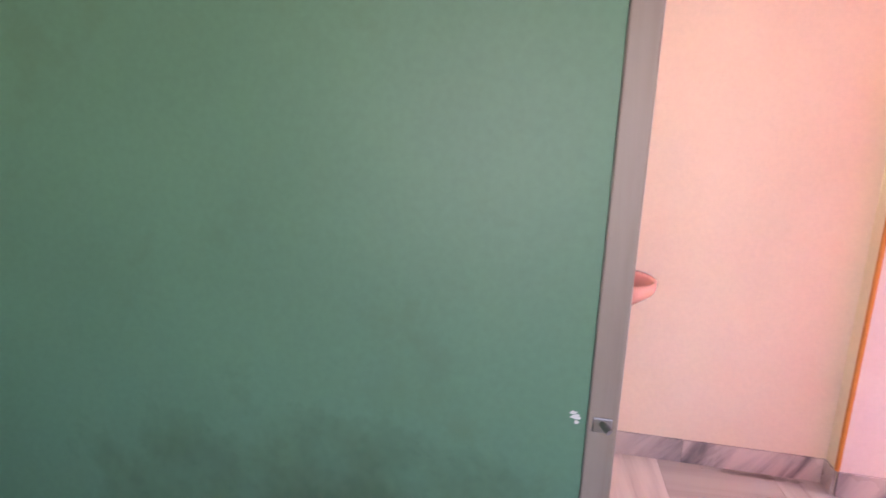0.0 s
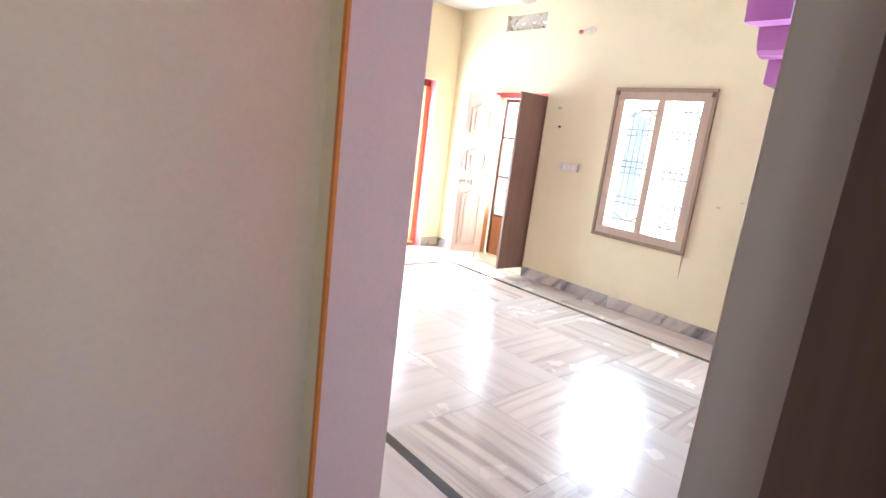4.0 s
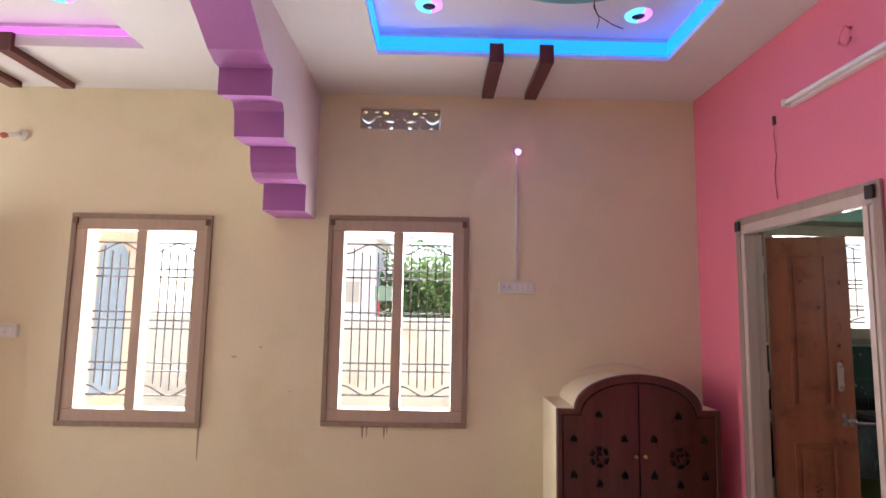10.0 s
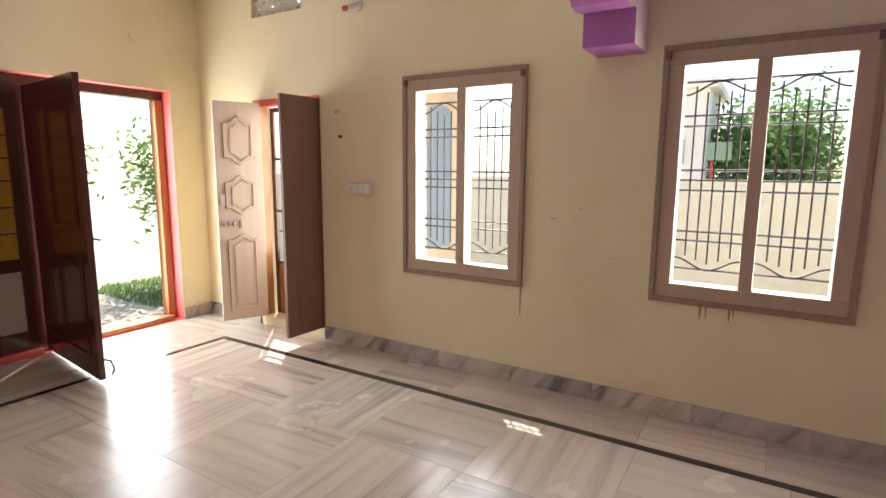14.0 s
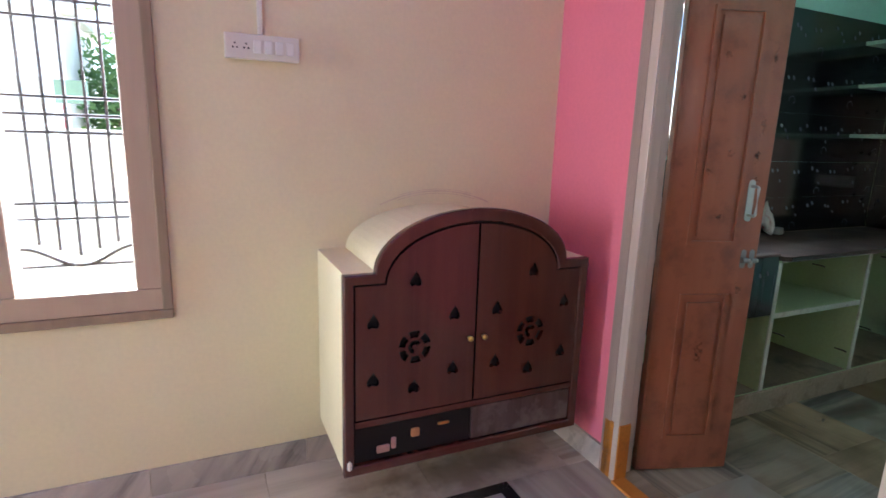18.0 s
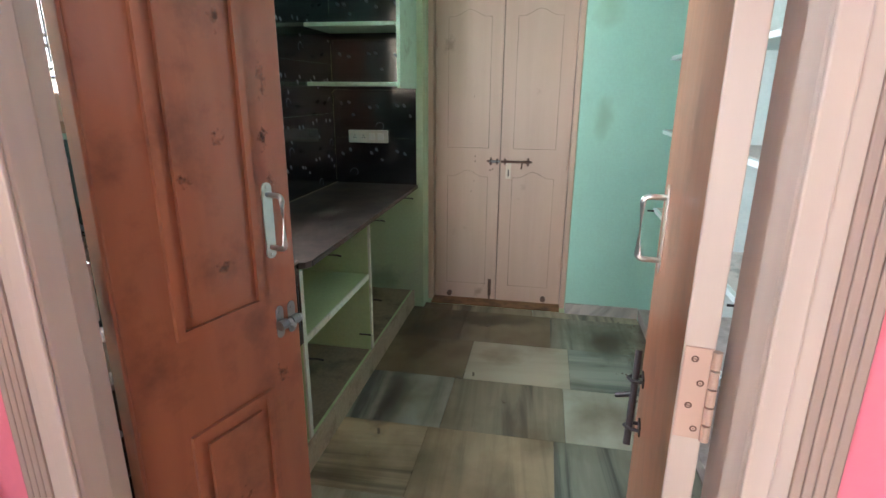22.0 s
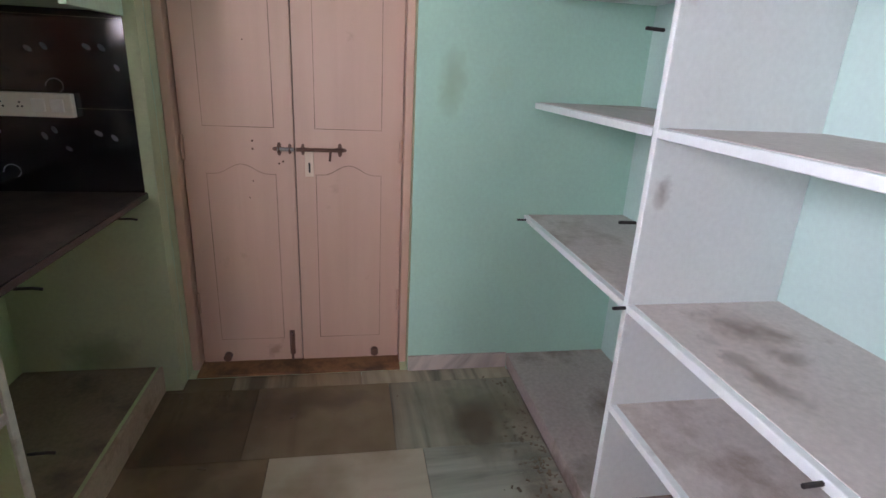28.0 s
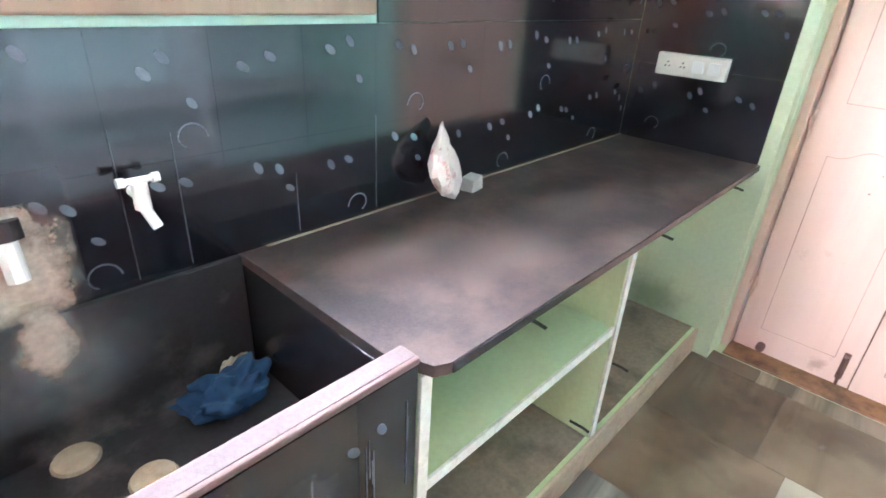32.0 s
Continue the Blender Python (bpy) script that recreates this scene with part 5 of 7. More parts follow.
pull_handle(kr, 0.40, 1.20, 0.0175, 1, 0.125)
bm = bmesh.new()
tube(bm, (0.462, 0.032, 0.91), (0.372, 0.042, 0.73), 0.0075, 12)
for z in (0.765, 0.855):
    u = 0.372 + (z - 0.73) / 2
    box(bm, u - 0.020, 0.0175, z - 0.012, u + 0.020, 0.0215, z + 0.012, 0.002)
    bent(bm, [(u - 0.014, 0.019, z), (u - 0.012, 0.042, z), (u, 0.050, z), (u + 0.012, 0.042, z), (u + 0.014, 0.019, z)], 0.004, 8)
tube(bm, (0.420, 0.038, 0.825), (0.440, 0.070, 0.805), 0.006, 10)
part("bolt", bm, M["iron"], kr, "black iron door bolt")
bm = bmesh.new()
box(bm, -0.007, -0.0185, 0.0, -0.0005, 0.0185, 2.0, 0.002)
part("edge_strip", bm, M["frame_pink"], kr, "pink painted hinge edge")
# darker colour than the pink edge stands in for shade in the hinge gap
bm = bmesh.new()
box(bm, -0.007, -0.0185, 0.0, -0.0005, 0.0185, 2.0, 0.002)
part("edge_strip", bm, M["leaf_orange"], kl, "hinge edge coloured orange-brown for the shade in the gap")
bm = bmesh.new()
box(bm, -0.010, -0.017, 1.02, -0.0072, 0.017, 1.15, 0.001)
plate_ob = part("hinge_plate", bm, M["leaf_peach"], kr, "painted hinge plate")
for k in range(4):
    bm = bmesh.new()
    lathe(bm, [(0.0026, 0.0), (0.0040, 0.0006), (0.0046, 0.0)], 12, m=pose(-0.0101, 0.004 if k % 2 else -0.006, 1.035 + 0.033 * k, 0, -90, 0), caps=False)
    box(bm, -0.0108, -0.007 if k % 2 == 0 else 0.001, 1.0345 + 0.033 * k, -0.0101, -0.005 if k % 2 == 0 else 0.007, 1.0355 + 0.033 * k)
    part("screw", bm, M["iron_brown"], plate_ob, "slotted screw under paint")
for k in range(5):
    bm = bmesh.new()
    tube(bm, (-0.012, -0.020, 1.021 + 0.026 * k), (-0.012, -0.020, 1.044 + 0.026 * k), 0.006, 10)
    part("knuckle", bm, M["leaf_peach"], plate_ob)

# double door at the kitchen's end
d = structure(new("door_kitchen_end"), "closed peach painted double door with a sliding bolt", "door")
d.matrix_basis = pose(3.05, -0.50, 0, 0, 0, -90)
door_frame(d, 0.975, 2.12, 0.12, 0.035, M["leaf_peach"], y0=-0.045)
pan = lambda x0, x1: [(x0, x1, 0.115, 0.935, 0.042, 0.0), (x0, x1, 1.085, 1.95, 0.042, 0.0)]
e1 = door_leaf(0.4425, 2.07, 0.03, pan(0.085, 0.365), M["leaf_peach"], d, pose(0.041, 0.02, 0.012), label="peach leaf with grooved panels and a foot bolt", scored=True)
e2 = door_leaf(0.4425, 2.07, 0.03, pan(0.085, 0.365), M["leaf_peach"], d, pose(0.934, 0.02, 0.012), side=-1, label="peach leaf with grooved panels", scored=True)
# painted dark so the slit between the leaves looks shaded
bm = bmesh.new()
box(bm, 0.470, 0.0365, 0.012, 0.506, 0.045, 2.08, 0.002)
part("astragal", bm, M["groove"], d, "cover strip painted dark for the shade between the meeting edges")
# long aldrop bolt across the meeting edges, with its staples
bm = bmesh.new()
tube(bm, (-0.248, -0.030, 1.0), (-0.4405, -0.030, 1.0), 0.0078, 12)
tube(bm, (-0.30, -0.030, 1.0), (-0.305, -0.034, 0.955), 0.005, 8)
part("bolt", bm, M["iron_brown"], e2, "long sliding bolt rod")


def staple(parent, x, size, label=""):
    """A four-lobed plate with a loop over the bolt."""
    bm = bmesh.new()
    prism(bm, [(x + size * (0.72 + 0.28 * math.cos(4 * a)) * math.cos(a), 1.0 + size * (0.72 + 0.28 * math.cos(4 * a)) * math.sin(a)) for a in [2 * math.pi * k / 32 for k in range(32)]], -0.019, -0.0155)
    for sx, sz in ((0, 1), (0, -1), (1, 0), (-1, 0)):
        tube(bm, (x + sx * size * 0.72, -0.0185, 1.0 + sz * size * 0.72), (x + sx * size * 0.72, -0.0212, 1.0 + sz * size * 0.72), 0.004, 8)
    bent(bm, [(x, -0.017, 1.013), (x, -0.034, 1.012), (x, -0.040, 1.0), (x, -0.034, 0.988), (x, -0.017, 0.987)], 0.0038, 8)
    part("staple", bm, M["iron_brown"], parent, label)


staple(e2, -0.262, 0.029, "rusty bolt plate")
staple(e2, -0.415, 0.024)
staple(e1, 0.425, 0.022)
staple(e1, 0.382, 0.028, "rusty keeper plate")
bm = bmesh.new()
tube(bm, (0.4425, -0.030, 1.0), (0.375, -0.030, 1.0), 0.0078, 12)
part("bolt_end", bm, M["steel_dark"], e1, "bolt rod in its keeper")
bm = bmesh.new()
box(bm, -0.408, -0.0205, 0.885, -0.372, -0.0155, 0.998, 0.002)
lock = part("lock_plate", bm, M["leaf_cream"], e2, "pale painted hasp plate")
bm = bmesh.new()
box(bm, -0.394, -0.0222, 0.902, -0.386, -0.0208, 0.945, 0.001)
part("slot", bm, M["iron"], lock, "dark slot")
for x, z in ((0.275, 1.030), (0.275, 0.997), (0.378, 0.938), (0.395, 0.947), (0.270, 0.862), (0.252, 0.79), (0.262, 1.42)):
    bm = bmesh.new()
    lathe(bm, [(0.0, 0.0024), (0.003, 0.002), (0.0045, 0.0)], 10, m=pose(x, -0.0157, z, 90, 0, 0), caps=False)
    part("nail_hole", bm, M["iron_brown"], e1, "dark nail hole")
# dark colour paints the shade in the gap round the leaves
for x0, x1, z0, z1 in ((0.028, 0.060, 0.012, 2.075), (0.915, 0.947, 0.012, 2.075), (0.060, 0.915, 2.060, 2.088)):
    bm = bmesh.new()
    box(bm, x0, 0.037, z0, x1, 0.060, z1, 0.002)
    part("door_stop", bm, M["groove"], d, "rebate strip painted dark for the shade in the frame gap")
for lf, s in ((e1, 1), (e2, -1)):
    bm = bmesh.new()
    tube(bm, (s * 0.11, -0.016, 0.035), (s * 0.11, -0.045, 0.035), 0.018, 14)
    part("rubber_stop", bm, M["iron_brown"], lf, "brown rubber stop")
    for z in (0.3, 1.0, 1.75):
        hinge(lf, s * 0.002, -0.017, z, M["leaf_peach"])
bm = bmesh.new()
tube(bm, (0.40, -0.028, 0.005), (0.40, -0.028, 0.15), 0.006, 8)
box(bm, 0.388, -0.019, 0.03, 0.412, -0.0155, 0.155, 0.002)
for z in (0.05, 0.125):
    tube(bm, (0.40, -0.028, z - 0.01), (0.40, -0.028, z + 0.01), 0.010, 10)
tube(bm, (0.40, -0.030, 0.145), (0.40, -0.045, 0.150), 0.007, 8)
part("bolt", bm, M["iron_brown"], e1, "vertical foot bolt")
bm = bmesh.new()
box(bm, 0.035, -0.114, 0.001, 0.94, 0.04, 0.011)
part("threshold", bm, M["threshold_dirty"], d, "worn, dirty orange-brown threshold")

# bedroom door
d = structure(new("door_bedroom"), "bedroom doorway with grey-brown frame and a dark leaf standing open", "door")
d.matrix_basis = pose(-1.455, DOOR_B[0], 0, 0, 0, 90)
# local x along +y, local -y into the bedroom
wB = DOOR_B[1] - DOOR_B[0]
for x0, x1, z0, z1, mat in ((0.020, 0.084, 0, 2.04, "frame_grey"), (wB - 0.084, wB - 0.001, 0, 2.04, "frame_pink"), (0.020, wB - 0.001, 2.04, 2.119, "frame_grey")):
    bm = bmesh.new()
    box(bm, x0, -0.012, z0 + 0.001, x1, 0.10, z1, 0.005)
    part("head" if z0 else "jamb", bm, M[mat], d)
bm = bmesh.new()
tube(bm, (0.05, -0.013, 0.872), (0.066, -0.032, 0.862), 0.009, 10)
box(bm, 0.03, -0.018, 0.85, 0.072, -0.0125, 0.885, 0.003)
part("hasp", bm, M["steel_dark"], d, "small steel hasp")
door_leaf(0.90, 2.02, 0.036, [(0.13, 0.77, 0.14, 0.88, 0.0, 0.0), (0.13, 0.77, 1.05, 1.90, 0.0, 0.0)], M["leaf_brown"], d,
          pose(wB - 0.088, 0.015, 0.012, 0, 0, -86), label="dark brown panelled leaf swung into the bedroom")


# ---- prayer cabinet by the pink wall ----
def arch_outline(x0, x1, z0, zs, zt, sh, grow=0.0):
    """A box outline with flat shoulders and a round top."""
    cx, r = (x0 + x1) / 2, (x1 - x0) / 2 - sh - grow
    pts = [(x0 + grow, z0 + grow), (x1 - grow, z0 + grow), (x1 - grow, zs - grow), (cx + r, zs - grow)]
    n = 24
    pts += [(cx + r * math.cos(math.pi * k / n), zs - grow + (zt - zs) * math.sin(math.pi * k / n)) for k in range(1, n)]
    return pts + [(cx - r, zs - grow), (x0 + grow, zs - grow)]


def bell(cx, cz, s):
    """A flame shape: round below with two lobes, drawn to a point above."""
    return [(cx + s * a, cz + s * b) for a, b in ((-0.30, -0.50), (-0.08, -0.38), (0.10, -0.46), (0.34, -0.48), (0.47, -0.26), (0.40, 0.0), (0.24, 0.28), (0.10, 0.50), (0.02, 0.66), (-0.10, 0.46), (-0.30, 0.20), (-0.46, -0.06), (-0.48, -0.32))]


def arc_hole(cx, cz, r0, r1, a0, a1, n=6):
    out = [(cx + r1 * math.cos(a0 + (a1 - a0) * k / n), cz + r1 * math.sin(a0 + (a1 - a0) * k / n)) for k in range(n + 1)]
    return out + [(cx + r0 * math.cos(a1 + (a0 - a1) * k / n), cz + r0 * math.sin(a1 + (a0 - a1) * k / n)) for k in range(n + 1)]


cab = thing("prayer_cabinet", pose(-0.622, -0.44, 0.20), "dark mahogany cabinet with arched top and bell cutouts beside pink wall", "cabinet")
CW, CS, CT = 0.505, 0.748, 0.962
bm = bmesh.new()
prism(bm, arch_outline(-CW + 0.006, CW - 0.006, 0.0, CS, CT - 0.04, 0.115), 0.01, 0.438)
part("carcass", bm, M["cream"], cab, "cream plastered carcass")
bm = bmesh.new()
prism(bm, arch_outline(-CW, CW, 0.0, CS, CT, 0.11), -0.02, 0.008, [arch_outline(-CW, CW, 0.0, CS, CT - 0.012, 0.11, 0.038)])
sharp = [e for e in bm.edges if len(e.link_faces) == 2 and e.calc_face_angle(0) > 0.8 and max(v.co.y for v in e.verts) < -0.019]
bmesh.ops.bevel(bm, geom=sharp, offset=0.010, segments=3, profile=0.6, affect="EDGES")
part("front_frame", bm, M["mahogany"], cab, "dark moulded front frame with rounded edges")
# flat black sheet close behind the doors stands in for the inner shade
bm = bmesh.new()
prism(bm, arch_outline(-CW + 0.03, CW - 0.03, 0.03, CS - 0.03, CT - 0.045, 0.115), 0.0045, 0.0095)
part("inner_shade", bm, M["shade_black"], cab, "flat black sheet painted for the shade behind the cutouts")
bm = bmesh.new()
box(bm, -CW + 0.038, -0.018, 0.185, CW - 0.038, 0.003, 0.21, 0.003)
part("rail", bm, M["mahogany"], cab)
for s in (-1, 1):
    half_top = [p for p in arch_outline(-CW, CW, 0.0, CS, CT - 0.015, 0.11, 0.042) if p[0] * s > 0.004 and p[1] > 0.3]
    top_z = CS - 0.042 + (CT - 0.015 - CS)
    outline = [(s * 0.004, 0.214), (s * (CW - 0.042), 0.214)] + sorted(half_top, key=lambda p: (-p[0] * s, p[1])) + [(s * 0.004, top_z)]
    cx = s * 0.245
    holes = [bell(cx + dx, 0.475 + dz, 0.048) for dx, dz in ((0.0, 0.24), (-0.155, 0.10), (0.155, 0.10), (-0.155, -0.115), (0.155, -0.115), (0.0, -0.165))]
    holes += [arc_hole(cx, 0.465, 0.036, 0.062, a, a + 0.75) for a in (0.2, 1.25, 2.3, 3.35, 4.4, 5.45)]
    holes += [arc_hole(cx, 0.465, 0.010, 0.026, 0.5, 4.6)]
    bm = bmesh.new()
    prism(bm, outline, -0.014, 0.003, holes)
    leaf = part("door", bm, M["mahogany"], cab, "door leaf with bell and flower cutouts")
    bm = bmesh.new()
    lathe(bm, [(0.004, 0.0), (0.006, 0.012), (0.011, 0.018), (0.009, 0.026), (0.0, 0.028)], 14, m=pose(s * 0.03, -0.015, 0.475, 90, 0, 0))
    part("knob", bm, M["brass"], leaf, "small brass knob", smooth=True)
bm = bmesh.new()
box(bm, 0.0, -0.012, 0.045, CW - 0.042, 0.003, 0.18, 0.003)
part("drawer_front", bm, M["mahogany_dusty"], cab, "dusty dark drawer front")
# black face paints the niche's shade; nothing is hollowed out
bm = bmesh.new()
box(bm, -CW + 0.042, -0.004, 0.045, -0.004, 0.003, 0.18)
part("niche_back", bm, M["shade_black"], cab)
for x, z, sx, sz, mat in ((-0.36, 0.085, 0.05, 0.03, "clay"), (-0.32, 0.10, 0.02, 0.045, "clay"), (-0.235, 0.125, 0.035, 0.035, "orange_wood"), (-0.12, 0.14, 0.05, 0.012, "brass")):
    bm = bmesh.new()
    box(bm, x - sx / 2, -0.018, z - sz / 2, x + sx / 2, -0.0045, z + sz / 2, 0.006)
    part("trinket", bm, M[mat], cab, "small trinket in the lower niche")
bm = bmesh.new()
lathe(bm, [(0.0, -0.02), (0.008, -0.012), (0.009, 0.008), (0.0, 0.022)], 10, (-0.488, -0.024, 0.05))
part("catch", bm, M["plastic"], cab, "white catch", smooth=True)


# ---- switches, lamps and small wall fittings ----
def switchboard(name, m, w, h, label, keys, sockets=0, deep=0.032):
    """A plate in local x-z, facing local -y."""
    ob = thing(name, m, label, "switchboard")
    bm = bmesh.new()
    box(bm, -w / 2, -deep, -h / 2, w / 2, -0.001, h / 2, 0.004)
    part("plate", bm, M["plastic"], ob)
    n = keys + sockets
    step = (w - 0.03) / n
    for i in range(n):
        x = -w / 2 + 0.015 + step * (i + 0.5)
        bm = bmesh.new()
        if i < sockets:
            for dx, dz in ((-0.007, -0.006), (0.007, -0.006), (0.0, 0.008)):
                tube(bm, (x + dx, -deep - 0.0015, dz), (x + dx, 0.001 - deep, dz), 0.0035, 10)
            part("socket", bm, M["iron"], ob, "three dark socket holes")
        else:
            box(bm, x - step * 0.36, -deep - 0.006, -h * 0.27, x + step * 0.36, 0.001 - deep, h * 0.27, 0.003)
            part("switch", bm, M["plastic_white"], ob)
    return ob


switchboard("switchboard", pose(-1.307, 0, 1.70), 0.255, 0.085, "cream switchboard with sockets below a white conduit", 4, 2)
switchboard("switchboard", pose(-4.905, 0, 1.332), 0.25, 0.09, "cream switchboard between side door and window", 3, 1)
switchboard("switchboard", pose(0, -1.90, 1.29, 0, 0, -90), 0.22, 0.085, "cream switchboard on the pink wall", 3, 1)
switchboard("switchboard", pose(2.838, -0.142, 1.178, 0, 0, -90), 0.262, 0.08, "cream double socket on black kitchen tiles", 2, 2)
switchboard("switchboard", pose(-2.16, -5.245, 1.22, 0, 0, 180), 0.075, 0.13, "single pale switch on the passage wall", 1, deep=0.012)

ob = thing("conduit", pose(-1.312, -0.001, 1.745), "thin cream cable conduit on the wall", "conduit")
bm = bmesh.new()
box(bm, -0.009, -0.013, 0.0, 0.009, 0.0, 0.93, 0.003)
part("channel", bm, M["plastic"], ob)


def lampholder(x, z, label, glass, lean=(0, -0.10, 0.0)):
    ob = thing("wall_bulb", pose(x, -0.001, z), label, "light bulb", "bulbs on the window wall")
    bm = bmesh.new()
    tube(bm, (0, 0, 0), (0, -0.012, 0), 0.042, 20)
    part("base_plate", bm, M["plastic"], ob, smooth=False)
    bm = bmesh.new()
    a, b = Vector((0, -0.01, 0)), Vector(lean)
    tube(bm, a, a + b * 0.6, 0.019, 16)
    part("holder", bm, M["plastic"], ob)
    bm = bmesh.new()
    q = b.to_track_quat("Z", "Y").to_matrix().to_4x4()
    lathe(bm, [(0.011, 0.0), (0.014, 0.012), (0.021, 0.028), (0.022, 0.038), (0.016, 0.052), (0.0, 0.058)], 20, m=Matrix.Translation(a + b * 0.6) @ q)
    part("bulb", bm, glass, ob, smooth=True)


lampholder(-1.314, 2.70, "small pink glowing bulb above the conduit", M["pink_bulb"], (0, -0.08, -0.035))
lampholder(-4.90, 2.735, "unlit bulb with a red tip in a cream holder", M["bulb_red"], (-0.12, -0.04, -0.02))

ob = thing("tube_light", pose(-0.001, -1.44, 2.66, 0, 0, 0), "unlit white tube light on the pink wall", "tube light")
bm = bmesh.new()
box(bm, -0.035, -0.36, -0.018, 0.0, 0.36, 0.018, 0.004)
part("batten", bm, M["plastic_white"], ob)
bm = bmesh.new()
tube(bm, (-0.055, -0.33, 0), (-0.055, 0.33, 0), 0.013, 14)
part("tube", bm, M["plastic_white"], ob, smooth=False)
for s in (-1, 1):
    bm = bmesh.new()
    box(bm, -0.07, s * 0.335 - 0.015, -0.018, -0.034, s * 0.335 + 0.015, 0.018, 0.004)
    part("end_holder", bm, M["plastic"], ob)
ob = thing("wall_hook", pose(-0.001, -1.50, 2.86), "round painted hook on the pink wall", "hook")
bm = bmesh.new()
bent(bm, [(0, 0, 0), (-0.03, 0, 0.01), (-0.045, 0.015, -0.02), (-0.04, 0.03, -0.06), (-0.03, 0.0, -0.085), (-0.03, -0.03, -0.06)], 0.006, 8)
part("hook", bm, M["pink"], ob, smooth=True)
ob = thing("loose_wire", pose(-0.002, -0.93, 2.62), "thin loose wire hanging down the pink wall", "wire")
bm = bmesh.new()
bent(bm, [(-0.004, 0, 0), (-0.006, 0.006, -0.08), (-0.004, -0.004, -0.2), (-0.008, 0.012, -0.3), (-0.004, 0.004, -0.44)], 0.0022, 5)
part("cable", bm, M["red_wire"], ob)
bm = bmesh.new()
box(bm, -0.012, -0.01, -0.02, 0.0, 0.01, 0.03, 0.003)
part("clip", bm, M["iron_brown"], ob)

# worn patches where paint has flaked off
def flakes(name, m, spots, mat, label, on):
    for x, z, s in spots:
        bm = bmesh.new()
        n, seed = 26, random.uniform(0, 50)
        prism(bm, [(x + s * r * math.cos(a) * 1.7, z + s * r * math.sin(a)) for a, r in ((2 * math.pi * k / n, 0.85 + 0.55 * noise.noise(Vector((math.cos(2 * math.pi * k / n) * 1.5 + seed, math.sin(2 * math.pi * k / n) * 1.5, 0)))
              + 0.07 * random.uniform(-1, 1)) for k in range(n))], -0.0012, -0.0002)
        part(name, bm, mat, bpy.data.objects[on], label, at=m)


flakes("paint_chip", pose(0, -1.70, 1.42, 0, 0, -90), [(random.gauss(-0.01, 0.04), random.gauss(-0.065, 0.036), 0.0012 + 0.0050 * random.random() ** 2.5) for _ in range(44)], M["plaster_white"], "white plaster where the pink paint has flaked", "wall_pink")
flakes("smudge", pose(-3.2, 0, 1.2), [(-0.08, -0.02, 0.012), (0.1, 0.05, 0.008), (0.32, -0.25, 0.007), (-1.95, 0.75, 0.02), (-1.93, 0.55, 0.012)], M["smudge"], "faint smudge on the cream paint", "wall_window")


def drip(x, z, length, w=0.012):
    bm = bmesh.new()
    prism(bm, [(-w / 2, 0), (w / 2, 0), (w * 0.35, -length * 0.6), (w * 0.15, -length), (-w * 0.2, -length * 0.9), (-w * 0.45, -length * 0.4)], -0.0006, 0.0)
    part("drip_stain", bm, M["drip"], bpy.data.objects["wall_window"], "dark drip stain below the window frame", at=pose(x, -0.0003, z))


for args in ((-3.495, 0.696, 0.22, 0.014), (-2.37, 0.722, 0.085, 0.016), (-2.34, 0.722, 0.07, 0.01), (-2.22, 0.722, 0.08, 0.013), (-2.20, 0.722, 0.05, 0.009)):
    drip(*args)
ob = thing("nail", pose(-5.11, 0, 1.75), "dark nail plug in the cream wall", "nail")
bm = bmesh.new()
tube(bm, (0, 0.0, 0), (0, -0.02, 0), 0.012, 10)
part("head", bm, M["iron_brown"], ob)
ob = thing("wall_plug", pose(XL, -0.62, 2.62), "small plaster plug high on the yellow wall", "wall plug")
bm = bmesh.new()
tube(bm, (0, 0, 0), (0.012, 0, 0), 0.035, 14)
part("disc", bm, M["cream"], ob)

def smear(name, m, w, h, mat, label, on):
    """A stain on the surface through m, in local x-y, w and h its half sizes; on: what it marks."""
    me = bpy.data.meshes.new(name)
    me.from_pydata([(-1, -1, 0), (1, -1, 0), (1, 1, 0), (-1, 1, 0)], [], [(0, 1, 2, 3)])
    me.materials.append(M[mat])
    ob = new(name, me)
    ob.parent = bpy.data.objects[on]
    ob.matrix_basis = m @ Matrix.Diagonal((w, h, 1, 1))
    ob["label"] = label
    return ob


for r, w, turn in ((0.632, 0.006, 0.42), (0.640, 0.003, 0.28), (0.622, 0.003, 0.30)):
    bm = bmesh.new()
    prism(bm, arc_hole(0, 0, r - w / 2, r + w / 2, math.pi / 2 - turn, math.pi / 2 + turn, 24), -0.0008, -0.0002)
    part("soot_streak", bm, M["soot"], bpy.data.objects["wall_window"], "faint brown soot arc above the cabinet", at=pose(-0.600, 0, 0.545))
smear("dirt_stain", pose(-2.80, -4.30, 0.0012), 0.035, 0.30, "stain_dirt", "dark dirt on the floor in the passage corner", "floor_hall")
smear("dirt_stain", pose(-2.42, -4.30, 0.0012), 0.34, 0.20, "stain_floor", "brown dirt on the passage floor", "floor_hall")
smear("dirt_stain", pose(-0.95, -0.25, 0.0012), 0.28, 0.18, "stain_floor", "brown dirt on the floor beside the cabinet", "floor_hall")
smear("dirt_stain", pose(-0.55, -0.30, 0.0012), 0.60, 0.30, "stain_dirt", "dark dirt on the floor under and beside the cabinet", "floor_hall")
# darker towards the foot of the pink wall
smear("mould_stain", pose(-0.0003 - 0.0008, -0.27, 0.22, 90, 0, -90), 0.26, 0.22, "stain_low", "darker red-brown patch at the foot of the pink wall", "wall_pink")
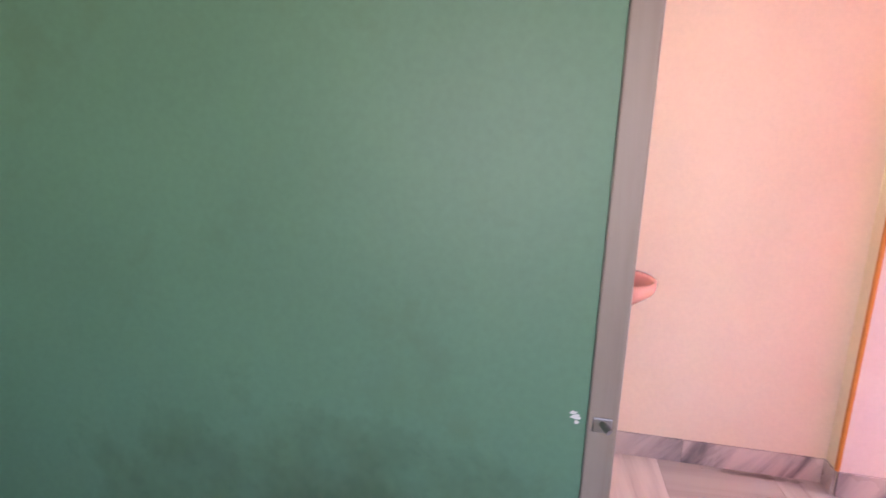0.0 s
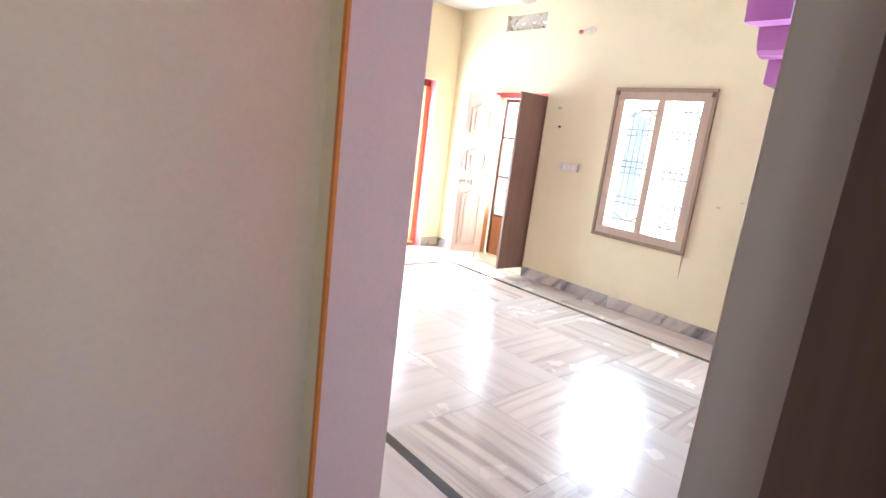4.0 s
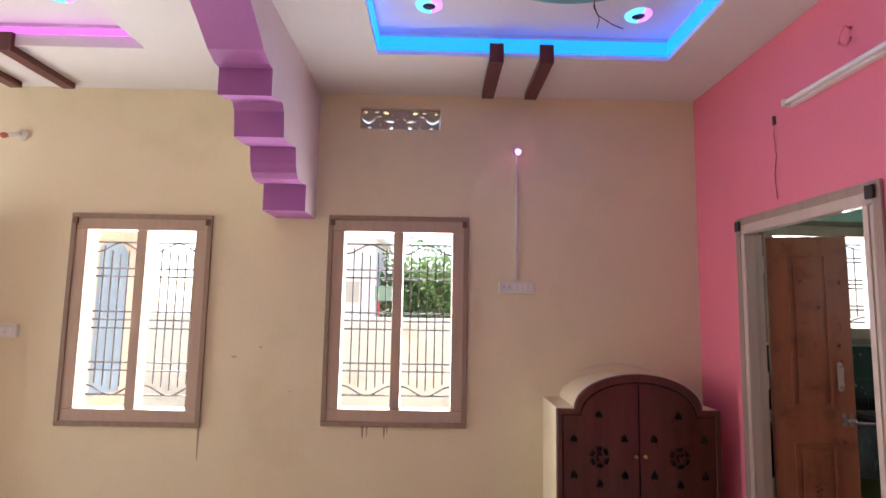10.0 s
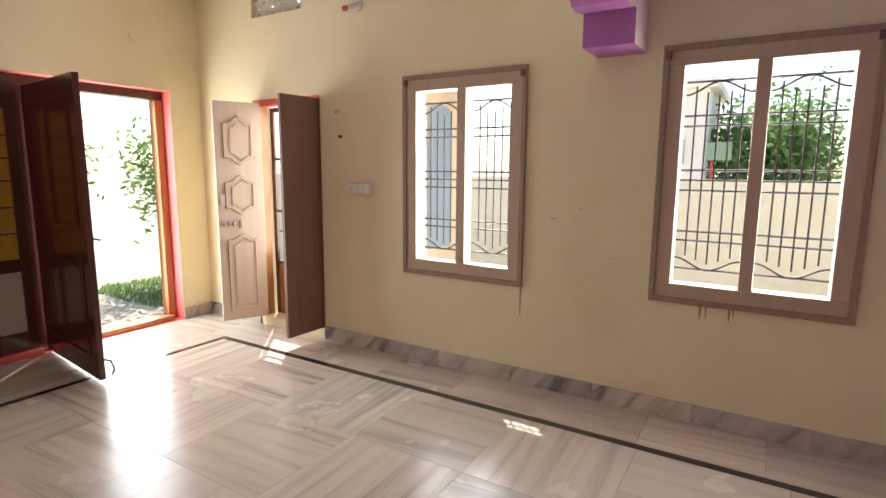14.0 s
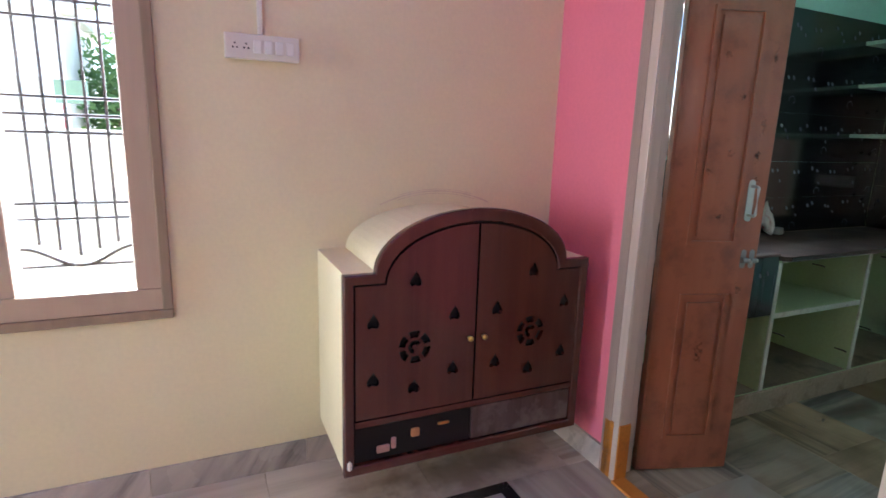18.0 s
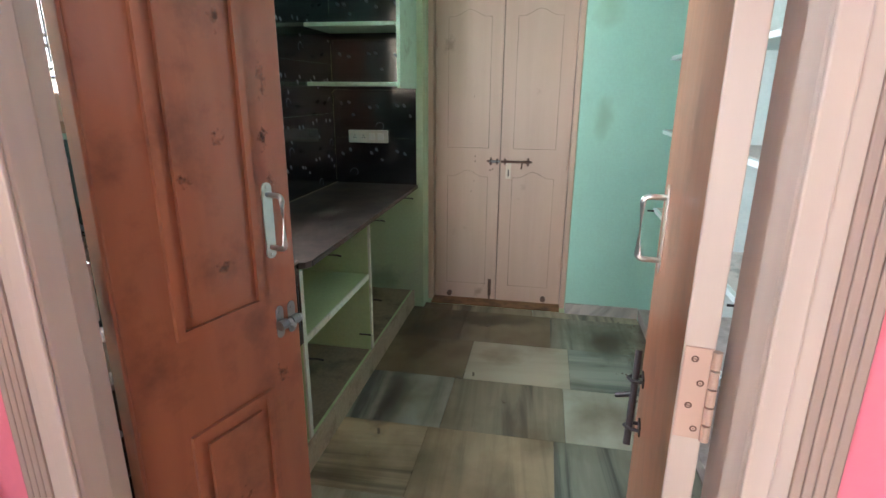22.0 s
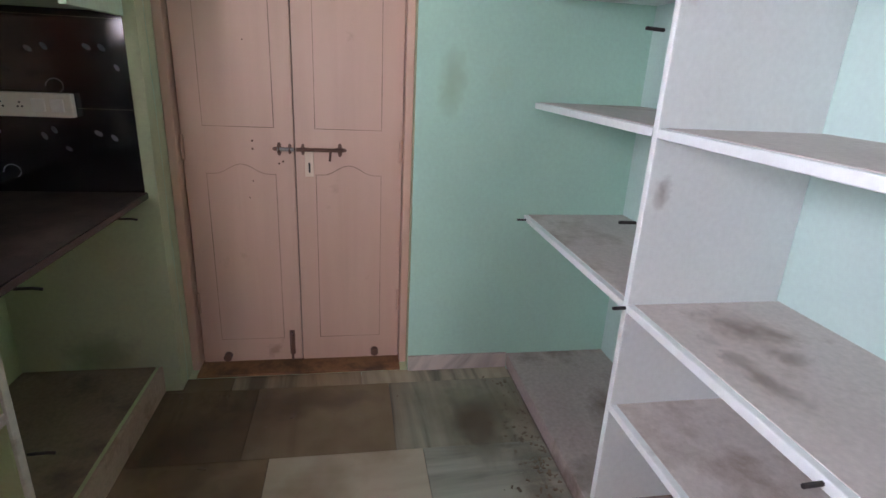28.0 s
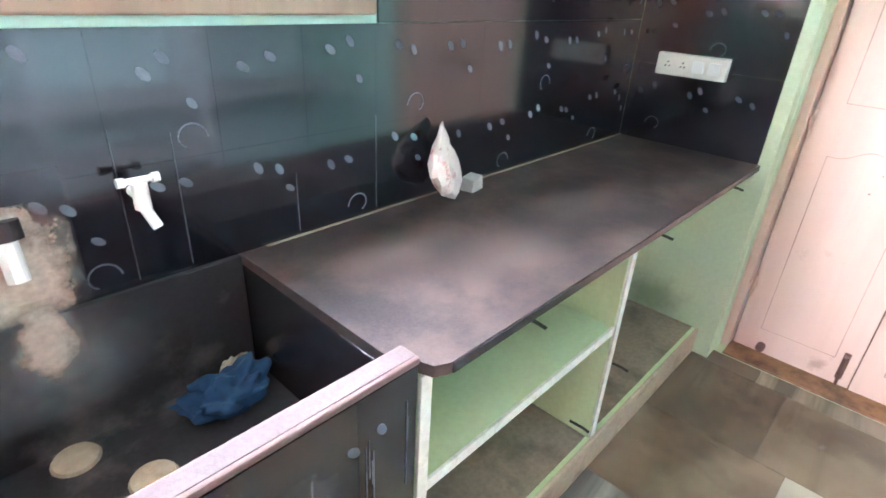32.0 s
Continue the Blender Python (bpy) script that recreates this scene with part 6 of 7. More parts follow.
smear("mould_stain", pose(-1.4535, -5.85, 0.40, 90, 0, 90), 1.1, 0.55, "stain_mould", "dark green blotch low on the jade wall", "wall_bedroom")
flakes("plaster_chip", pose(-1.4542, -5.25, 0.872, 0, 0, 90), [(0, 0, 0.007), (-0.006, 0.010, 0.005), (0.002, -0.012, 0.004)], M["plaster_white"], "white plaster chip", "wall_bedroom")

# ---- wash basin ----
basin = thing("wash_basin", pose(-2.838, -5.243, 0.705), "pink ceramic corner basin with chrome tap in the passage", "wash basin")
# local x leaves the peach wall, local y the lilac wall; the bowl is symmetric about the diagonal
bm = bmesh.new()
N = 64
QUARTER = ((0.0, 0.0), (0.0, 0.14), (0.0, 0.285), (0.020, 0.296), (0.036, 0.318), (0.075, 0.347), (0.13, 0.366), (0.20, 0.372), (0.27, 0.352))
OUTLINE = [(u * 1.07, v) for u, v in QUARTER] + [(0.334, 0.318)] + [(v * 1.07, u) for u, v in reversed(QUARTER[1:])]
MID = Vector((0.215, 0.19))


def reach(a):
    """How far the plan outline lies from the middle in the direction a."""
    d = Vector((math.cos(a), math.sin(a)))
    best = 0.0
    for p, q in zip(OUTLINE, OUTLINE[1:] + OUTLINE[:1]):
        p, e = Vector(p) - MID, Vector(q) - Vector(p)
        den = d.x * e.y - d.y * e.x
        if abs(den) > 1e-9:
            t, u = (p.x * e.y - p.y * e.x) / den, (p.x * d.y - p.y * d.x) / den
            if t > 0 and -1e-6 <= u <= 1 + 1e-6:
                best = max(best, t)
    return best


FAR = [reach(2 * math.pi * i / N) for i in range(N)]


def ring(z, t=None, r=None, shift=(0.0, 0.0)):
    """The outline scaled by t about the middle, or a circle of radius r."""
    out = []
    for i in range(N):
        a = 2 * math.pi * i / N
        k = r if r else FAR[i] * t
        out.append(bm.verts.new((max(0.001, MID.x + shift[0] + k * math.cos(a)), max(0.001, MID.y + shift[1] + k * math.sin(a)), z)))
    return out


rings = [ring(0.040, r=0.040), ring(0.075, r=0.046), ring(0.098, r=0.075), ring(0.122, 0.55), ring(0.150, 0.78), ring(0.172, 0.93), ring(0.190, 0.985), ring(0.208, 1.0), ring(0.222, 0.985), ring(0.228, 0.95),
         ring(0.227, r=0.150, shift=(0.008, 0.014)), ring(0.220, r=0.140, shift=(0.008, 0.014)), ring(0.190, r=0.130, shift=(0.008, 0.012)), ring(0.145, r=0.104, shift=(0.006, 0.008)), ring(0.115, r=0.060), ring(0.107, r=0.014)]
for a, b in zip(rings, rings[1:]):
    for k in range(N):
        bm.faces.new((a[k], a[(k + 1) % N], b[(k + 1) % N], b[k]))
bm.faces.new(rings[0][::-1])
bm.faces.new(rings[-1])
part("bowl", bm, M["basin"], basin, smooth=True)
for b in ((0.0015, 0.0015, 0.200, 0.020, 0.280, 0.244), (0.0205, 0.0015, 0.200, 0.298, 0.020, 0.244)):
    bm = bmesh.new()
    box(bm, *b, 0.007)
    part("back_ledge", bm, M["basin"], basin, smooth=True)
bm = bmesh.new()
lathe(bm, [(0.021, 0.224), (0.020, 0.238), (0.013, 0.244), (0.013, 0.258), (0.020, 0.262), (0.022, 0.284), (0.017, 0.291), (0.0, 0.292)], 18, (0.090, 0.070, 0))
bent(bm, [(0.090, 0.070, 0.248), (0.108, 0.094, 0.252), (0.122, 0.112, 0.247), (0.126, 0.118, 0.235)], 0.011, 10)
part("tap", bm, M["steel"], basin, "chrome pillar tap", smooth=True)
# black disc paints the dark inside of the overflow hole
bm = bmesh.new()
tube(bm, (0.135, 0.104, 0.185), (0.139, 0.110, 0.186), 0.010, 12)
part("overflow", bm, M["shade_black"], basin)
bm = bmesh.new()
tube(bm, (0.215, 0.19, 0.042), (0.215, 0.19, 0.028), 0.024, 18)
part("waste_ring", bm, M["steel_dark"], basin, "dark waste ring")
bm = bmesh.new()
tube(bm, (0.215, 0.19, 0.030), (0.212, 0.186, -0.022), 0.025, 18, 0.021)
part("trap_cap", bm, M["plastic_white"], basin, "white drain coupling")
bm = bmesh.new()
bent(bm, [(0.212, 0.186, -0.020), (0.185, 0.166, -0.22), (0.14, 0.132, -0.46), (0.09, 0.105, -0.69)], 0.013, 12)
part("waste_pipe", bm, M["waste_cream"], basin, "flexible cream waste pipe", smooth=True)
bm = bmesh.new()
tube(bm, (0.075, 0.016, -0.125), (0.075, 0.025, -0.125), 0.022, 16)
tube(bm, (0.075, 0.024, -0.125), (0.075, 0.065, -0.125), 0.010, 12)
tube(bm, (0.075, 0.062, -0.125), (0.075, 0.09, -0.125), 0.018, 14, 0.021)
tube(bm, (0.075, 0.042, -0.125), (0.075, 0.042, -0.085), 0.009, 10)
part("stop_cock", bm, M["steel"], basin, "chrome stop cock")
bm = bmesh.new()
bent(bm, [(0.075, 0.042, -0.088), (0.078, 0.043, -0.045), (0.09, 0.06, -0.008), (0.1, 0.09, 0.004), (0.11, 0.12, 0.008), (0.11, 0.14, 0.05), (0.11, 0.14, 0.15)], 0.006, 8)
part("supply_hose", bm, M["steel"], basin, "braided supply hose", smooth=True)
bm = bmesh.new()
bent(bm, [(0.05, 0.019, 0.16), (0.052, 0.02, -0.1), (0.05, 0.0185, -0.4), (0.054, 0.02, -0.69)], 0.003, 6)
part("cable", bm, M["plastic"], basin)

# ---- kitchen ----
K0 = 0.106
counter = thing("kitchen_counter", pose(0, 0, 0), "dusty black granite worktop along the kitchen wall", "counter")
bm = bmesh.new()
prism(bm, [(1.165, -0.462), (2.849, -0.462), (2.849, K0 - 0.001), (1.10, K0 - 0.001), (1.10, -0.3835), (1.129, -0.3835), (1.129, -0.425), (1.138, -0.450)], 0.0, 0.024)
bmesh.ops.transform(bm, matrix=Matrix(((1, 0, 0, 0), (0, 0, 1, 0), (0, 1, 0, 0.844), (0, 0, 0, 1))), verts=bm.verts[:])
part("worktop", bm, M["granite_dusty"], counter)
bm = bmesh.new()
box(bm, 1.168, -0.4655, 0.845, 2.848, -0.4625, 0.866, 0.001)
part("front_edge", bm, M["black_stone"], counter, "polished black front edge")
bm = bmesh.new()
box(bm, 1.16, K0 - 0.018, 0.8685, 2.84, K0 - 0.0085, 0.871, 0.001)
part("mortar_bead", bm, M["dusty_floor"], counter, "dusty mortar bead along the wall")

base = thing("counter_base", pose(0, 0, 0), "green painted masonry shelves below the worktop", "kitchen shelves")
for name, b in (("plinth", (0.12, -0.42, 0.001, 2.849, K0 - 0.001, 0.115)), ("shelf", (1.165, -0.41, 0.528, 1.93, K0 - 0.001, 0.552)), ("upright", (1.93, -0.415, 0.115, 1.957, K0 - 0.001, 0.843)),
                ("upright", (1.138, -0.415, 0.115, 1.165, K0 - 0.001, 0.843)), ("back_panel", (0.12, K0 - 0.012, 0.115, 2.849, K0 - 0.002, 0.83))):
    bm = bmesh.new()
    box(bm, *b, 0.003)
    part(name, bm, M["lime"], base)
bm = bmesh.new()
box(bm, 1.165, -0.419, 0.526, 1.93, -0.4105, 0.554, 0.002)
part("shelf_edge", bm, M["edge_white"], base, "whitish shelf edge")
bm = bmesh.new()
box(bm, 1.166, -0.424, 0.828, 2.848, -0.4155, 0.843, 0.002)
part("top_edge", bm, M["edge_white"], base, "whitish edge under the worktop")
for x in (1.93, 1.138):
    bm = bmesh.new()
    box(bm, x, -0.424, 0.116, x + 0.027, -0.4155, 0.8275, 0.002)
    part("upright_edge", bm, M["edge_white"], base, "whitish upright edge")
bm = bmesh.new()
box(bm, 0.12, -0.435, 0.001, 2.849, -0.4205, 0.122, 0.004)
part("plinth_edge", bm, M["edge_brown"], base, "stained plinth edge")
bm = bmesh.new()
box(bm, 0.12, -0.405, 0.1155, 2.849, K0 - 0.013, 0.119)
part("plinth_top", bm, M["dusty_floor"], base, "dusty brown plinth top")
for x, z in ((1.45, 0.80), (2.09, 0.80), (2.72, 0.80), (2.0, 0.38), (1.80, 0.27), (1.21, 0.44)):
    bm = bmesh.new()
    bent(bm, [(x, -0.40, z), (x + 0.003, -0.44, z), (x + 0.005, -0.462, z - 0.004)], 0.0042, 6)
    part("peg", bm, M["iron"], base, "rusty iron peg")

sink = thing("kitchen_sink", pose(0, 0, 0), "deep black tiled masonry sink with stone rim", "sink")
for name, b, mat in (("front_wall", (0.12, -0.425, 0.552, 1.128, -0.385, 0.868), "black_stone"), ("floor", (0.12, -0.384, 0.552, 1.128, K0 - 0.001, 0.585), "sink_grime"),
                     ("end_wall", (1.098, -0.384, 0.586, 1.128, K0 - 0.001, 0.8435), "black_stone"), ("end_wall", (0.44, -0.384, 0.586, 0.515, K0 - 0.001, 0.872), "plinth_stone"),
                     ("back_wall", (0.516, K0 - 0.018, 0.586, 1.0975, K0 - 0.001, 0.868), "sink_grime")):
    bm = bmesh.new()
    box(bm, *b, 0.002)
    part(name, bm, M[mat], sink)
bm = bmesh.new()
box(bm, 0.12, -0.432, 0.868, 1.126, -0.385, 0.882, 0.004)
part("rim", bm, M["rim_pink"], sink, "pinkish stone rim")
bm = bmesh.new()
box(bm, 0.12, -0.424, 0.882, 1.122, -0.393, 0.8835, 0.001)
part("rim_groove", bm, M["rim_grey"], sink, "greyish centre strip of the rim")
for x, y in ((0.715, 0.05), (0.80, -0.09)):
    bm = bmesh.new()
    lathe(bm, [(0.0, 0.006), (0.038, 0.006), (0.042, 0.0)], 24, (x, y, 0.5855))
    part("drain_cover", bm, M["edge_brown"], sink, "pale round drain cover")

# black wall tiles with pale dots and scrolls
def plate(w, h):
    bm = bmesh.new()
    box(bm, -w / 2 + 0.0003, -0.006, -h / 2 + 0.0003, w / 2 - 0.0003, 0.0, h / 2 - 0.0003)
    me = bpy.data.meshes.new("wall_tile")
    bm.to_mesh(me)
    bm.free()
    me.materials.append(M["black_tile"])
    return me


tiling = structure(new("wall_tiling"), "glossy black kitchen wall tiles with pale dots and scrolls", "tiles")
plates, motif = {}, bmesh.new()


def scroll(m, flip):
    pts = [(0.034 * flip * math.cos(a) * (1 - a / 9), 0.0, 0.034 * math.sin(a) * (1 - a / 9)) for a in [0.35 * k for k in range(13)]]
    bent(motif, [m @ Vector(p) for p in pts], 0.0018, 4)


def tile_wall(m, w, h, skip=lambda x, z: False, decor=True):
    nx, nz = max(1, round(w / 0.2)), max(1, round(h / 0.3))
    tw, th = w / nx, h / nz
    key = (round(tw, 4), round(th, 4))
    if key not in plates:
        plates[key] = plate(tw, th)
    for i in range(nx):
        for j in range(nz):
            x, z = (i + 0.5) * tw, (j + 0.5) * th
            if skip(x, z):
                continue
            ob = new("wall_tile", plates[key])
            ob.parent = tiling
            ob.matrix_basis = m @ pose(x, random.uniform(-0.0002, 0.0002), z)
            if decor:
                for dx, dz, r in ((-0.03, 0.055, 0.0125), (0.02, 0.06, 0.012), (0.055, -0.01, 0.0105))[:2 + (i + j) % 2]:
                    dx, dz = dx + random.uniform(-0.012, 0.012), dz + random.uniform(-0.02, 0.02)
                    lathe(motif, [(0.0, -0.0012), (r, -0.001), (r, 0.0)], 10, m=m @ pose(x + dx, -0.0062, z + dz, -90, random.choice((35, 50, 60)), 0) @ Matrix.Diagonal((1.2, 0.68, 1, 1)))
                if (i + 2 * j) % 3 == 0:
                    scroll(m @ pose(x + 0.04, -0.0062, z - 0.08), 1 if (i + j) % 2 else -1)


tile_wall(pose(0.12, K0, 0.868), 2.724, 0.455)
tile_wall(pose(1.49, K0, 1.3232), 1.354, 0.9)
tile_wall(pose(2.85, K0 - 0.0063, 0.868, 0, 0, -90), 0.555, 1.2)
tile_wall(pose(0.12, -0.426, 0.556), 1.0, 0.312)
runs = bmesh.new()
for _ in range(24):
    x, z1 = random.uniform(0.5, 1.10), random.uniform(0.66, 0.85)
    w = random.uniform(0.0005, 0.0011)
    box(runs, x - w, -0.4334, z1 - random.uniform(0.04, 0.15), x + w, -0.4322, z1)
for x in (0.66, 0.90, 1.0, 1.25, 1.48):
    box(runs, x, K0 - 0.0076, 0.88, x + 0.0013, K0 - 0.0062, random.uniform(1.0, 1.2))
part("tile_motifs", motif, M["motif"], tiling, "pale grey dots and scrolls")

rack = thing("wall_rack", pose(0, 0, 0), "pale green open rack above the worktop", "rack")
for name, b in (("shelf", (2.458, -0.44, 1.490, 2.842, K0 - 0.008, 1.512)), ("shelf", (2.458, -0.432, 1.808, 2.842, K0 - 0.008, 1.83)), ("shelf", (2.458, -0.44, 2.075, 2.842, K0 - 0.008, 2.10)),
                ("side_panel", (2.458, -0.462, 1.478, 2.849, -0.4405, 2.10))):
    bm = bmesh.new()
    box(bm, *b, 0.003)
    part(name, bm, M["rack_green"], rack)

# wall fittings over the sink
tap = thing("plastic_tap", pose(0.92, K0 - 0.007, 1.055) @ Matrix.Scale(0.85, 4), "white plastic tap on black kitchen tiles", "tap")
bm = bmesh.new()
tube(bm, (0, 0, 0), (0, -0.05, 0), 0.012, 12)
tube(bm, (0, -0.05, 0.03), (0, -0.05, -0.025), 0.016, 14)
tube(bm, (0, -0.05, -0.02), (0.012, -0.078, -0.062), 0.011, 12)
part("body", bm, M["plastic_white"], tap)
bm = bmesh.new()
tube(bm, (-0.032, -0.05, 0.036), (0.032, -0.05, 0.036), 0.007, 10)
for s in (-1, 1):
    tube(bm, (s * 0.026, -0.05, 0.036), (s * 0.040, -0.05, 0.036), 0.0105, 10)
part("handle", bm, M["plastic_white"], tap)
for x, y, w, h in ((1.55, -0.27, 0.42, 0.19), (1.95, -0.22, 0.34, 0.17), (1.38, -0.12, 0.28, 0.17)):
    smear("dust_patch", pose(x, y, 0.8692), w, h, "stain_dust", "pale dust on the black worktop", "kitchen_counter")
smear("cement_patch", pose(0.732, K0 - 0.0195, 0.82, 90, 0, 0), 0.055, 0.085, "stain_cement", "brown cement run down the back of the sink", "kitchen_sink")
smear("cement_patch", pose(0.730, K0 - 0.0085, 0.935, 90, 0, 0), 0.085, 0.135, "stain_cement", "rough brown cement patch on black kitchen tiles", "wall_tiling")
smear("scale_stain", pose(0.62, K0 - 0.0075, 0.99, 90, 0, 0), 0.20, 0.13, "stain_scale", "grey lime scale stains on black kitchen tiles", "wall_tiling")
smear("scale_stain", pose(0.72, K0 - 0.0188, 0.76, 90, 0, 0), 0.24, 0.13, "stain_scale", "grey lime scale on the back of the sink", "kitchen_sink")
smear("scale_stain", pose(0.60, -0.4335, 0.72, 90, 0, 0), 0.40, 0.17, "stain_scale", "grey lime scale runs on the black sink front", "kitchen_sink")
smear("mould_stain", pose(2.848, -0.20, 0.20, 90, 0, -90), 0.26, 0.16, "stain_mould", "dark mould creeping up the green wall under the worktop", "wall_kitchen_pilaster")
smear("dirt_stain", pose(2.45, -0.66, 0.0012), 0.50, 0.26, "stain_dirt", "dark brown dirt on the kitchen floor by the double door", "floor_kitchen")
smear("dirt_stain", pose(2.72, -0.95, 0.0012), 0.16, 0.55, "stain_dirt", "dark dirt swept along the end door threshold", "floor_kitchen")
smear("dirt_stain", pose(1.75, -0.60, 0.0012), 0.75, 0.10, "stain_floor", "brown dirt on the kitchen floor along the cabinet plinth", "floor_kitchen")
smear("dirt_stain", pose(2.55, -1.72, 0.0012), 0.40, 0.16, "stain_dirt", "dark dirt on the kitchen floor along the shelves", "floor_kitchen")
smear("dirt_stain", pose(0.62, -1.25, 0.0012), 0.45, 0.3, "stain_floor", "brown dirt on the kitchen floor", "floor_kitchen")
ob = thing("waste_outlet", pose(0.725, K0 - 0.009, 1.0), "white pipe stub with a black rubber collar", "pipe")
bm = bmesh.new()
tube(bm, (0, -0.012, 0.03), (0, -0.026, -0.045), 0.016, 14)
part("stub", bm, M["plastic_white"], ob)
bm = bmesh.new()
tube(bm, (0, -0.008, 0.052), (0, -0.014, 0.022), 0.026, 16)
part("collar", bm, M["iron"], ob, "black collar")

smear("dirt_stain", pose(2.15, -1.86, 0.0012), 0.45, 0.10, "stain_dirt", "dark sweepings on the kitchen floor along the shelves", "floor_kitchen")
smear("damp_stain", pose(2.9338, -1.62, 1.32, 90, 0, -90), 0.10, 0.28, "stain_damp", "yellowish damp patch on the mint wall", "wall_kitchen_end")
smear("damp_stain", pose(2.9338, -1.60, 1.95, 90, 0, -90), 0.16, 0.30, "stain_damp", "yellowish damp patch on the mint wall", "wall_kitchen_end")

# things left behind
bag = thing("plastic_packet", pose(1.70, 0.0, 0.8685), "crumpled white and red plastic packet on the worktop", "packet")
bm = bmesh.new()
lathe(bm, [(0.004, 0.0), (0.022, 0.012), (0.040, 0.04), (0.050, 0.07), (0.051, 0.10), (0.044, 0.13), (0.035, 0.150), (0.028, 0.165), (0.022, 0.185), (0.012, 0.203), (0.003, 0.214)], 22)
for v in bm.verts:
    v.co.x = v.co.x * 1.3 - 0.018 * math.sin(math.pi * min(v.co.z / 0.2, 1.0))
    v.co.y *= 0.6
    v.co += Vector((noise.noise(v.co * 38) * 0.012 + noise.noise(v.co * 95) * 0.006 + (0.022 * max(0.0, (v.co.z - 0.15) / 0.06)), noise.noise(v.co * 31 + Vector((7, 1, 3))) * 0.010, 0))
bmesh.ops.transform(bm, matrix=pose(0.012, 0.028, 0.002, -14, -10, 20), verts=bm.verts[:])
part("film", bm, M["packet"], bag)
ob = thing("small_carton", pose(1.80, 0.045, 0.8685, 0, 0, 12), "small grey crumpled carton beside the packet", "carton")
bm = bmesh.new()
box(bm, -0.03, -0.022, 0, 0.03, 0.022, 0.042, 0.004)
for v in bm.verts:
    v.co += Vector((noise.noise(v.co * 50) * 0.006, noise.noise(v.co * 44) * 0.006, 0))
part("box", bm, M["carton"], ob)
part("lime_runs", runs, M["scale"], tiling, "thin pale lime runs")
ob = thing("brown_paper", pose(1.04, 0.055, 0.5875), "crumpled brown paper in the sink corner", "paper")
bm = bmesh.new()
bmesh.ops.create_icosphere(bm, subdivisions=3, radius=1.0)
for v in bm.verts:
    p = v.co.copy()
    f = 1 + 0.5 * noise.noise(p * 2.9 + Vector((3, 1, 2))) + 0.2 * noise.noise(p * 7.0)
    v.co = Vector((p.x * 0.036 * f, p.y * 0.03 * f, max(0.0, (p.z * 0.5 + 0.45) * 0.06 * f)))
part("sheet", bm, M["edge_brown"], ob)
rag = thing("blue_rag", pose(0.985, -0.01, 0.5875), "crumpled blue cloth in the sink", "cloth")
bm = bmesh.new()
bmesh.ops.create_icosphere(bm, subdivisions=4, radius=1.0)
for v in bm.verts:
    p = v.co.copy()
    f = 1 + 0.55 * noise.noise(p * 2.1) + 0.28 * noise.noise(p * 5.1) + 0.10 * noise.noise(p * 13.0)
    v.co = Vector((p.x * 0.082 * f, p.y * 0.055 * f, max(0.0, (p.z * 0.5 + 0.45) * 0.075 * f)))
part("cloth", bm, M["rag"], rag, smooth=True)

# open masonry shelves opposite
shelves = thing("open_shelves", pose(0, 0, 0), "white painted masonry shelves with dusty boards", "shelves")
S0, S1 = -1.975, -2.449
bm = bmesh.new()
box(bm, 0.12, S1, 0.001, 2.934, -1.957, 0.07, 0.004)
part("plinth", bm, M["plinth_stone"], shelves, "stained stone plinth")
for x in (0.30, 1.15, 1.983):
    bm = bmesh.new()
    box(bm, x, S1, 0.071, x + 0.024, S0, 2.4, 0.003)
    part("upright", bm, M["white_shelf"], shelves)
for x0, x1, z in ((2.008, 2.934, 0.765), (2.008, 2.934, 1.248), (2.008, 2.934, 1.67), (2.008, 2.934, 2.08), (1.175, 1.982, 0.44), (1.175, 1.982, 0.765), (1.175, 1.982, 1.248), (1.175, 1.982, 1.66), (1.175, 1.982, 2.08),
                 (0.325, 1.149, 0.44), (0.325, 1.149, 0.765), (0.325, 1.149, 1.248), (0.325, 1.149, 1.66), (0.325, 1.149, 2.08)):
    bm = bmesh.new()
    box(bm, x0, S1, z - 0.024, x1, S0, z, 0.003)
    part("board", bm, M["white_shelf"], shelves)
    bm = bmesh.new()
    box(bm, x0 + 0.004, S1, z + 0.0002, x1 - 0.004, S0 - 0.02, z + 0.0018)
    part("dust", bm, M["shelf_dust"], shelves, "dusty brown board top")
for x, z in ((2.03, 0.99), (1.99, 0.752), (1.32, 0.752), (2.05, 1.48), (2.9, 0.75)):
    bm = bmesh.new()
    bent(bm, [(x, S0 - 0.01, z), (x - 0.004, S0 + 0.04, z + 0.002)], 0.005, 6)
    part("peg", bm, M["iron"], shelves, "iron peg")
smear("rub_mark", pose(1.9822, -2.02, 1.08, 90, 0, -90), 0.05, 0.11, "stain_rub", "brown rub mark on the white upright", "open_shelves")
smear("dirt_stain", pose(1.62, -2.08, 0.772), 0.34, 0.08, "stain_rub", "dark dust streak on a white shelf board", "open_shelves")
smear("dirt_stain", pose(1.78, -2.2, 0.772), 0.30, 0.16, "stain_rub", "dark dust patch on a white shelf board", "open_shelves")
bm = bmesh.new()
for i in range(230):
    x, y = random.choice((random.uniform(1.2, 2.85), random.gauss(2.15, 0.25))), -1.945 + abs(random.gauss(0, 0.075))
    q = random.uniform(0.002, 0.008) * (1.5 if random.random() < 0.08 else 1)
    box(bm, -q, -q * 0.5, 0, q, q * 0.5, q * 0.35, m=pose(x, y, 0.0006, 0, 0, random.uniform(0, 180)))
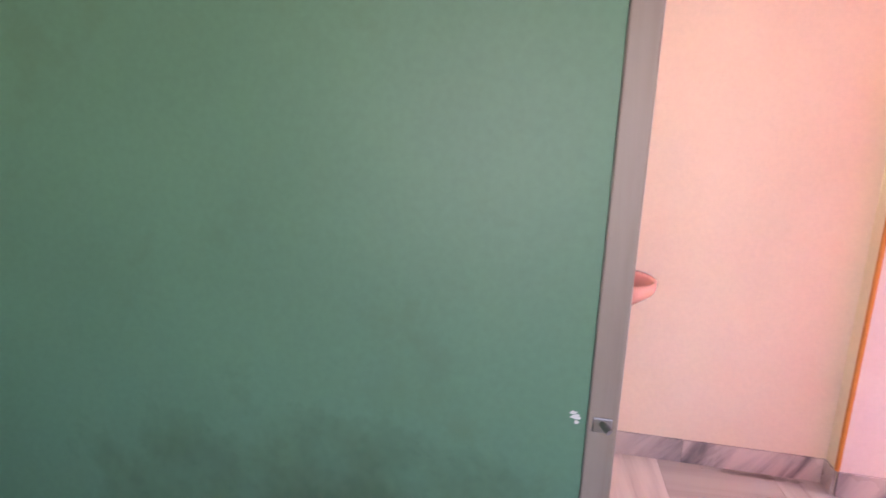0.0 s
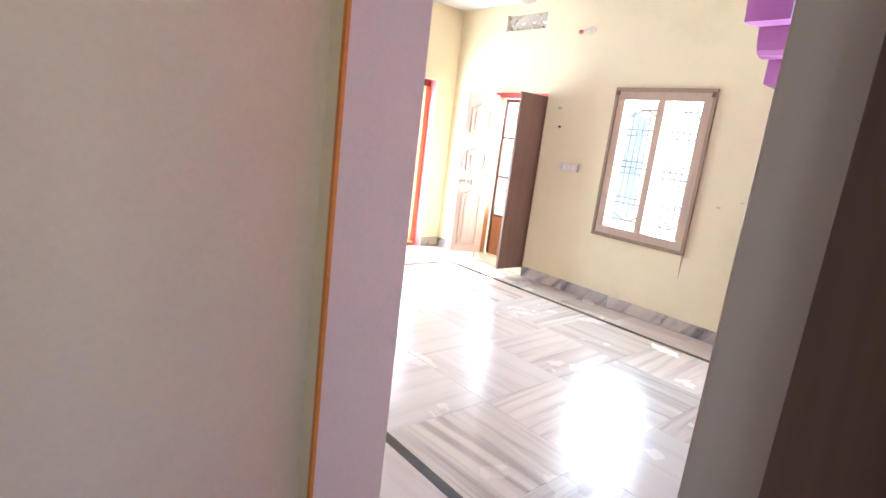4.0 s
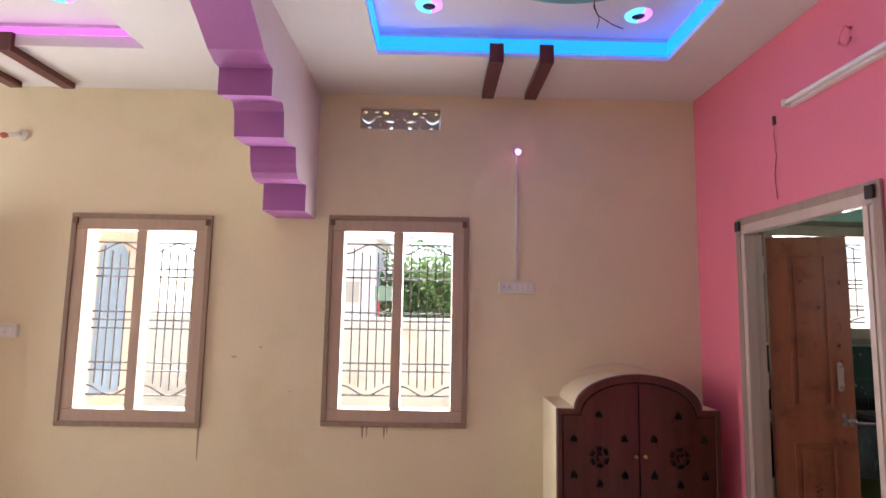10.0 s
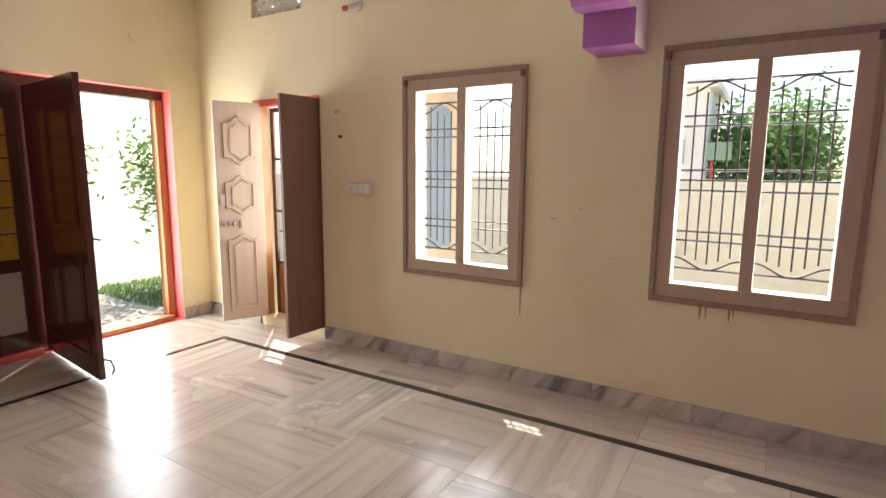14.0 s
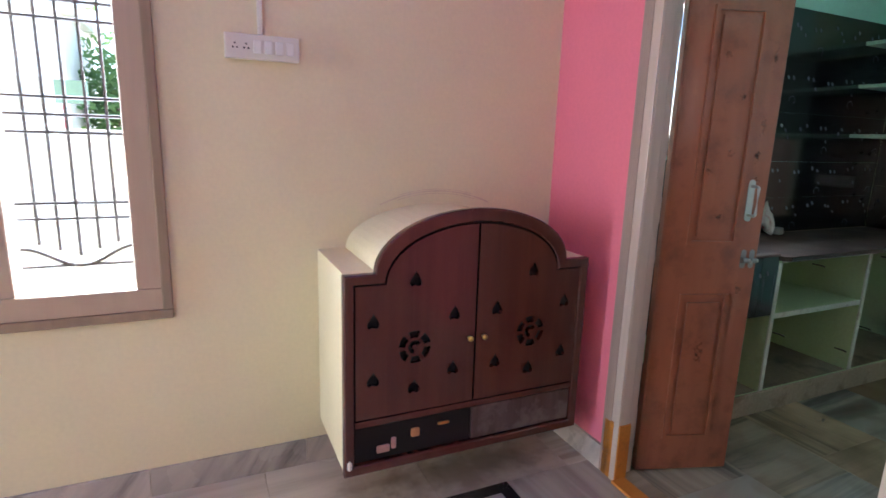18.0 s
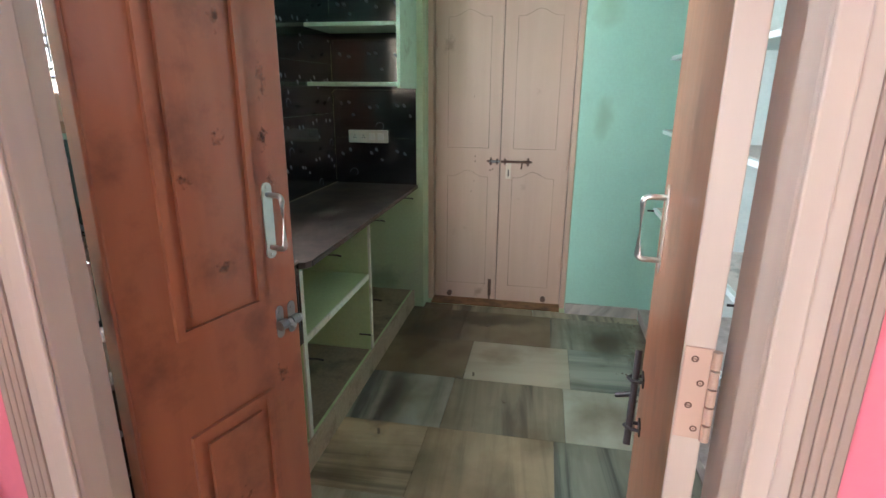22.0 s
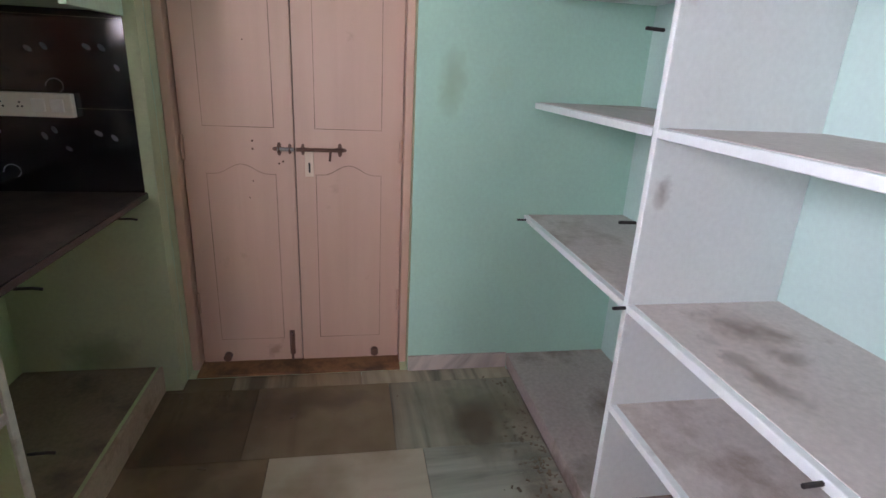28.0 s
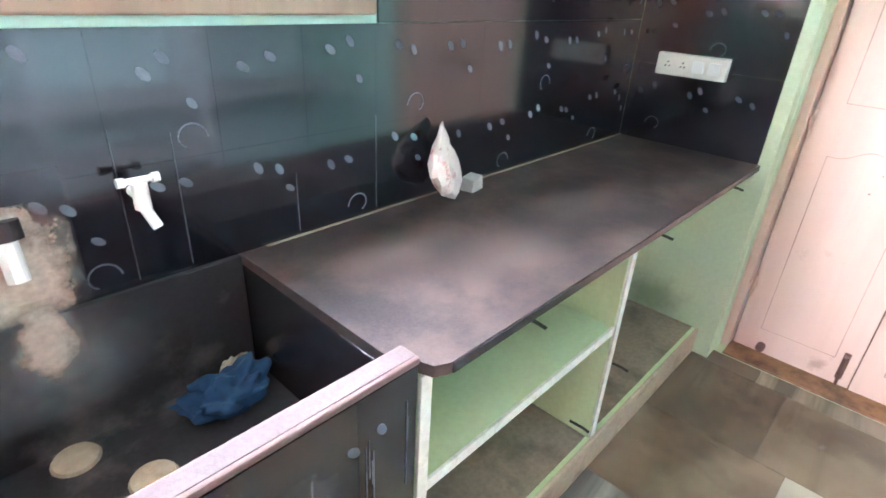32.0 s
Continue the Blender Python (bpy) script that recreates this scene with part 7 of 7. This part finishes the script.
for i in range(60):
    x, y = 2.80 - abs(random.gauss(0, 0.10)), random.uniform(-1.45, -0.5)
    q = random.uniform(0.002, 0.006)
    box(bm, -q, -q * 0.5, 0, q, q * 0.5, q * 0.35, m=pose(x, y, 0.0006, 0, 0, random.uniform(0, 180)))
for x, y in ((2.62, -0.98), (1.4, -0.62), (2.35, -0.7), (1.75, -1.15), (1.98, -0.97), (1.93, -0.90)):
    box(bm, -0.016, -0.006, 0, 0.016, 0.006, 0.005, m=pose(x, y, 0.0006, 0, 0, random.uniform(0, 180)))
me = bpy.data.meshes.new("floor_litter")
bm.to_mesh(me)
bm.free()
me.materials.append(M["litter"])
tagged(new("floor_litter", me), "dry crumbs and leaf litter on the kitchen floor", "litter", kind="stuff")


# ---- yard ----
def tree(x, y, h, spread, label, count, trunk=0.07):
    ob = thing("tree", pose(x, y, -0.5), label, "tree")
    bm = bmesh.new()
    top = h * 0.45
    bent(bm, [(0, 0, 0), (0.03, 0.02, top * 0.4), (-0.05, 0.04, top * 0.75), (0.02, 0, top)], trunk, 10)
    tips = []
    for k in range(7):
        a = k * 2.4
        end = Vector((math.cos(a) * spread * 0.6, math.sin(a) * spread * 0.6, top + h * random.uniform(0.15, 0.4)))
        bent(bm, [(0.0, 0, top * random.uniform(0.6, 0.95)), end * 0.5 + Vector((0, 0, top * 0.35)), end], trunk * 0.35, 6)
        tips.append(end)
    part("trunk", bm, M["bark"], ob)
    verts, faces = [], []
    for _ in range(count):
        t = random.choice(tips)
        p = t + Vector((random.gauss(0, spread * 0.33), random.gauss(0, spread * 0.33), random.gauss(0, h * 0.13)))
        q = Euler((random.uniform(0, 6.3), random.uniform(0, 6.3), random.uniform(0, 6.3))).to_matrix()
        s = random.uniform(0.04, 0.10)
        b = len(verts)
        verts += [tuple(p + q @ Vector(c) * s) for c in ((-0.35, 0, 0), (0, -1, 0.1), (0.35, 0, 0), (0, 1, 0.1))]
        faces.append((b, b + 1, b + 2, b + 3))
    me = bpy.data.meshes.new("crown")
    me.from_pydata(verts, [], faces)
    me.materials.append(M["leaf"])
    c = new("crown", me)
    c.parent = ob


tree(-11.0, 2.25, 2.6, 0.72, "small leafy tree with a thin pale trunk in the yard", 2000, 0.05)
tree(-14.0, 0.6, 2.8, 1.3, "bushy green tree by the yard wall", 2600)
tree(-2.6, 7.3, 2.9, 0.55, "leafy green tree beyond the compound wall", 2600)
tree(-1.85, 7.1, 2.9, 0.6, "leafy green tree beyond the compound wall", 3000)
ob = thing("lawn_patch", pose(-10.4, 1.7, -0.499), "small patch of green grass in the yard", "grass", kind="stuff")
bm = bmesh.new()
for _ in range(2600):
    x, y = random.uniform(-1.0, 1.0), random.uniform(-0.9, 0.9)
    a, hh = random.uniform(0, 6.3), random.uniform(0.04, 0.10)
    p = Vector((x, y, 0))
    w = Vector((math.cos(a), math.sin(a), 0)) * 0.012
    bm.faces.new([bm.verts.new(v) for v in (p - w, p + w, p + Vector((0.02, 0.01, hh)))])
part("blades", bm, M["leaf"], ob)
ob = thing("green_board", pose(-2.79, 4.6, 0), "faded green board on a red post beyond the wall", "board")
bm = bmesh.new()
box(bm, 0.0, -0.015, -0.5, 0.03, 0.015, 1.62, 0.004)
part("post", bm, M["red"], ob, "red painted post")
bm = bmesh.new()
box(bm, -0.05, -0.045, 1.63, 0.24, -0.02, 1.86, 0.004)
part("panel", bm, M["board_green"], ob)
ob = thing("outbuilding", pose(-3.95, 6.4, -0.5), "white rendered outbuilding beyond the compound wall", "building")
bm = bmesh.new()
box(bm, -1.6, 0, 0, 0.9, 2.2, 3.3)
part("wall", bm, M["plaster_white"], ob)
bm = bmesh.new()
box(bm, -1.75, -0.2, 3.3, 1.05, 2.4, 3.45, 0.02)
part("roof", bm, M["plaster_white"], ob)
for x in (-0.9, 0.15):
    bm = bmesh.new()
    box(bm, x, -0.02, 2.1, x + 0.45, 0.02, 2.5)
    part("ventilator", bm, M["jali"], ob)
